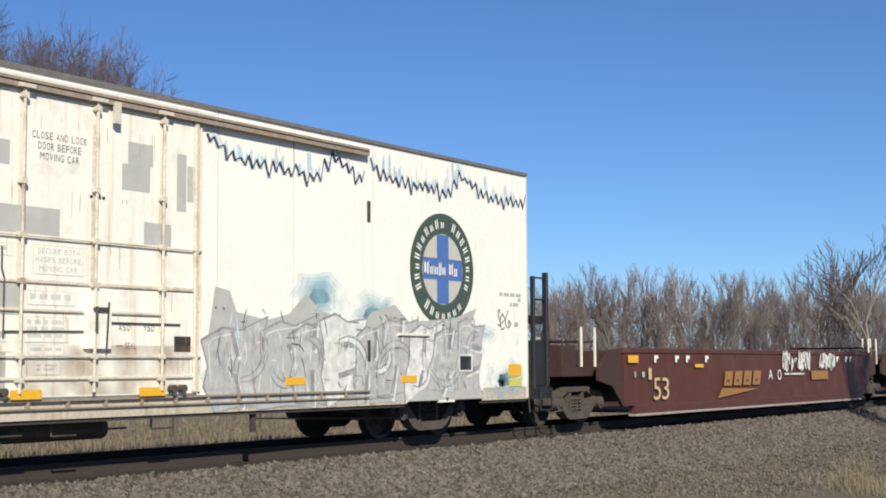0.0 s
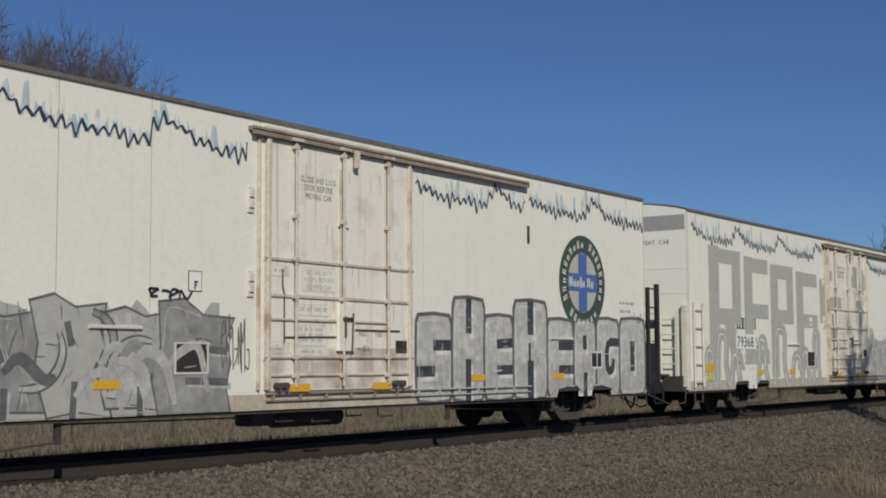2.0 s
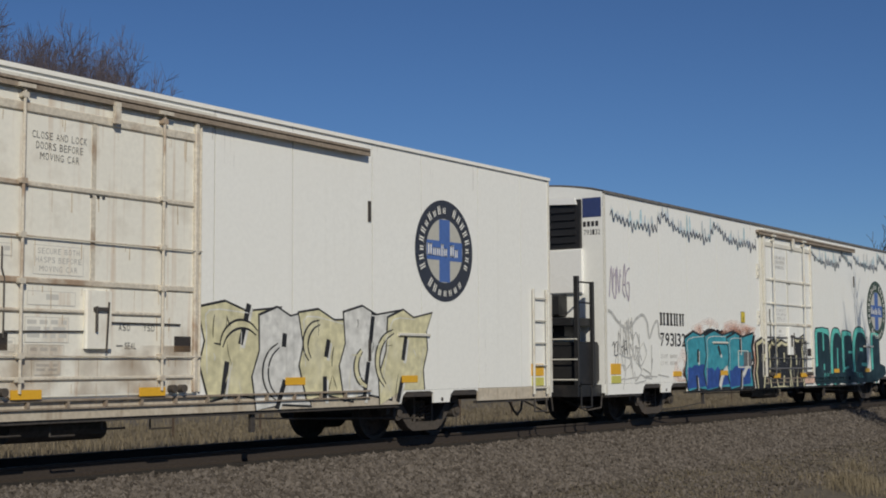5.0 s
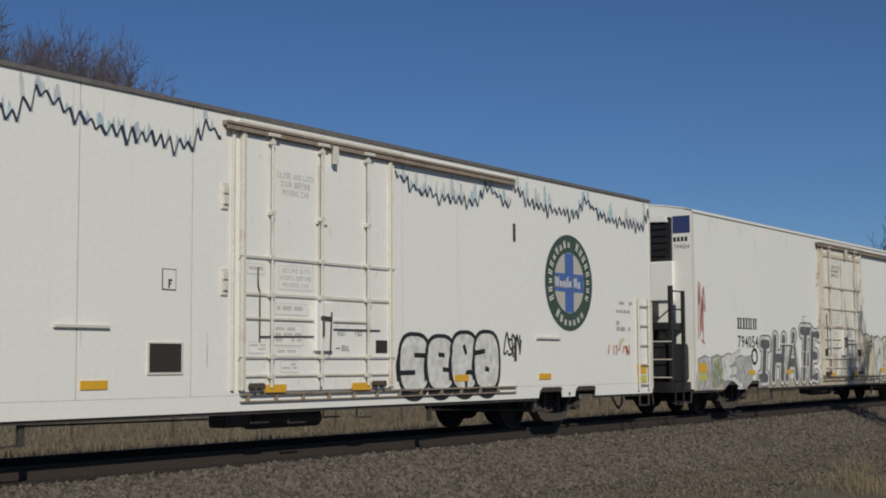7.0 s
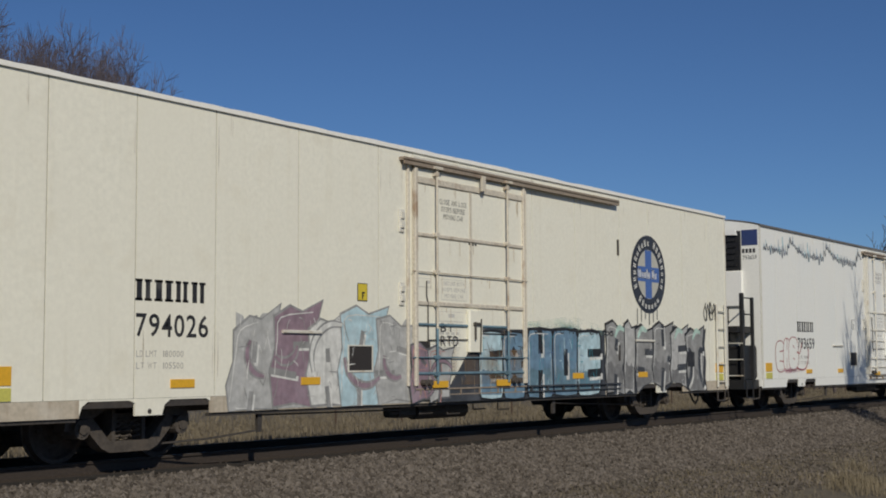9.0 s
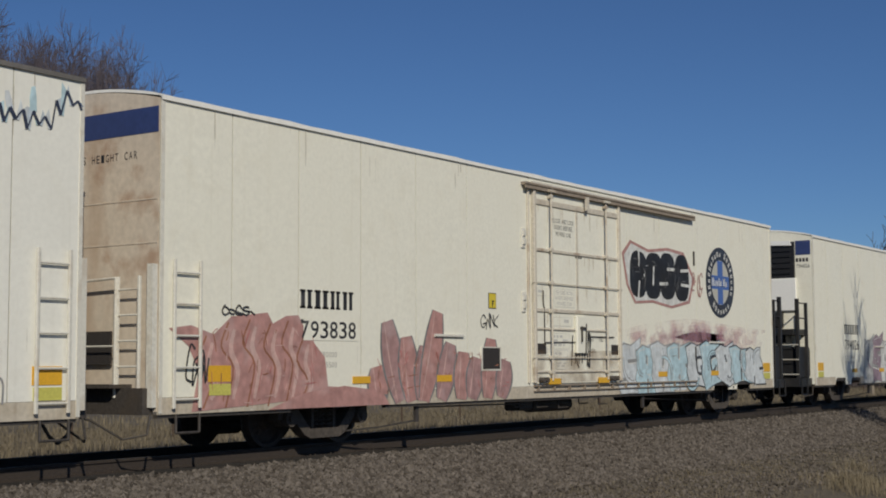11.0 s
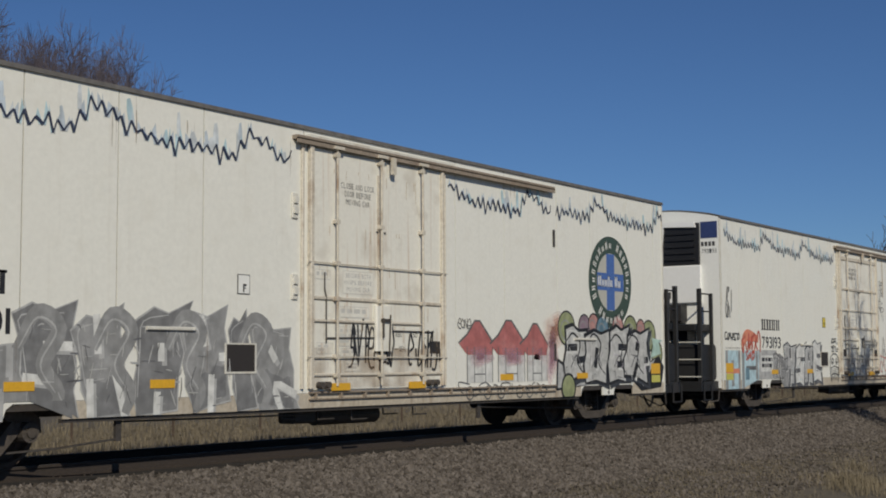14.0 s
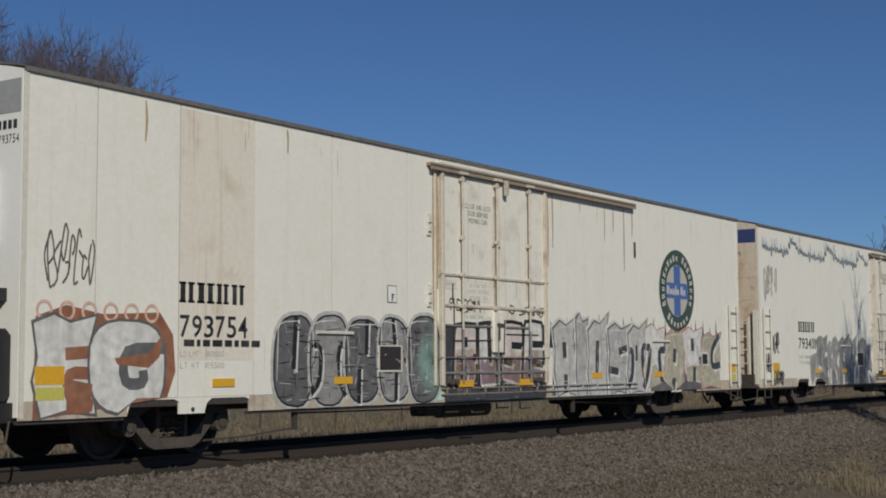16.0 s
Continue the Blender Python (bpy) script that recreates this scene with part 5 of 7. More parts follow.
def car_shem():
    car = reefer("white refrigerator car with silver block-letter graffiti", False, WHITE, ROOF, "793672", (19.65, 2.95, 0.98, GREEN), CLEAN, BAND_GREY, placard=CLEAN, rusty=True, sill=C_LGREY)
    rnd = random.Random(12)
    ridge(car, 2, 9.90, 17.36)
    p = Paint(0.006, 0.0006)
    wild(p, rnd, 0.5, 8.9, 0.64, 2.15, [C_GREY, GREY_PATCH, C_LGREY, C_GREY], C_DGREY, GREY_PATCH, C_LGREY, 8, 60)
    for k in range(14):
        x, z = rnd.uniform(0.6, 8.2), rnd.uniform(0.8, 1.7)
        p.ribbon([(x, z), (x + 0.25, z + rnd.uniform(0.1, 0.4)), (x + 0.6, z + rnd.uniform(-0.1, 0.35)), (x + 0.8, max(0.66, z - rnd.uniform(0.0, 0.5)))], rnd.uniform(0.1, 0.2), rnd.choice([C_LGREY, C_GREY, C_DGREY]), 4, taper=True)
    p.rect(3.0, 1.15, 3.9, 1.55, C_WHITE)
    p.word("LD LMT", 3.03, 1.38, 3.38, 1.48, INK_OLD, gap=0.25)
    p.word("LT WT", 3.03, 1.2, 3.36, 1.3, INK_OLD, gap=0.25)
    p.bars(3.45, 1.2, 3.85, 1.5, 2, INK_OLD, rnd, 1.0)
    renumber(p, 2.92, "793672", C_DGREY)
    tag(p, rnd, 7.5, 2.16, 8.3, 2.34, INK, 4, 0.035)
    tag(p, rnd, 8.95, 1.2, 9.5, 2.0, C_DGREY, 7, 0.02)
    p.build("graffiti", car, "dense grey and charcoal graffiti")
    p = Paint(0.006, 0.0008)
    for ch, x0, x1, z1 in (("S", 13.72, 14.78, 2.10), ("H", 14.83, 15.85, 2.42), ("E", 15.87, 16.87, 2.14), ("M", 16.89, 18.14, 2.46), ("E", 18.17, 19.2, 2.13), ("R", 19.24, 20.17, 2.13), ("G", 20.2, 21.22, 2.18), ("O", 21.26, 22.46, 2.20)):
        piece(p, rnd, ch, x0 + 0.03, x1 - 0.03, 0.66, z1, C_PALE_GREY, C_DGREY, C_SLATE, C_WHITE, C_LGREY, 0.012, 0.0, 0.06, None, 0.0, BLOCK, 0.19)
        scratch(p, rnd, x0 + 0.1, x1 - 0.2, 0.7, z1 - 0.2, [GREY_PATCH, C_LGREY, C_GREY, C_WHITE], 16, 0.5)
    p.rect(19.95, 1.18, 20.45, 1.54, C_WHITE)
    for a, b in ((19.99, 20.2), (20.24, 20.41)):
        p.rect(a, 1.22, b, 1.5, INK)
    tag(p, rnd, 21.9, 2.2, 22.4, 2.4, INK, 3)
    p.build("graffiti", car, "silver block-letter graffiti with dark edges")
    q = Paint(0.005)
    panel_marks(q, rnd, 21.3)
    q.build("data_stencil", car)
    return car


def car_hosei():
    car = reefer("white refrigerator car with teal and black graffiti", True, CLEAN, ROOF, "793132", (18.85, 2.93, 0.98, GREEN), CLEAN, NAVY, ribbed=True, sill=C_DTEAL, low=C_DGREY)
    rnd = random.Random(13)
    ridge(car, 3, 9.02, 16.50)
    p = Paint(0.006, 0.0007)
    big = [(0.12, 2.42), (0.3, 2.36), (0.6, 2.17), (0.97, 2.04), (1.2, 2.1), (1.5, 2.28), (1.79, 2.36), (2.0, 2.2), (2.1, 1.85), (2.3, 2.1), (2.53, 2.24), (2.62, 1.9), (2.8, 1.85)]
    p.ribbon(big, 0.07, C_PALE_GREY, 4)
    for k in range(5):
        tag(p, rnd, 0.25 + 0.1 * k, 0.66 + 0.24 * k, 3.0 - 0.4 * k, 1.3 + 0.24 * k, C_PALE_GREY, 5, 0.03)
    tag(p, rnd, 0.25, 1.45, 1.1, 1.75, INK_OLD, 6, 0.025)
    tag(p, rnd, 0.2, 2.7, 1.1, 3.5, C_LILAC, 6, 0.035)
    p.build("graffiti", car, "thin pale grey outline graffiti")
    p = Paint(0.006, 0.0007)
    for x, z, w, h in ((3.5, 0.64, 1.2, 0.9), (4.6, 1.7, 1.6, 0.6), (6.0, 1.8, 2.2, 0.5), (7.6, 0.64, 0.9, 1.5)):
        haze(p, x + w / 2, z + h / 2, w * 0.6, h * 0.6, M_PEACH, int(x * 3))
    haze(p, 7.90, 1.82, 0.30, 0.32, M_GREY, 8)
    for ch, x0, x1, z1 in (("A", 4.0, 5.3, 1.95), ("P", 5.25, 6.7, 2.08), ("K", 6.65, 8.1, 2.02)):
        piece(p, rnd, ch, x0, x1, 0.68, z1, C_CYAN, C_BLACK, C_BLACK, C_WHITE, C_BLUE, 0.08, 0.02, 0.05, C_BLACK, 0.05, SHARP, 0.12)
    p.ribbon([(7.5, 0.95), (7.8, 1.2), (8.0, 1.2)], 0.14, C_WHITE, 4)
    p.ribbon([(6.0, 0.7), (6.2, 1.0), (6.5, 1.15)], 0.16, C_WHITE, 4)
    p.rect(7.55, 1.2, 8.08, 1.56, C_DGREY)
    p.build("graffiti", car, "blue, teal and peach graffiti")
    p = Paint(0.042, 0.0007)
    piece(p, rnd, "RIRA", 8.45, 11.75, 0.64, 1.80, C_BLACK, C_CREAM, C_CREAM, None, None, 0.10, 0.0, 0.07, None, 0.0, SHARP, 0.10, rim=C_BLACK)
    scratch(p, rnd, 8.6, 11.6, 0.66, 1.5, [C_CREAM, C_DGREY, C_LGREY], 40)
    tag(p, rnd, 11.5, 1.5, 12.1, 1.95, INK, 4, 0.03)
    p.rect(11.9, 0.7, 12.7, 0.98, C_PEACH)
    p.build("graffiti", car, "black graffiti with cream edges")
    p = Paint(0.006, 0.0009)
    cells = [("H", 12.98, 14.25, 2.25), ("O", 14.3, 15.38, 2.26), ("S", 15.35, 16.3, 2.22), ("e", 16.35, 17.75, 2.34), ("I", 18.15, 19.1, 2.24)]
    for ch, x0, x1, z1 in cells:
        piece(p, rnd, ch, x0, x1 - 0.1, 0.66, z1, C_TEAL, C_BLACK, C_TEAL, None, None, 0.03, 0.0, 0.035, None, 0.0, ROUND if ch in "Oe" else BLOCK, 0.05)
    for ch, x0, x1, z1 in cells:
        piece(p, rnd, ch, x0 + 0.18, x1 - 0.06, 0.66, z1 - 0.12, C_DTEAL, C_DTEAL, C_TEAL, None, None, 0.04, 0.0, 0.0, None, 0.0, ROUND if ch in "Oe" else BLOCK, 0.10)
    p.poly([(12.9, 0.66), (12.9, 1.15), (13.3, 1.2), (14.0, 0.95), (16.0, 1.0), (18.0, 0.98), (19.0, 1.25), (19.6, 1.15), (19.7, 0.9), (18.6, 0.66)], C_DTEAL)
    p.word("JOY", 13.6, 0.82, 14.1, 0.98, C_TEAL, gap=0.4)
    p.word("TKL", 16.6, 0.82, 17.3, 0.98, C_TEAL, gap=0.4)
    p.rect(20.1, 1.33, 20.5, 1.6, C_WHITE)
    p.rect(20.13, 1.36, 20.28, 1.57, INK)
    p.rect(20.32, 1.36, 20.47, 1.57, INK)
    p.word("Vo", 17.5, 1.9, 17.8, 2.1, INK, gap=0.3)
    tag(p, rnd, 20.9, 1.5, 22.1, 2.0, INK, 6, 0.035)
    tag(p, rnd, 21.9, 3.3, 22.4, 3.8, INK, 3, 0.022)
    p.ribbon([(21.8, 1.3), (22.1, 1.5)], 0.3, C_PEACH, taper=True)
    p.build("graffiti", car, "dark bubble-letter graffiti edged in teal")
    return car


def car_ihate():
    car = reefer("clean white refrigerator car with black block graffiti", True, CLEAN, ROOF_WHITE, "794054", (18.8, 3.28, 0.9, RING_BLACK), CLEAN, NAVY, placard=CLEAN, rusty=True, ribbed=True)
    rnd = random.Random(14)
    p = Paint(0.006, 0.0009)
    wild(p, rnd, 0.2, 3.4, 0.64, 1.5, [C_LGREY, C_OLIVE, C_WHITE], C_GREY, None, C_WHITE, 4, 14)
    for ch, x0, x1, z1 in (("I", 3.95, 4.75, 1.9), ("H", 4.8, 5.95, 2.05), ("A", 5.9, 7.0, 2.15), ("T", 6.9, 7.9, 2.3), ("E", 7.75, 8.65, 2.2)):
        bubble(p, ch, x0, 0.76, x1, z1, C_SLATE, C_DGREY, 0.24, 0.125, 1, None, 0.14, None, 0.0)
        bubble(p, ch, x0, 0.76, x1, z1, C_DGREY, C_WHITE, 0.24, 0.085, 1, None, 0.14, None, 0.0)
    p.disc(3.75, 1.45, 0.22, C_BLACK, 20, 0.15)
    tag(p, rnd, 0.2, 1.8, 0.6, 3.3, C_RED, 4, 0.02)
    p.build("graffiti", car, "black block-letter graffiti with white edges")
    p = Paint(0.006, 0.0007)
    wild(p, rnd, 12.95, 18.2, 0.64, 2.1, [C_CREAM, C_WHITE], C_BLACK, None, C_WHITE, 5, 14)
    p.build("graffiti", car, "pale yellow graffiti with black edges")
    return car


def car_sepa():
    car = reefer("clean white refrigerator car with white bubble-letter graffiti", True, CLEAN, ROOF, "793659", (18.75, 2.92, 0.98, GREEN), CLEAN, NAVY, placard=CLEAN)
    rnd = random.Random(15)
    ridge(car, 5, 9.02, 16.50)
    p = Paint(0.006, 0.0009)
    for ch, x0, x1, z1 in (("S", 12.9, 13.75, 1.76), ("e", 13.7, 14.55, 1.74), ("P", 14.45, 15.3, 1.80), ("a", 15.2, 16.02, 1.82)):
        piece(p, rnd, ch, x0, x1, 0.84, z1, C_WHITE, C_BLACK, C_BLACK, None, None, 0.02, -0.02, 0.065, None, 0.0, ROUND, 0.13)
        p.ribbon([(x0 + 0.05, 0.82), (x0 + 0.3, 0.72), (x0 + 0.55, 0.72), (x0 + 0.78, 0.84)], 0.10, C_BLACK, 4)
        p.ribbon([(x0 - 0.05, 1.0), (x0 - 0.06, 1.3), (x0 + 0.02, 1.55)], 0.09, C_BLACK, 4, taper=True)
    tag(p, rnd, 16.2, 1.4, 16.9, 1.85, INK, 5, 0.04)
    p.build("graffiti", car, "white bubble-letter graffiti with black edges")
    p = Paint(0.006)
    tag(p, rnd, 20.4, 1.45, 21.4, 1.7, C_RED, 7, 0.035)
    p.ribbon([(20.9, 1.6), (21.0, 1.75), (21.15, 1.8)], 0.12, C_CREAM, taper=True)
    panel_marks(p, rnd, 20.8)
    p.build("tag", car, "small red and yellow tag")
    p = Paint(0.006, 0.0008)
    for ch, x0, x1, z0, z1 in (("E", 0.98, 1.62, 1.05, 1.86), ("H", 1.55, 2.05, 1.08, 1.92), ("B", 1.95, 2.65, 1.1, 2.0)):
        piece(p, rnd, ch, x0, x1, z0, z1, CLEAN, C_RED_DEEP, C_RED_DEEP, None, None, 0.04, 0.0, 0.022, None, 0.0, ROUND, 0.05)
    p.ribbon([(2.6, 1.6), (2.8, 1.55), (3.0, 1.85)], 0.03, C_RED_DEEP)
    p.ribbon([(2.5, 1.15), (3.0, 1.08), (3.35, 1.2), (3.5, 1.55), (3.45, 1.7)], 0.035, C_RED_DEEP)
    haze(p, 2.15, 1.07, 1.05, 0.07, M_PINK, 7)
    p.build("graffiti", car, "thin red outline graffiti")
    return car


def car_rask():
    car = reefer("cream refrigerator car with blue and grey graffiti", True, CREAM, ROOF_WHITE, "794026", (18.1, 3.28, 0.88, RING_BLACK), CREAM, NAVY, rusty=True, snowy=True, ribbed=True, sill=C_SLATE, low=C_STEEL)
    rnd = random.Random(16)
    p = Paint(0.006, 0.0006)
    wild(p, rnd, 4.6, 8.9, 0.64, 2.1, [C_LGREY, C_PURPLE, C_WHITE, C_SKY], C_GREY, C_LGREY, C_WHITE, 5, 30)
    p.build("graffiti", car, "pale grey and mauve graffiti")
    p = Paint(0.042, 0.0007)
    p.poly([(9.75, 0.6), (10.9, 1.75), (10.95, 1.92), (12.64, 1.94), (12.64, 0.6)], C_SLATE)
    piece(p, rnd, "EB", 11.0, 12.6, 0.68, 1.86, [C_SKY, C_DENIM], C_BLACK, C_BLACK, C_WHITE, C_DENIM, 0.03, -0.03, 0.04, None, 0.0, BLOCK, 0.17)
    scratch(p, rnd, 11.0, 12.5, 0.7, 1.8, [C_WHITE, C_BLACK, C_CYAN], 40)
    wild(p, rnd, 8.9, 10.0, 0.62, 1.6, [C_PURPLE, C_LGREY], C_DGREY, None, C_PINK, 2, 6)
    p.word("BY", 9.75, 1.85, 10.15, 2.0, INK, gap=0.3)
    p.word("RTD", 9.75, 1.6, 10.3, 1.78, INK, gap=0.3)
    p.build("graffiti", car, "dark blue graffiti across the door")
    p = Paint(0.006, 0.0008)
    p.rect(12.66, 0.62, 15.95, 1.98, C_SLATE)
    haze(p, 14.30, 1.95, 1.70, 0.25, M_MINT, 7)
    piece(p, rnd, "HOE", 12.75, 15.75, 0.66, 1.92, [C_DENIM, C_DENIM, C_SKY], C_BLACK, C_BLACK, C_WHITE, C_STEEL, 0.02, -0.03, 0.05, None, 0.0, BLOCK, 0.19)
    scratch(p, rnd, 12.8, 15.6, 0.7, 1.85, [C_CYAN, C_BLUE_SLATE, C_SKY], 70)
    piece(p, rnd, "RISKET", 15.95, 21.0, 0.66, 2.08, [C_GREY, C_LGREY, C_GREY], C_BLACK, C_SLATE, C_WHITE, C_DGREY_MID, 0.07, -0.02, 0.045, C_SLATE, 0.03, SHARP, 0.17)
    scratch(p, rnd, 16.0, 20.8, 0.7, 1.9, [C_LGREY, C_DGREY, C_GREY], 60)
    p.rect(20.1, 1.2, 20.5, 1.55, INK)
    for x in (16.4, 17.5, 19.4, 20.4):
        p.ribbon([(x, 1.85), (x + 0.2, 2.05), (x + 0.45, 2.0)], 0.12, C_MINT, taper=True)
    for x in range(5):
        tag(p, rnd, 13.0 + x * 0.7, 1.88, 13.5 + x * 0.7, 2.0, INK, 3, 0.025)
    tag(p, rnd, 21.1, 2.3, 21.9, 2.75, INK, 5, 0.03)
    for i in range(6):
        p.ribbon([(17.5 + i * 0.2, 2.5), (17.5 + i * 0.2, 2.15 + 0.06 * (i % 3))], 0.05, RING_BLACK, taper=True)
    p.build("graffiti", car, "turquoise and grey letter graffiti with dark edges")
    return car


def car_rose():
    car = reefer("cream refrigerator car with pink and black graffiti", False, CREAM, ROOF_WHITE, "793838", (19.05, 3.28, 0.88, RING_BLACK), END_DIRT, NAVY, rusty=True, snowy=True, ribbed=True)
    rnd = random.Random(17)
    p = Paint(0.006, 0.0007)
    p.poly([(0.62, 0.64), (0.75, 1.2), (0.55, 1.55), (0.17, 1.79), (0.6, 1.84), (1.05, 1.72), (1.4, 1.98), (2.18, 2.06), (2.3, 1.9), (2.6, 2.02), (2.88, 2.04), (3.1, 1.75), (3.52, 1.4), (3.6, 0.95), (4.4, 0.9), (4.9, 0.7), (4.9, 0.64)], C_PINK)
    for x, z in ((0.9, 1.7), (1.35, 1.9), (1.8, 1.95), (2.25, 1.9), (2.65, 1.95), (3.0, 1.7)):
        p.ribbon([(x, z), (x - 0.15, z - 0.35), (x + 0.1, z - 0.65), (x - 0.05, 0.68)], 0.035, C_BROWN, 4)
        p.ribbon([(x + 0.12, z - 0.1), (x + 0.05, z - 0.4), (x + 0.2, z - 0.7), (x + 0.1, 0.8)], 0.10, C_PEACH_DULL, 4, taper=True)
    p.rect(3.0, 1.66, 4.35, 2.0, CREAM)
    renumber(p, 2.92, "793838", INK)
    scratch(p, rnd, 0.8, 3.4, 0.66, 1.8, [C_BROWN, C_PEACH_DULL, C_ROSE], 50)
    p.build("graffiti", car, "dusty pink graffiti")
    p = Paint(0.006, 0.0007)
    for k, (x, z, lean) in enumerate(((4.9, 1.25, -0.15), (5.3, 2.0, -0.45), (5.75, 1.75, -0.2), (6.2, 1.6, 0.1), (6.45, 2.2, 0.5), (6.9, 1.65, 0.35), (7.4, 1.5, 0.1), (7.8, 1.4, 0.2), (8.3, 1.75, 0.15), (8.8, 1.35, 0.2))):
        spike = [(x - lean * 0.5, 0.66), (x, (z + 0.7) / 2), (x + lean * 0.35, z)]
        p.ribbon(spike, 0.62, C_DGREY_MID, 4, taper=True)
        p.ribbon(spike, 0.52, (C_PINK, C_PINK_DULL)[k % 2], 4, taper=True)
        p.ribbon([(a - 0.09, b) for a, b in spike], 0.03, C_PEACH_DULL, 4, taper=True)
    scratch(p, rnd, 4.8, 8.9, 0.66, 1.5, [C_BROWN, C_PEACH_DULL, C_ROSE], 60)
    p.poly([(2.2, 0.6), (5.2, 0.62), (5.0, 0.8), (4.0, 0.95), (3.0, 0.8)], C_PINK)
    tag(p, rnd, 8.0, 1.9, 8.6, 2.2, INK, 4, 0.02)
    tag(p, rnd, 1.2, 2.0, 1.9, 2.15, INK, 5, 0.025)
    tag(p, rnd, 0.5, 1.0, 0.9, 1.5, INK, 4, 0.03)
    p.build("graffiti", car, "pink wildstyle graffiti with brown edges")
    p = Paint(0.006, 0.0009)
    p.poly([(13.7, 3.7), (14.1, 4.0), (15.0, 3.85), (16.0, 3.95), (16.9, 3.9), (17.5, 3.3), (17.2, 2.7), (16.2, 2.55), (15.2, 2.65), (14.3, 2.6), (13.9, 3.0)], C_PINK)
    p.poly([(13.8, 3.65), (14.15, 3.93), (15.0, 3.78), (16.0, 3.88), (16.8, 3.83), (17.4, 3.28), (17.1, 2.76), (16.2, 2.61), (15.2, 2.71), (14.35, 2.66), (14.0, 3.0)], C_WHITE)
    piece(p, rnd, "KOSE", 14.1, 17.15, 2.78, 3.78, C_BLACK, C_BLACK, C_WHITE, None, None, 0.06, 0.03, 0.0, None, 0.0, ROUND, 0.10)
    scratch(p, rnd, 14.2, 17.0, 2.9, 3.6, [C_DGREY, C_GREY], 30)
    tag(p, rnd, 17.3, 2.9, 17.9, 3.5, C_PINK, 4, 0.03)
    p.build("graffiti", car, "black bubble letters on a white cloud")
    p = Paint(0.006, 0.0007)
    haze(p, 17.95, 1.90, 4.25, 0.40, M_PINK, 5)
    wild(p, rnd, 13.6, 16.9, 0.66, 1.75, [C_PALE, C_SKY], C_GREY, C_PALE, C_WHITE, 4, 14)
    wild(p, rnd, 17.05, 21.6, 0.66, 1.75, [C_PALE, C_SKY], C_SLATE, None, C_WHITE, 5, 10)
    p.build("graffiti", car, "pale blue graffiti with dark edges")
    p = Paint(0.042, 0.0006)
    tag(p, rnd, 11.3, 1.2, 12.2, 2.0, INK, 8, 0.04)
    p.build("tag", car)
    return car


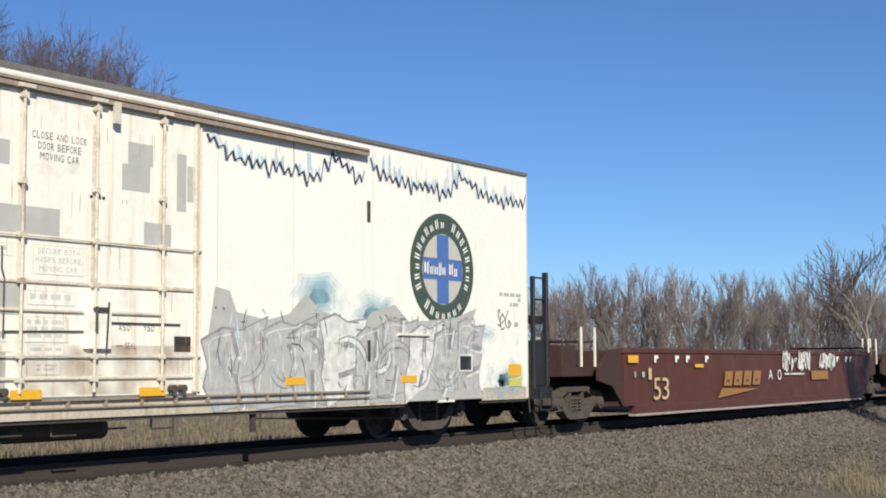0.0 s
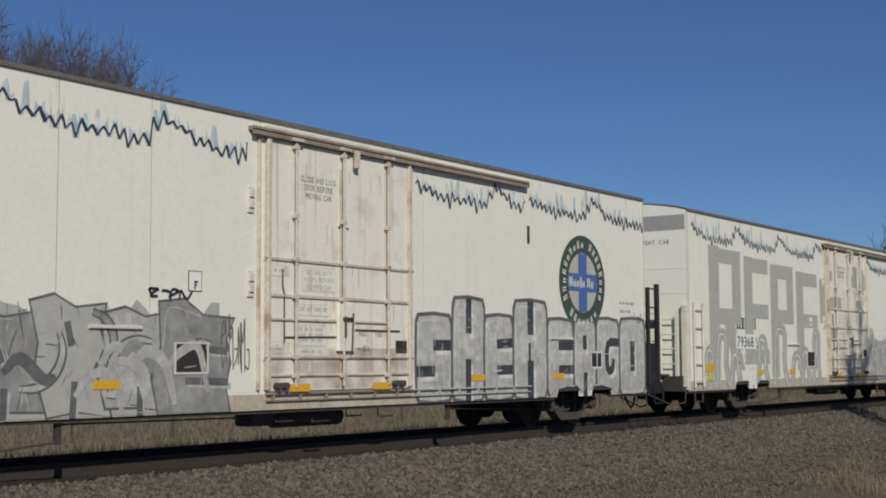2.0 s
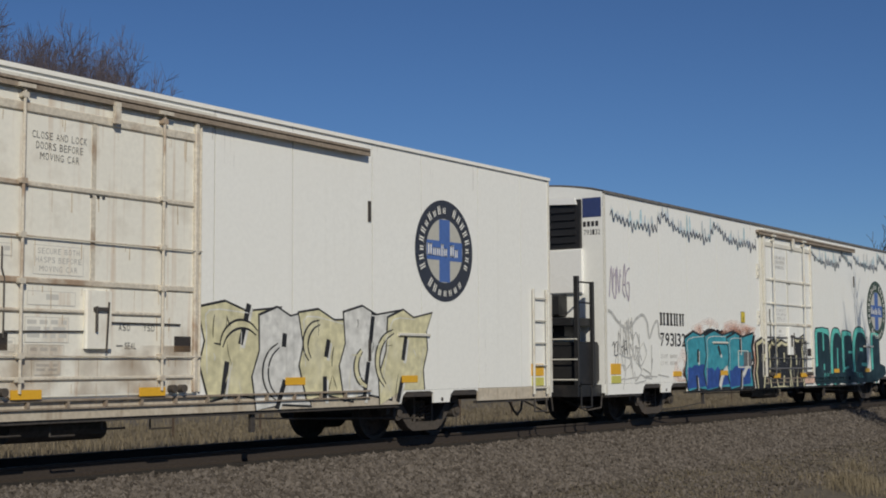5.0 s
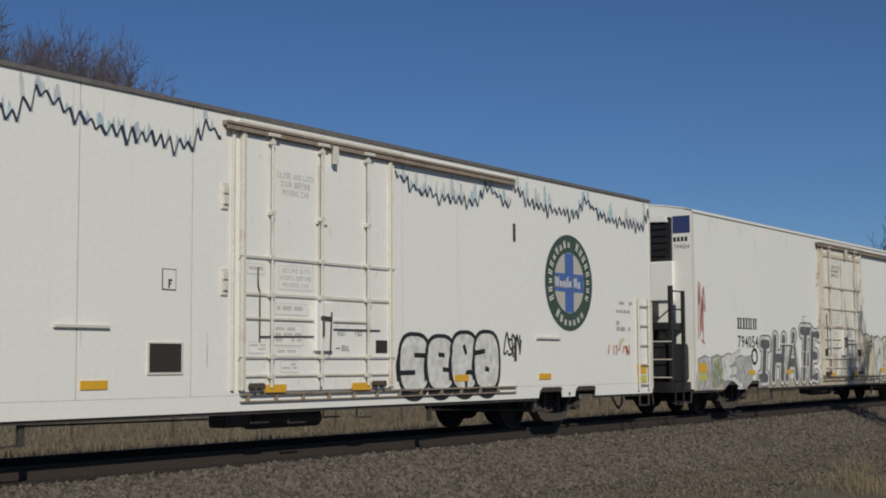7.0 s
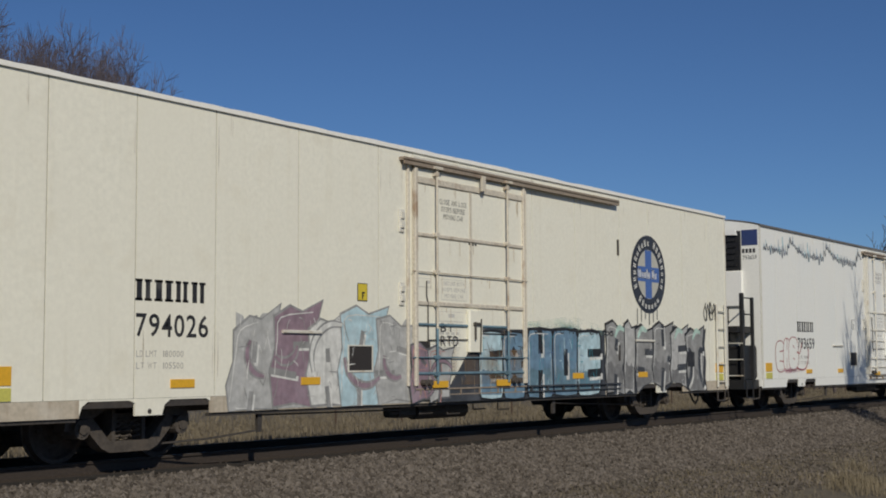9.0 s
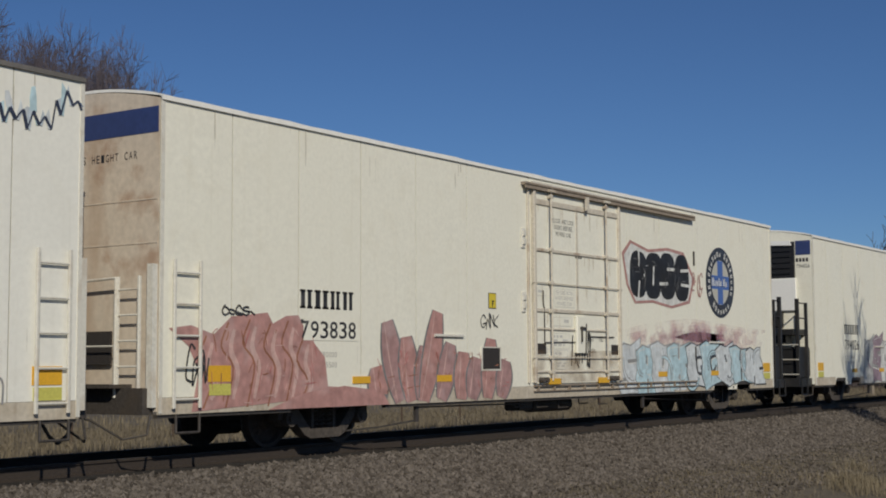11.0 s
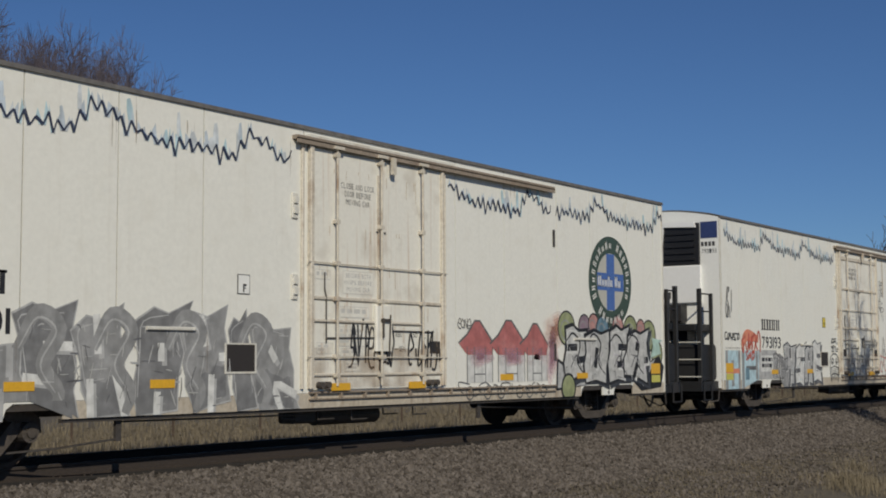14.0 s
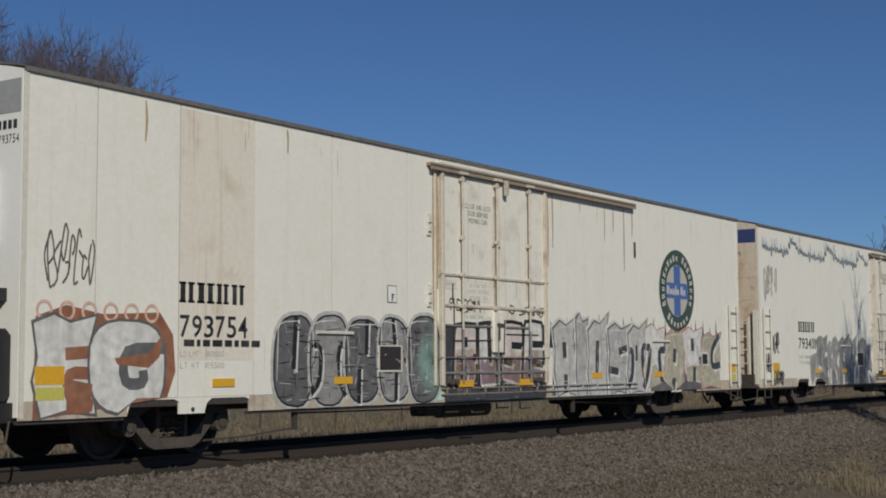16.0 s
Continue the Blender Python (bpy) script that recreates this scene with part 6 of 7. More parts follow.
def car_mask():
    car = reefer("white refrigerator car with robot-like blue and silver graffiti", True, WHITE, ROOF, "793193", (18.84, 2.93, 0.98, GREEN), CLEAN, NAVY, rusty=True, ribbed=True)
    rnd = random.Random(18)
    q = Paint(0.005, 0.0003)
    peaks(q, rnd, 0.2, 8.57, 4.75)
    peaks(q, rnd, 16.7, LONG - 0.05, 4.75)
    q.build("mountain_stripe", car, "painted stripe of jagged blue and black mountain peaks")
    p = Paint(0.006, 0.0007)
    p.rect(0.2, 0.62, 1.15, 1.6, C_SKY)
    p.rect(1.25, 0.62, 2.4, 1.6, C_SKY)
    p.rect(2.4, 0.66, 3.7, 1.62, C_LGREY)
    for x in (0.22, 1.02, 1.28, 2.2):
        p.rect(x, 0.62, x + 0.14, 1.6, C_GREY)
    p.rect(0.58, 0.7, 0.74, 1.35, C_GREY)
    p.rect(1.55, 1.1, 2.2, 1.2, C_DGREY)
    p.rect(1.5, 0.85, 1.75, 1.15, C_STEEL)
    p.rect(0.25, 1.02, 1.1, 1.14, C_ORANGE)
    p.rect(2.55, 1.05, 3.45, 1.48, C_WHITE)
    p.bars(2.62, 1.1, 3.4, 1.42, 2, INK, rnd, 0.9)
    for i in range(8):
        p.disc(0.28 + i * 0.12, 1.66, 0.022, C_DGREY, 8)
    wild(p, rnd, 3.5, 4.4, 0.64, 1.5, [C_GREY], C_DGREY, None, C_WHITE, 2, 8)
    p.ribbon([(1.3, 1.7), (1.5, 1.95), (1.8, 2.0), (2.4, 1.9)], 0.3, C_ORANGE, taper=True)
    tag(p, rnd, 1.25, 1.55, 2.5, 2.1, C_RED, 7, 0.055)
    tag(p, rnd, 1.5, 1.35, 2.1, 1.6, C_RED, 5, 0.04)
    tag(p, rnd, 0.2, 1.85, 1.1, 2.05, INK, 8, 0.03)
    tag(p, rnd, 0.25, 2.4, 0.65, 3.2, INK, 4, 0.025)
    p.build("graffiti", car, "pale blue robot-like graffiti with red tags")
    p = Paint(0.006, 0.0008)
    piece(p, rnd, "MSRE", 4.25, 7.2, 0.68, 1.76, [C_LGREY, C_WHITE], C_SLATE, C_DGREY, C_WHITE, None, 0.12, -0.02, 0.035, C_DGREY, 0.1, SHARP, 0.18)
    scratch(p, rnd, 4.3, 7.0, 0.7, 1.6, [C_LGREY, C_DGREY, C_SKY], 50)
    for k, z in enumerate((1.82, 1.58)):
        tag(p, rnd, 8.02, z, 8.72, z + 0.2, INK, 4, 0.028)
    p.ribbon([(8.1, 0.70), (8.02, 1.1), (8.05, 1.42), (8.4, 1.55), (8.75, 1.42), (8.78, 1.1), (8.7, 0.70)], 0.03, INK, 4)
    for x in (8.22, 8.58):
        p.disc(x, 1.32, 0.10, INK, 16, 0.075)
        p.disc(x, 1.30, 0.035, INK, 10)
    for z in (1.12, 0.9):
        p.ribbon([(8.08, z), (8.4, z + 0.06), (8.74, z)], 0.025, INK, 4)
    for k in range(6):
        p.ribbon([(8.14 + k * 0.11, 0.76), (8.13 + k * 0.11, 1.13)], 0.022, INK, 2)
    p.build("graffiti", car, "silver letter graffiti with dark edges")
    p = Paint(0.042, 0.0006)
    for k, (x, w, top) in enumerate(((9.35, 0.42, 1.85), (9.95, 0.5, 1.8), (10.5, 0.45, 1.82), (11.05, 0.5, 1.75), (11.6, 0.5, 1.7), (9.7, 0.6, 1.25), (10.7, 0.6, 1.2))):
        p.ribbon([(x - 0.12, 0.95), (x - 0.02, top - 0.35), (x + 0.1 * w, top - 0.1), (x + 0.5 * w, top), (x + 0.9 * w, top - 0.12), (x + w, top - 0.5), (x + w + 0.05, 1.05 if k % 2 else 1.3)], 0.024, INK, 4)
    tag(p, rnd, 11.9, 1.65, 12.5, 2.0, INK, 5, 0.025)
    p.build("tag", car)
    p = Paint(0.006, 0.0006)
    for x, w, top in ((13.1, 0.5, 2.1), (13.75, 0.55, 2.05), (14.3, 0.5, 2.1), (14.85, 0.55, 2.05)):
        p.ribbon([(x - 0.15, 1.2), (x + 0.1, 1.7), (x + 0.4 * w, top), (x + 0.7 * w, 1.7), (x + w, 1.35)], 0.03, INK_OLD, 3)
        p.ribbon([(x + 0.15, 1.25), (x + 0.4 * w, 1.72), (x + 0.6 * w, 1.5)], 0.03, INK_OLD, 3)
    for k in range(11):
        x, z, r = 13.05 + 0.23 * k, 1.12 + rnd.uniform(-0.12, 0.12), rnd.uniform(0.16, 0.26)
        m = C_RED if k > 4 else (C_RED, INK_OLD)[k % 2]
        p.ribbon([(x + r * 0.9 * math.cos(a), z + r * math.sin(a)) for a in [0.75 * i + k for i in range(8)]], 0.03, m, 4)
    p.ribbon([(12.9, 1.5), (13.6, 1.42), (14.4, 1.5), (15.0, 1.4)], 0.03, C_RED, 4)
    p.ribbon([(12.95, 0.86), (13.8, 0.8), (15.3, 0.82)], 0.04, C_RED, 4)
    for k in range(5):
        tag(p, rnd, 12.85 + 0.04 * k, 2.6 + 0.27 * k, 13.35, 2.85 + 0.27 * k, INK, 2, 0.022)
    haze(p, 18.0, 1.2, 1.0, 0.6, M_GREY, 3)
    haze(p, 20.6, 1.2, 0.9, 0.6, M_PEACH, 5)
    piece(p, rnd, "NMWA", 16.9, 19.8, 0.8, 1.85, WHITE, C_GREY, C_GREY, None, None, 0.15, -0.08, 0.018, None, 0.0, SHARP, 0.06)
    p.disc(20.7, 1.15, 0.5, C_GREY, 24, 0.475)
    p.disc(20.55, 1.6, 0.10, INK, 14)
    tag(p, rnd, 20.1, 1.85, 20.8, 2.1, INK_OLD, 4, 0.025)
    tag(p, rnd, 20.2, 0.75, 21.3, 1.2, C_GREY, 6, 0.03)
    scratch(p, rnd, 17.0, 19.6, 0.8, 1.7, [C_GREY, C_PEACH_DULL, C_CREAM_DULL], 60, 0.2)
    p.build("graffiti", car, "red and grey scrawled graffiti")
    p = Paint(0.0055, 0.0004)
    for x, z, w in ((13.4, 3.4, 0.07), (15.1, 3.9, 0.05), (15.45, 4.0, 0.04), (15.9, 3.6, 0.09), (14.7, 4.1, 0.04)):
        p.ribbon([(x, 4.66), (x + 0.01, (4.66 + z) / 2), (x, z)], w, RUST_RUN, taper=True)
    p.build("rust_run", car, "brown rust runs")
    return car


def car_silver():
    car = reefer("white refrigerator car with silver and red graffiti", False, WHITE, ROOF, "793401", (19.9, 3.02, 0.98, GREEN), END_DIRT, NAVY, placard=CLEAN, rusty=True)
    rnd = random.Random(19)
    ridge(car, 9, 9.90, 17.36)
    p = Paint(0.006, 0.0008)
    piece(p, rnd, "N", 3.86, 4.6, 0.66, 1.5, C_GREY, C_LGREY, C_LGREY, C_LGREY, None, 0.08, 0.0, 0.02)
    piece(p, rnd, "SYAKIP", 4.4, 9.55, 0.66, 1.92, [C_DGREY_MID, C_GREY], C_LGREY, C_WHITE, C_LGREY, C_DGREY_MID, 0.14, -0.06, 0.02, None, -0.05, SHARP, 0.15)
    for x in (4.7, 5.9, 7.2, 8.6):
        p.ribbon([(x - 0.3, 1.5), (x, 1.95), (x + 0.35, 1.75), (x + 0.1, 1.3), (x + 0.35, 0.95), (x + 0.25, 0.66)], 0.24, C_GREY, 5, taper=True)
        p.ribbon([(x - 0.28, 1.5), (x, 1.88), (x + 0.3, 1.72), (x + 0.06, 1.3), (x + 0.3, 0.95)], 0.03, C_LGREY, 5, taper=True)
    scratch(p, rnd, 4.5, 9.4, 0.68, 1.8, [C_LGREY, C_DGREY, GREY_PATCH], 90)
    tag(p, rnd, 1.0, 0.66, 1.7, 1.05, INK, 8, 0.035)
    tag(p, rnd, 0.95, 1.5, 1.35, 2.1, INK, 4, 0.035)
    tag(p, rnd, 0.4, 1.0, 0.8, 1.6, INK, 6, 0.03)
    tag(p, rnd, 0.4, 3.0, 1.3, 3.9, FAINT, 9, 0.03)
    p.build("graffiti", car, "silver grey bubble graffiti")
    p = Paint(0.006, 0.0008)
    for x, w, top in ((14.3, 0.85, 2.07), (15.35, 0.95, 2.1), (16.4, 0.75, 2.06)):        # three small painted houses on a chassis
        p.poly([(x, 0.95), (x + w, 0.95), (x + w, 1.62), (x, 1.62)], C_WHITE)
        p.poly([(x - 0.28, 1.66), (x, 1.82), (x + w * 0.3, top), (x + w * 0.5, top), (x + w + 0.05, 1.66), (x + w, 1.45), (x, 1.45)], C_ROSE)
        haze(p, x + w / 2, 1.42, w * 0.5, 0.2, M_PINK, int(x))
        p.ribbon([(x - 0.28, 1.66), (x, 1.82), (x + w * 0.3, top), (x + w * 0.5, top), (x + w + 0.05, 1.66)], 0.04, INK_OLD, 1)
        for q in (0.0, 0.28, 0.72, 1.0):
            p.ribbon([(x + q * w, 0.95), (x + q * w, 1.6)], 0.022, INK_OLD, 1)
        p.ribbon([(x + 0.28 * w, 1.1), (x + 0.72 * w, 1.1)], 0.022, INK_OLD, 1)
        for q in (0.1, 0.8):
            p.disc(x + q * w, 0.76, 0.13, INK_OLD, 16, 0.10)
    tag(p, rnd, 14.0, 1.9, 14.4, 2.1, INK_OLD, 4, 0.018)
    tag(p, rnd, 14.0, 0.7, 17.2, 0.95, INK_OLD, 9, 0.022)
    haze(p, 17.55, 1.95, 0.65, 0.35, M_PEACH, 1)
    haze(p, 17.35, 1.45, 0.25, 0.55, M_PINK, 2)
    for x, z, r, m in ((17.95, 2.0, 0.36, C_OLIVE), (18.7, 2.05, 0.26, C_PURPLE), (19.1, 2.1, 0.24, C_PINK), (19.5, 2.0, 0.3, C_STEEL), (20.2, 2.05, 0.28, C_PINK), (20.8, 2.0, 0.34, C_OLIVE), (21.7, 1.9, 0.36, C_OLIVE), (21.3, 2.05, 0.22, C_PINK), (22.1, 1.5, 0.3, C_OLIVE)):
        p.disc(x, z, r, C_BLACK, 20)
        p.disc(x, z, r - 0.035, m, 20)
        p.disc(x - 0.05, z - 0.04, r * 0.6, C_GREY, 16, r * 0.5)
    p.poly([(17.5, 0.75), (17.55, 1.4), (18.1, 1.2), (18.6, 1.3), (20.5, 1.3), (21.2, 1.2), (22.2, 1.45), (22.45, 1.2), (22.3, 0.75), (21.3, 0.68), (20.8, 0.95), (19.8, 0.98), (18.9, 0.7)], C_BLACK)
    p.poly([(17.56, 0.80), (17.6, 1.32), (18.1, 1.12), (18.6, 1.2), (20.5, 1.2), (21.2, 1.12), (22.0, 1.38), (21.4, 0.78), (20.8, 1.02), (19.8, 1.04), (18.9, 0.76)], C_LGREY)
    piece(p, rnd, "ZOER", 17.9, 21.5, 0.98, 1.92, C_PALE_GREY, C_BLACK, C_BLACK, C_WHITE, None, 0.13, 0.0, 0.065, C_SLATE, 0.12, SHARP, 0.22)
    for x in (18.2, 19.1, 20.1, 20.9):
        p.ribbon([(x - 0.25, 1.75), (x, 1.9), (x + 0.3, 1.7), (x + 0.2, 1.3), (x + 0.5, 1.05)], 0.05, C_BLACK, 5, taper=True)
        p.ribbon([(x - 0.1, 1.2), (x + 0.15, 1.45), (x + 0.35, 1.2)], 0.04, C_DGREY, 5, taper=True)
    scratch(p, rnd, 17.8, 21.6, 0.8, 1.75, [C_DGREY, C_WHITE, C_GREY, C_LILAC], 70, 0.3)
    p.disc(18.0, 0.8, 0.3, C_BLACK, 20)
    p.disc(18.0, 0.8, 0.25, C_OLIVE, 20)
    p.poly([(21.75, 1.4), (22.3, 1.5), (22.2, 1.75), (22.4, 1.8), (21.85, 1.85), (21.9, 1.65)], C_MINT)
    p.build("graffiti", car, "silver letter graffiti with red and olive clouds")
    p = Paint(0.042, 0.0006)
    tag(p, rnd, 10.8, 1.2, 12.0, 2.0, INK, 9, 0.04)
    tag(p, rnd, 12.4, 1.2, 13.4, 1.9, INK, 7, 0.04)
    p.build("tag", car)
    return car


def car_fg():
    car = reefer("white refrigerator car with rust stains and white and black graffiti", True, WHITE, ROOF, "793754", (18.8, 2.97, 0.96, GREEN), CLEAN, BAND_GREY, placard=CLEAN, rusty=True, sill=C_LGREY, low=C_DGREY_MID)
    rnd = random.Random(20)
    p = Paint(0.006, 0.0008)
    p.poly([(0.2, 0.62), (0.22, 1.9), (0.7, 2.05), (1.3, 1.95), (2.3, 2.0), (2.55, 1.7), (2.6, 1.2), (2.45, 0.62)], C_BROWN)
    for i in range(6):
        p.disc(0.35 + i * 0.36, 1.98, 0.13, C_PEACH, 16, 0.09)
    p.poly([(1.0, 1.2), (1.3, 1.6), (1.9, 1.75), (2.1, 1.4), (1.8, 0.9), (1.1, 0.75)], C_DGREY)
    piece(p, rnd, "F", 0.22, 1.12, 0.68, 1.84, C_WHITE, C_DGREY, C_BROWN, None, None, 0.03, 0.0, 0.035, None, 0.0, SHARP, 0.2)
    piece(p, rnd, "G", 1.12, 2.36, 0.68, 1.88, C_WHITE, C_DGREY, C_DGREY, None, None, 0.03, 0.0, 0.035, None, 0.0, ROUND, 0.19)
    p.poly([(0.72, 0.68), (1.1, 0.68), (1.14, 1.05), (0.72, 1.12)], C_BROWN)
    p.poly([(1.5, 1.38), (2.1, 1.45), (2.35, 1.7), (2.3, 1.4), (2.1, 1.25), (1.55, 1.3)], C_BROWN)
    tag(p, rnd, 0.3, 2.3, 1.1, 3.0, C_DGREY, 10, 0.025)
    p.bars(2.75, 1.5, 4.3, 1.64, 1, INK, rnd, 0.95)
    p.build("graffiti", car, "large white letters on a brown cloud")
    p = Paint(0.006, 0.0006)
    piece(p, rnd, "UTNKO", 4.62, 8.95, 0.70, 2.02, [C_DGREY, C_GREY], C_BLACK, C_BLACK, C_WHITE, None, 0.06, -0.02, 0.03, None, 0.0, ROUND, 0.12, rim=C_PALE_GREY)
    scratch(p, rnd, 4.7, 8.8, 0.74, 1.9, [C_LGREY, C_BLACK, C_GREY, C_BLACK], 240, 0.7)
    haze(p, 8.65, 1.38, 0.35, 0.72, M_MINT, 4)
    p.build("graffiti", car, "charcoal and silver bubble graffiti")
    p = Paint(0.042, 0.0006)
    haze(p, 10.85, 1.36, 1.79, 0.74, M_MINT, 0)
    p.rect(9.1, 0.64, 12.6, 1.95, C_SLATE)
    piece(p, rnd, "RUSE", 9.35, 12.5, 0.92, 2.0, [C_BLUSH, C_WHITE], C_BLACK, C_BLACK, C_WHITE, C_PURPLE, 0.06, -0.06, 0.06, C_SLATE, 0.0, BLOCK, 0.2)
    scratch(p, rnd, 9.2, 12.4, 0.66, 1.4, [C_LGREY, C_PURPLE, C_BLACK, C_STEEL], 90)
    tag(p, rnd, 9.2, 2.2, 10.2, 2.45, INK, 5, 0.022)
    tag(p, rnd, 11.2, 2.2, 12.5, 2.4, INK, 7, 0.02)
    p.build("graffiti", car, "white and purple letter graffiti on the door")
    p = Paint(0.006, 0.0006)
    p.rect(8.85, 0.66, 9.1, 1.9, C_MINT)
    for i in range(24):
        x = 12.9 + i * 0.35 + rnd.uniform(-0.1, 0.1)
        p.poly([(x - 0.05, 1.6), (x + rnd.uniform(-0.02, 0.06), 2.15 + 0.2 * rnd.random()), (x + 0.1, 1.6)], C_BLACK)
    p.poly([(12.9, 0.66), (12.95, 1.7), (15.0, 1.75), (17.2, 1.7), (19.5, 1.75), (21.0, 1.6), (21.2, 0.66)], C_DGREY)
    piece(p, rnd, "AIDST", 12.95, 17.1, 0.68, 2.12, [C_PALE_GREY, C_LGREY], C_DGREY, C_SLATE, C_WHITE, None, 0.11, -0.05, 0.035, None, 0.05, SHARP, 0.19, rim=C_WHITE)
    piece(p, rnd, "TARL", 17.0, 21.2, 0.68, 2.05, [C_WHITE, C_CREAM_DULL], C_ROSE, C_SLATE, C_WHITE, C_CREAM_DULL, 0.11, -0.02, 0.022, None, 0.05, SHARP, 0.17)
    scratch(p, rnd, 13.0, 21.0, 0.7, 1.8, [C_WHITE, C_LGREY, C_GREY], 110)
    p.rect(20.1, 1.22, 20.5, 1.55, C_WHITE)
    p.rect(20.15, 1.26, 20.45, 1.5, INK)
    p.build("graffiti", car, "pale green and silver graffiti with black flames")
    p = Paint(0.0055, 0.0004)
    p.ribbon([(2.0, 4.86), (2.02, 4.6), (2.0, 4.3)], 0.045, RUST_RUN, taper=True)
    p.ribbon([(4.9, 4.86), (4.92, 4.75), (4.92, 4.5)], 0.04, RUST_RUN, taper=True)
    for x, z, w in ((8.80, 2.2, 0.09), (8.92, 2.6, 0.06), (12.78, 3.2, 0.06), (12.98, 3.6, 0.035), (15.6, 4.1, 0.03), (15.2, 3.9, 0.025), (16.1, 3.3, 0.035), (14.1, 4.4, 0.02), (16.5, 4.1, 0.03)):
        p.ribbon([(x, 4.66), (x + 0.01, (4.66 + z) / 2), (x, z)], w, RUST_RUN, taper=True)
    p.build("rust_run", car, "brown rust runs")
    p = Paint(0.0015, 0.0004)
    p.rect(2.66, 1.35, 4.18, 4.86, STAIN)
    p.build("stained_panel", car, "panel stained by brown runs")
    return car


STAIN = surface("panel stained pale brown", (0.74, 0.70, 0.61), 0.55, grain=12, var=0.07, streak=(0.45, 0.33, 0.2), streak_amount=0.6, wear=(0.52, 0.42, 0.3), wear_amount=0.5, blot=0.5)

for make, left in ((car_repes, 2.2), (car_shem, -22.65), (car_hosei, -46.52), (car_ihate, -71.36), (car_sepa, -96.2),
                   (car_rask, -121.05), (car_rose, -146.87), (car_mask, -170.74), (car_silver, -196.56), (car_fg, -220.43)):
    cars.append((make(), left))


# ---- the well cars ahead of them ----
def well_car():
    CUTS.clear()
    car = thing("well_car", "oxide red empty container well car with white graffiti", "railway car", "well cars")
    n = 16.7
    for y0, y1 in ((0.0, 0.10), (2.95, 3.05)):
        sh = Shape().box((0.0, y0, 0.36), (n, y1, 1.50))
        part("side_wall", sh, RED_BROWN, car, "oxide red well side")
        box("top_chord", (-0.1, y0 - 0.03, 1.50), (n + 0.1, y1 + 0.03, 1.62), RED_BROWN, car, c=0.02)
        box("bottom_chord", (0.5, y0 - 0.02, 0.18), (n - 0.5, y1 + 0.02, 0.36), RED_BROWN, car, c=0.02)
        box("chord_lip", (0.5, y0 - 0.05, 0.13), (n - 0.5, y1 + 0.05, 0.18), CHORD, car, "pale dusty lower lip")
        for k in range(1, 12):
            box("side_post", (k * n / 12 - 0.03, y0 + 0.11 if y0 < 1 else y0 - 0.06, 0.36), (k * n / 12 + 0.03, y0 + 0.16 if y0 < 1 else y0 - 0.01, 1.5), RED_BROWN, car)
    box("well_floor", (0.5, 0.1, 0.2), (n - 0.5, 2.95, 0.26), RED_DARK, car)
    for e, d in ((0.0, -1), (n, 1)):
        X = lambda q: e + d * q
        lo, hi = sorted((X(-0.05), X(2.3)))
        box("end_platform", (lo, 0.25, 1.02), (hi, 2.8, 1.22), RED_DARK, car, "dirty dark red end platform")
        part("gusset", Shape().prism([(X(0), 0.36), (X(0), 1.62), (X(0.55), 1.58), (X(1.1), 1.2), (X(1.1), 0.92), (X(0.5), 0.8)], 1, 0.02, 0.09), RED_DARK, car)
        lo, hi = sorted((X(0.0), X(0.12)))
        box("bulkhead", (lo, 0.1, 0.4), (hi, 2.95, 1.55), RED_DARK, car)
        for q in (0.75, 1.35):
            part("guard_post", Shape().rod((X(q), 0.3, 1.2), (X(q), 0.3, 2.05), 0.03, 6), GREY_TRIM, car, "pale guard post")
        for q in (0.7, 1.5, 2.2):
            part("rail_bar", Shape().path([(X(q), 0.28, 1.2), (X(q), 0.28, 1.75), (X(q), 2.7, 1.75), (X(q), 2.7, 1.2)], 0.022, 5), RED_DARK, car)
        lo, hi = sorted((X(1.6), X(2.25)))
        box("brake_box", (lo, 0.3, 1.22), (hi, 0.9, 1.66), RED_DARK, car)
        part("end_sill", Shape().box(tuple(map(min, (X(0.2), 1.2, 0.75), (X(2.5), 1.9, 0.75))), (max(X(0.2), X(2.5)), 1.9, 1.02)), BLACK, car)
        truck(car, X(1.35))
        coupler(car, X(2.3), d, 0.35)
    p = Paint(0.055, 0.0008)
    p.word("53", 1.35, 0.46, 2.15, 0.96, GOLD_PALE, gap=0.2)
    p.rect(1.1, 0.92, 1.25, 1.18, GOLD_PALE)
    for k in range(4):        # gold emblem as slanting blocks over a swoosh
        a = 5.3 + k * 0.62
        p.poly([(a, 0.72), (a + 0.5, 0.72), (a + 0.62, 1.08), (a + 0.12, 1.08)], GOLD)
        p.poly([(a + 0.2, 0.80), (a + 0.34, 0.80), (a + 0.37, 0.88), (a + 0.23, 0.88)], RED_BROWN)
    p.poly([(4.9, 0.42), (7.6, 0.62), (5.2, 0.66)], GOLD)
    rr = random.Random(5)
    for x in (1.4, 2.5, 3.1, 4.2, 12.9, 13.8, 14.6, 15.0):
        p.rect(x, 1.3, x + 0.1, 1.46, LETTER_WHITE)
        p.rect(x + 0.1, 1.38, x + 0.2, 1.46, LETTER_WHITE)
    p.rect(0.1, 1.3, 0.6, 1.46, YELLOW)
    p.rect(3.6, 1.18, 4.1, 1.26, YELLOW)
    p.bars(0.4, 0.9, 0.9, 1.3, 2, FAINT, rr, 0.5)
    p.word("A", 8.3, 0.85, 8.6, 1.1, LETTER_WHITE)
    p.disc(9.1, 0.96, 0.14, LETTER_WHITE, 14, 0.10)
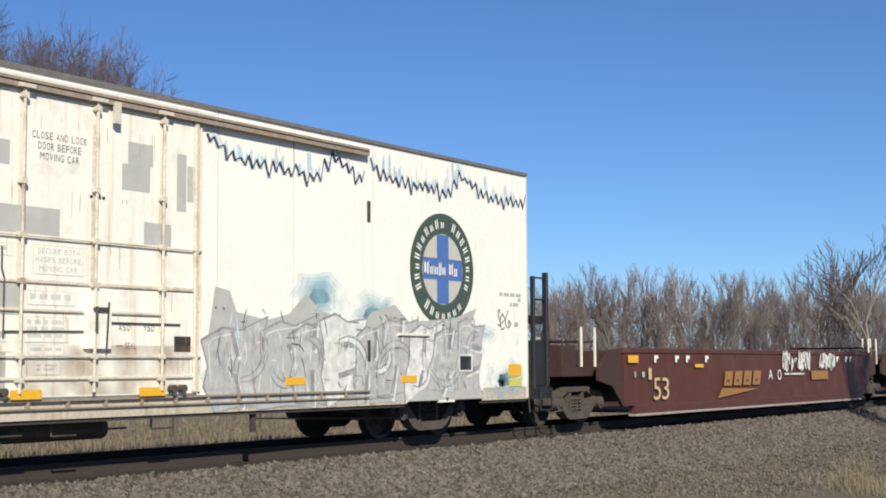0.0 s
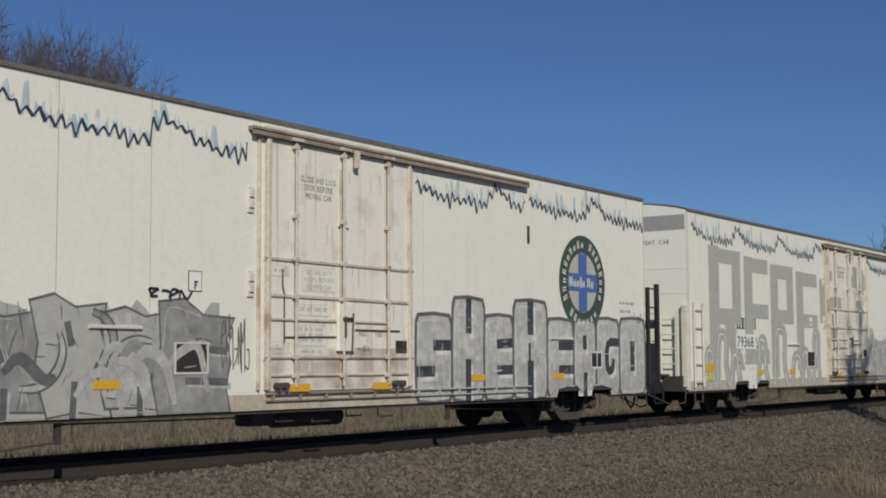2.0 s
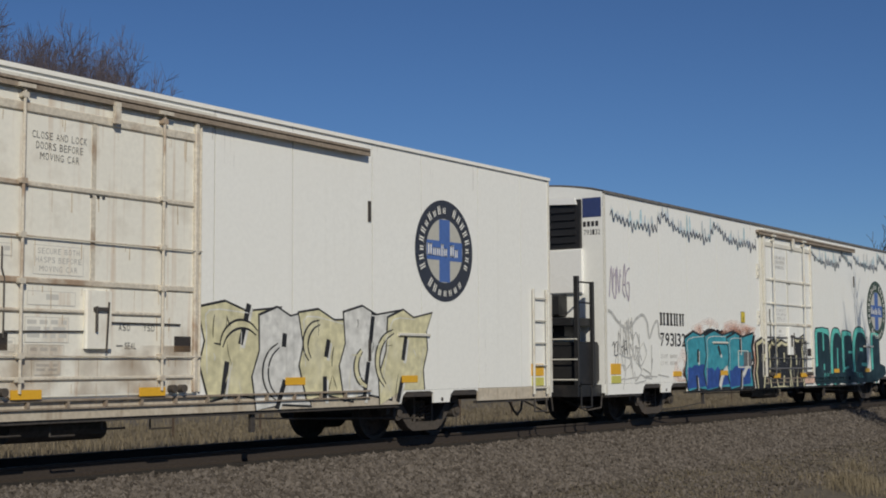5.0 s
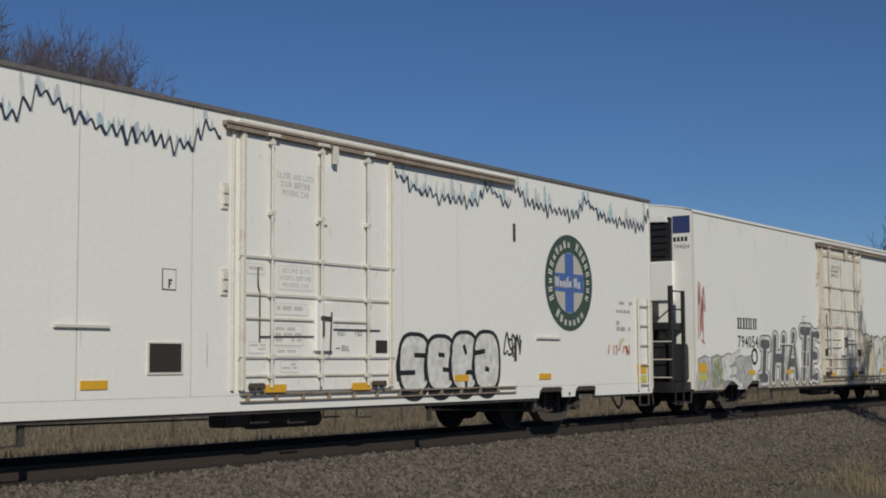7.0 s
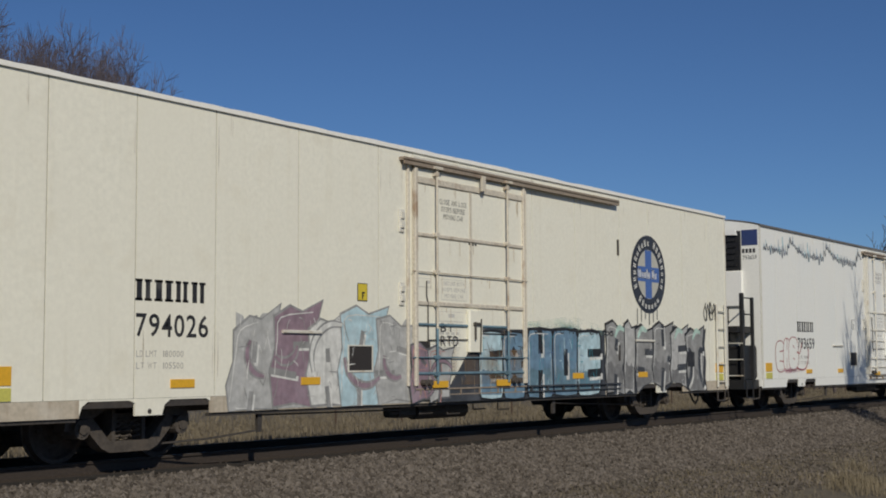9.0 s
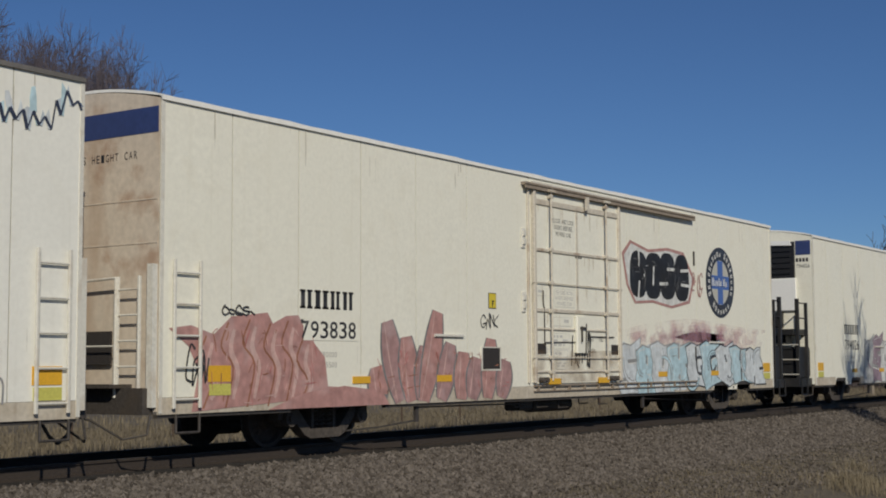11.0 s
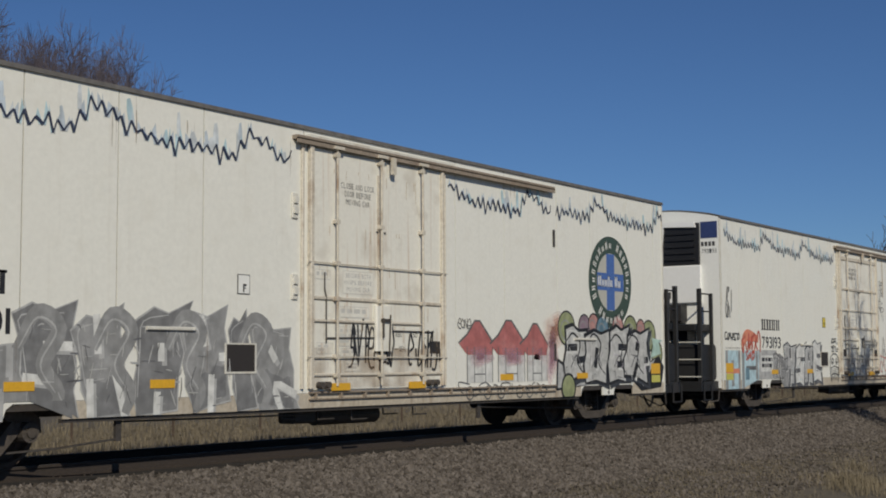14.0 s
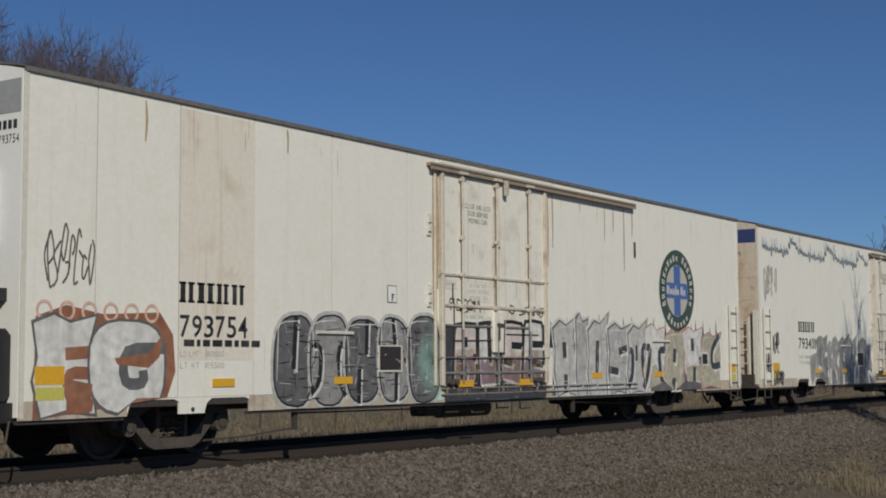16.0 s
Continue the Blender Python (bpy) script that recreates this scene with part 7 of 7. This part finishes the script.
    p.bars(9.5, 0.92, 11.0, 1.0, 1, LETTER_WHITE, rr, 0.95)
    p.rect(11.6, 0.8, 13.0, 1.05, GOLD)
    tag(p, rr, 9.3, 1.05, 11.6, 1.6, C_WHITE, 16, 0.06)
    tag(p, rr, 12.2, 1.1, 13.6, 1.55, C_WHITE, 12, 0.06)
    p.build("marking", car, "gold and white lettering and white scrawls")
    return car


GOLD_PALE = surface("pale gold number paint", (0.55, 0.42, 0.25), 0.5, grain=12, var=0.12)
first_well = well_car()
cars.append((first_well, 28.75))
cars.append((well_car(), 28.75 + 19.6))

# ---- track ----
track = tagged(new("railway_track"), label="single railway track on wooden ties", category="track", kind="structure")
for y in (0.845, 2.355):
    prof = [(-0.075, -0.186), (0.075, -0.186), (0.075, -0.172), (0.012, -0.15), (0.010, -0.045), (0.036, -0.034), (0.037, -0.004), (0.03, 0.0), (-0.03, 0.0), (-0.037, -0.004), (-0.036, -0.034), (-0.010, -0.045), (-0.012, -0.15), (-0.075, -0.172)]
    part("rail", Shape().prism([(y + a, b) for a, b in prof], 0, -40, 420), RAIL, track, "rusty steel rail")
    part("rail_head", Shape().box((-40, y - 0.027, 0.0), (420, y + 0.027, 0.0015)), RAIL_TOP, track, "bright running surface")
rt = random.Random(7)
TIE_MESH = Shape().box((-0.11, 0.27, -0.37), (0.11, 2.93, -0.175), c=0.015).mesh("tie", TIE)
PLATE_MESH = Shape().box((-0.1, -0.16, -0.20), (0.1, 0.16, -0.186)).rod((-0.06, -0.1, -0.19), (-0.06, -0.1, -0.15), 0.014, 5).rod((0.06, -0.1, -0.19), (0.06, -0.1, -0.15), 0.014, 5).mesh("tie_plate", RAIL)
for k in range(150):
    x = 8 + k * 0.52
    part("tie", TIE_MESH, None, track, m=pose(x, rt.uniform(-0.04, 0.04), rt.uniform(-0.01, 0.005), 0, 0, rt.uniform(-1, 1)))
    part("tie_plate", PLATE_MESH, None, track, m=pose(x, 0.845, 0))

# ---- ground ----
HALF = 1.6


def ground_z(x, y):
    """Height of the ground across the line: the ballast shoulders, a shallow ditch, then the field."""
    d = abs(y - HALF)
    near = y < HALF
    low = -0.80 if near else -0.76
    z = -0.205 if d < 1.32 else max(low, -0.205 - (d - 1.32) * 0.26)
    if not near and d > 5:
        z = low + min(0.08, (d - 5) * 0.02)
    if near and d > 5.5:
        z = low - min(0.12, (d - 5.5) * 0.03)
    bump = 0.05 * noise.noise((x * 0.5, y * 0.5, 0)) + 0.025 * noise.noise((x * 1.7, y * 1.7, 3))
    return z + bump * min(1, max(0.15, d - 1.9))


def sheet(name, xs, ys, mat, lift=0.0):
    v = [(x, y, ground_z(x, y) + lift) for x in xs for y in ys]
    n = len(ys)
    me = bpy.data.meshes.new(name)
    me.from_pydata(v, [], [(i * n + j, (i + 1) * n + j, (i + 1) * n + j + 1, i * n + j + 1) for i in range(len(xs) - 1) for j in range(n - 1)])
    me.materials.append(mat)
    me.polygons.foreach_set("use_smooth", [True] * len(me.polygons))
    return new(name, me)


xs = [-1500, -600, -200, -60, -20] + [-5 + 0.6 * i for i in range(200)] + [118, 135, 160, 200, 280, 450, 900, 2500]
ys = [-1500, -500, -150, -60, -30, -20] + [-15 + 0.45 * i for i in range(100)] + [32, 38, 48, 65, 100, 170, 320, 800, 2500]
tagged(sheet("ground", xs, ys, EARTH), label="dry tan winter grassland", category="ground", kind="structure")
bed_y = [HALF - 3.75 + 0.15 * i for i in range(51)]
tagged(sheet("ballast_bed", [-40 + 1.0 * i for i in range(30)] + [-10 + 0.4 * i for i in range(260)] + [95 + 10 * i for i in range(33)], bed_y, BED, 0.012), label="grey crushed-stone ballast bed", category="ballast", kind="structure")

tagged(sheet("track_fines", [-40 + 1.0 * i for i in range(30)] + [-10 + 0.4 * i for i in range(260)] + [95 + 10 * i for i in range(33)], [0.30 + 0.13 * i for i in range(21)], FINES, 0.018), label="dark oily fines packed between the ties", category="ballast", kind="structure")
gen = np.random.default_rng(4)


def stones(name, count, x0, x1, y0, y1, size, thin_far=1.0):
    """Angular broken stones strewn over the shoulder."""
    u = gen.random(count) ** thin_far
    x = x0 + (x1 - x0) * u
    y = gen.uniform(y0, y1, count)
    z = np.array([ground_z(a, b) for a, b in zip(x, y)])
    base = np.array([(1, 0, 0), (-1, 0, 0), (0, 1, 0), (0, -1, 0), (0, 0, 1), (0, 0, -1)], float)
    ang = gen.uniform(0, 2 * np.pi, (count, 3))
    r = size * gen.uniform(0.55, 1.35, (count, 1, 1)) * gen.uniform(0.6, 1.25, (count, 6, 1))
    v = base[None] * r + gen.uniform(-0.3, 0.3, (count, 6, 3)) * size
    c, s = np.cos(ang), np.sin(ang)
    a = v.copy(); a[..., 0] = v[..., 0] * c[:, None, 0] - v[..., 1] * s[:, None, 0]; a[..., 1] = v[..., 0] * s[:, None, 0] + v[..., 1] * c[:, None, 0]
    b = a.copy(); b[..., 1] = a[..., 1] * c[:, None, 1] - a[..., 2] * s[:, None, 1]; b[..., 2] = a[..., 1] * s[:, None, 1] + a[..., 2] * c[:, None, 1]
    b += np.stack([x, y, z + size * 0.45], 1)[:, None]
    tri = np.array([(0, 2, 4), (2, 1, 4), (1, 3, 4), (3, 0, 4), (2, 0, 5), (1, 2, 5), (3, 1, 5), (0, 3, 5)])
    f = (tri[None] + 6 * np.arange(count)[:, None, None]).reshape(-1, 3)
    me = bpy.data.meshes.new(name)
    me.from_pydata(b.reshape(-1, 3).tolist(), [], f.tolist())
    me.materials.append(STONE)
    return tagged(new(name, me), label="loose angular grey and tan ballast stones", category="ballast", kind="stuff")


stones("ballast_stones", 36000, 10, 36, -2.3, 0.22, 0.046, 1.2)
stones("ballast_stones", 22000, 36, 80, -2.2, 0.22, 0.05, 1.3)
stones("ballast_stones", 11000, 14, 60, -5.5, -2.2, 0.034, 1.4)
stones("ballast_stones", 9000, 10, 60, 0.95, 2.25, 0.034, 1.2)


def blades(name, spots, length, width, mat, label):
    """Dry grass: thin bent blades, two pieces each. spots: rows of x, y."""
    n = len(spots)
    x, y = spots[:, 0], spots[:, 1]
    z = np.array([ground_z(a, b) for a, b in zip(x, y)])
    h = length * gen.uniform(0.45, 1.25, n)
    a = gen.uniform(0, 2 * np.pi, n)
    lean = h * gen.uniform(0.1, 0.7, n)
    dx, dy = np.cos(a), np.sin(a)
    w = width * gen.uniform(0.6, 1.3, n)
    p = np.zeros((n, 5, 3))
    for k, (q, s, e) in enumerate(((0, 1, 0), (0, -1, 0), (0.55, 0.8, 0.35), (0.55, -0.8, 0.35), (1, 0, 1))):
        p[:, k, 0] = x + lean * e * dx - dy * w * s
        p[:, k, 1] = y + lean * e * dy + dx * w * s
        p[:, k, 2] = z + h * q * (1 - 0.25 * e)
    f = (np.array([(0, 1, 3), (0, 3, 2), (2, 3, 4)])[None] + 5 * np.arange(n)[:, None, None]).reshape(-1, 3)
    me = bpy.data.meshes.new(name)
    me.from_pydata(p.reshape(-1, 3).tolist(), [], f.tolist())
    me.materials.append(mat)
    return tagged(new(name, me), label=label, category="grass", kind="stuff")


def scatter(n, x0, x1, y0, y1, clump=0.0, power=1.0):
    x = x0 + (x1 - x0) * gen.random(n) ** power
    y = gen.uniform(y0, y1, n)
    keep = np.array([noise.noise((a * 0.55, b * 0.55, 9)) for a, b in zip(x, y)]) > clump
    return np.stack([x, y], 1)[keep]


blades("dry_grass", scatter(60000, 15, 70, -9, -2.5, -0.22, 1.5), 0.085, 0.004, STRAW_DULL, "short dry grass beside the ballast")
blades("dry_grass", scatter(9000, 14, 60, -8, -2.0, 0.15, 1.4), 0.16, 0.004, STRAW, "bleached straw tufts among the gravel")
TUFTS = ((23.2, -6.2, 0.3), (23.9, -6.1, 0.25), (22.6, -6.6, 0.3), (24.6, -5.7, 0.25), (27.0, -5.0, 0.2))
tuft = np.concatenate([np.stack([gen.normal(cx, s, 220), gen.normal(cy, s, 220)], 1) for cx, cy, s in TUFTS])
blades("straw_tufts", tuft, 0.34, 0.004, STRAW, "tall bright straw tufts")
blades("field_grass", scatter(60000, 12, 120, 8.6, 19, -0.6, 1.3), 0.30, 0.007, STRAW_DULL, "dry field grass beyond the track")
blades("field_grass", scatter(26000, 12, 130, 9.2, 26, -0.4, 1.3), 0.36, 0.007, STRAW, "bleached field grass beyond the track")

fence = thing("wire_fence", "thin rusty steel fence posts with slack wires", "fence")
for k in range(26):
    x = 16.4 + k * 3.5
    z = ground_z(x, 13.6)
    part("fence_post", Shape().box((x - 0.022, 13.58, z - 0.2), (x + 0.022, 13.62, z + 1.35)).box((x - 0.006, 13.55, z - 0.2), (x + 0.006, 13.58, z + 1.35)), POST, fence)
for h in (0.75, 1.05, 1.28):
    part("fence_wire", Shape().path([(16.4 + k * 3.5, 13.57, ground_z(16.4 + k * 3.5, 13.6) + h) for k in range(26)], 0.002, 3), POST, fence)


# ---- trees ----
def bare_tree(seed, height, spread, trunk_r, levels, upright=0.6, twig=0.02, kids=(3, 4), low=0.25):
    """The branches of a leafless tree: trunk and limbs in one shape, fine twigs in another."""
    rnd = random.Random(seed)
    wood, fine = Shape(), Shape()

    def grow(p, d, length, r, level):
        n = 3 if level else 4
        for i in range(n):
            q = p + d * (length / n)
            r2 = max(twig * 0.5, r * (0.86 if level else 0.88))
            (wood if level < 3 else fine).rod(p, q, r, 5 if level < 2 else 3, r2)
            p, r = q, r2
            d = (d + Vector((rnd.uniform(-1, 1), rnd.uniform(-1, 1), rnd.uniform(-0.5, 1) * upright)) * (0.16 if level else 0.07)).normalized()
            if level < levels and (level > 0 or i >= n * low) and i < n - 1:
                side(p, d, length, r, level)
        if level < levels:
            for _ in range(rnd.randint(*kids)):
                side(p, d, length, r, level)

    def side(p, d, length, r, level):
        a = rnd.uniform(0, 2 * math.pi)
        u = d.orthogonal().normalized()
        w = d.cross(u)
        out = u * math.cos(a) + w * math.sin(a)
        nd = (d * rnd.uniform(0.7, 1.1) + out * rnd.uniform(0.45, 0.95) * spread + Vector((0, 0, upright * 0.35))).normalized()
        grow(p, nd, length * rnd.uniform(0.52, 0.74), max(twig, r * rnd.uniform(0.5, 0.7)), level + 1)
    grow(Vector((0, 0, -0.3)), Vector((rnd.uniform(-0.08, 0.08), rnd.uniform(-0.08, 0.08), 1)).normalized(), height * 0.42, trunk_r, 0)
    return wood, fine


def plant_tree(seed, label, height, spread, trunk_r, levels, bark, group, twigs=None, slim=1.0, **more):
    wood, fine = bare_tree(seed, height, spread, trunk_r, levels, **more)
    top = max(v[2] for v in wood.v + fine.v)
    k = height / top
    for s in (wood, fine):
        s.v = [(x * k * slim, y * k * slim, z * k) for x, y, z in s.v]
    tree = thing("tree", label, "tree", group)
    for name, s, m in (("trunk", wood, bark), ("crown", fine, twigs or TWIG)):
        me = bpy.data.meshes.new(name)
        me.from_pydata(s.v, [], s.f)
        me.materials.append(m)
        part(name, me, None, tree)
    return tree


def spot(angle, dist, dz=0.0):
    x, y = dist * math.cos(radians(angle)), -13.709 + dist * math.sin(radians(angle))
    return x, y, ground_z(x, y) + dz


def stand(tree, angle, dist, turn, size):
    x, y, z = spot(angle, dist)
    tree.matrix_basis = pose(x, y, z, 0, 0, turn) @ Matrix.Diagonal((size, size, size, 1))


rw = random.Random(21)
protos = [plant_tree(30 + k, "leafless grey-brown tree in a far winter wood", 9.2, 0.6, 0.11, 4, BARK, "far winter wood", upright=1.1, twig=0.015, low=0.0, kids=(2, 3)) for k in range(5)]
places = []
for k in range(76):
    row = k % 3
    places.append((30.4 - 15.4 * (k + rw.uniform(-0.6, 0.6)) / 76, 112 + row * 9 + rw.uniform(-3, 3), rw.uniform(0, 360), rw.uniform(0.82, 1.1)))
for k, (a, d, turn, size) in enumerate(places):
    if k < 5:
        stand(protos[k], a, d, turn, size)
    else:
        x, y, z = spot(a, d)
        protos[k % 5].scale = (size, size, size)
        copy_thing(protos[k % 5], pose(x, y, z, 0, 0, turn))
for k in range(5):
    s = places[k][3]
    protos[k].scale = (s, s, s)
brush = Shape()
for k in range(5200):
    a, d = rw.uniform(15.2, 30.5), rw.uniform(104, 140)
    x, y, z = spot(a, d)
    h = rw.uniform(1.5, 4.6)
    brush.rod((x, y, z - 0.2), (x + rw.uniform(-0.9, 0.9), y + rw.uniform(-0.9, 0.9), z + h), 0.035, 3, 0.012)
me = bpy.data.meshes.new("underbrush")
me.from_pydata(brush.v, [], brush.f)
me.materials.append(TWIG)
tagged(new("underbrush", me), label="tangled leafless brush under the far trees", category="brush", kind="stuff")
stand(plant_tree(51, "tall leafless tree with a pale trunk before the wood", 11.2, 0.8, 0.15, 4, BARK_PALE, "", twigs=TWIG_DARK, upright=0.8, twig=0.022, kids=(2, 3)), 17.2, 84, 30, 1)
stand(plant_tree(52, "leafless tree with a leaning dark trunk", 9.8, 0.75, 0.13, 4, TWIG_DARK, "", twigs=TWIG_DARK, upright=0.7, twig=0.02, kids=(2, 2)), 18.6, 88, 100, 1)
for k, (a, d, h) in enumerate(((51.7, 66, 18.1), (50.0, 67, 18.4), (50.9, 71, 20.2), (47.8, 66, 16.7), (51.3, 68, 18.9), (47.3, 68, 16.6), (49.5, 70, 18.8))):
    stand(plant_tree(60 + k, "broad leafless tree behind the railway", h, 1.05, 0.26, 5, TWIG_DARK, "broad trees behind the railway", twigs=TWIG_MAUVE, upright=0.32, twig=0.016, kids=(4, 4), low=0.5, slim=0.6 if k not in (3, 5) else 0.42), a, d, k * 70, 1)
shade = plant_tree(71, "leafless tree on the near bank whose shadow falls on the cars", 10.5, 0.5, 0.10, 4, BARK, "", upright=1.3, twig=0.02, kids=(2, 3))
shade.matrix_basis = pose(37.2, -6.8, ground_z(37.2, -6.8), 0, 0, 20)


# ---- what moves ----
def motions():
    for car, left in cars:
        walk(car, [(t, pose(left + travel(t), 0, 0)) for t in range(0, 17)])
    for w, dx in turning:
        walk(w, [(k / 30, pose(dx, 0, WHEEL_R, 0, math.degrees(travel(k / 30) / WHEEL_R) % 360, 0)) for k in range(0, 481)])


motions()
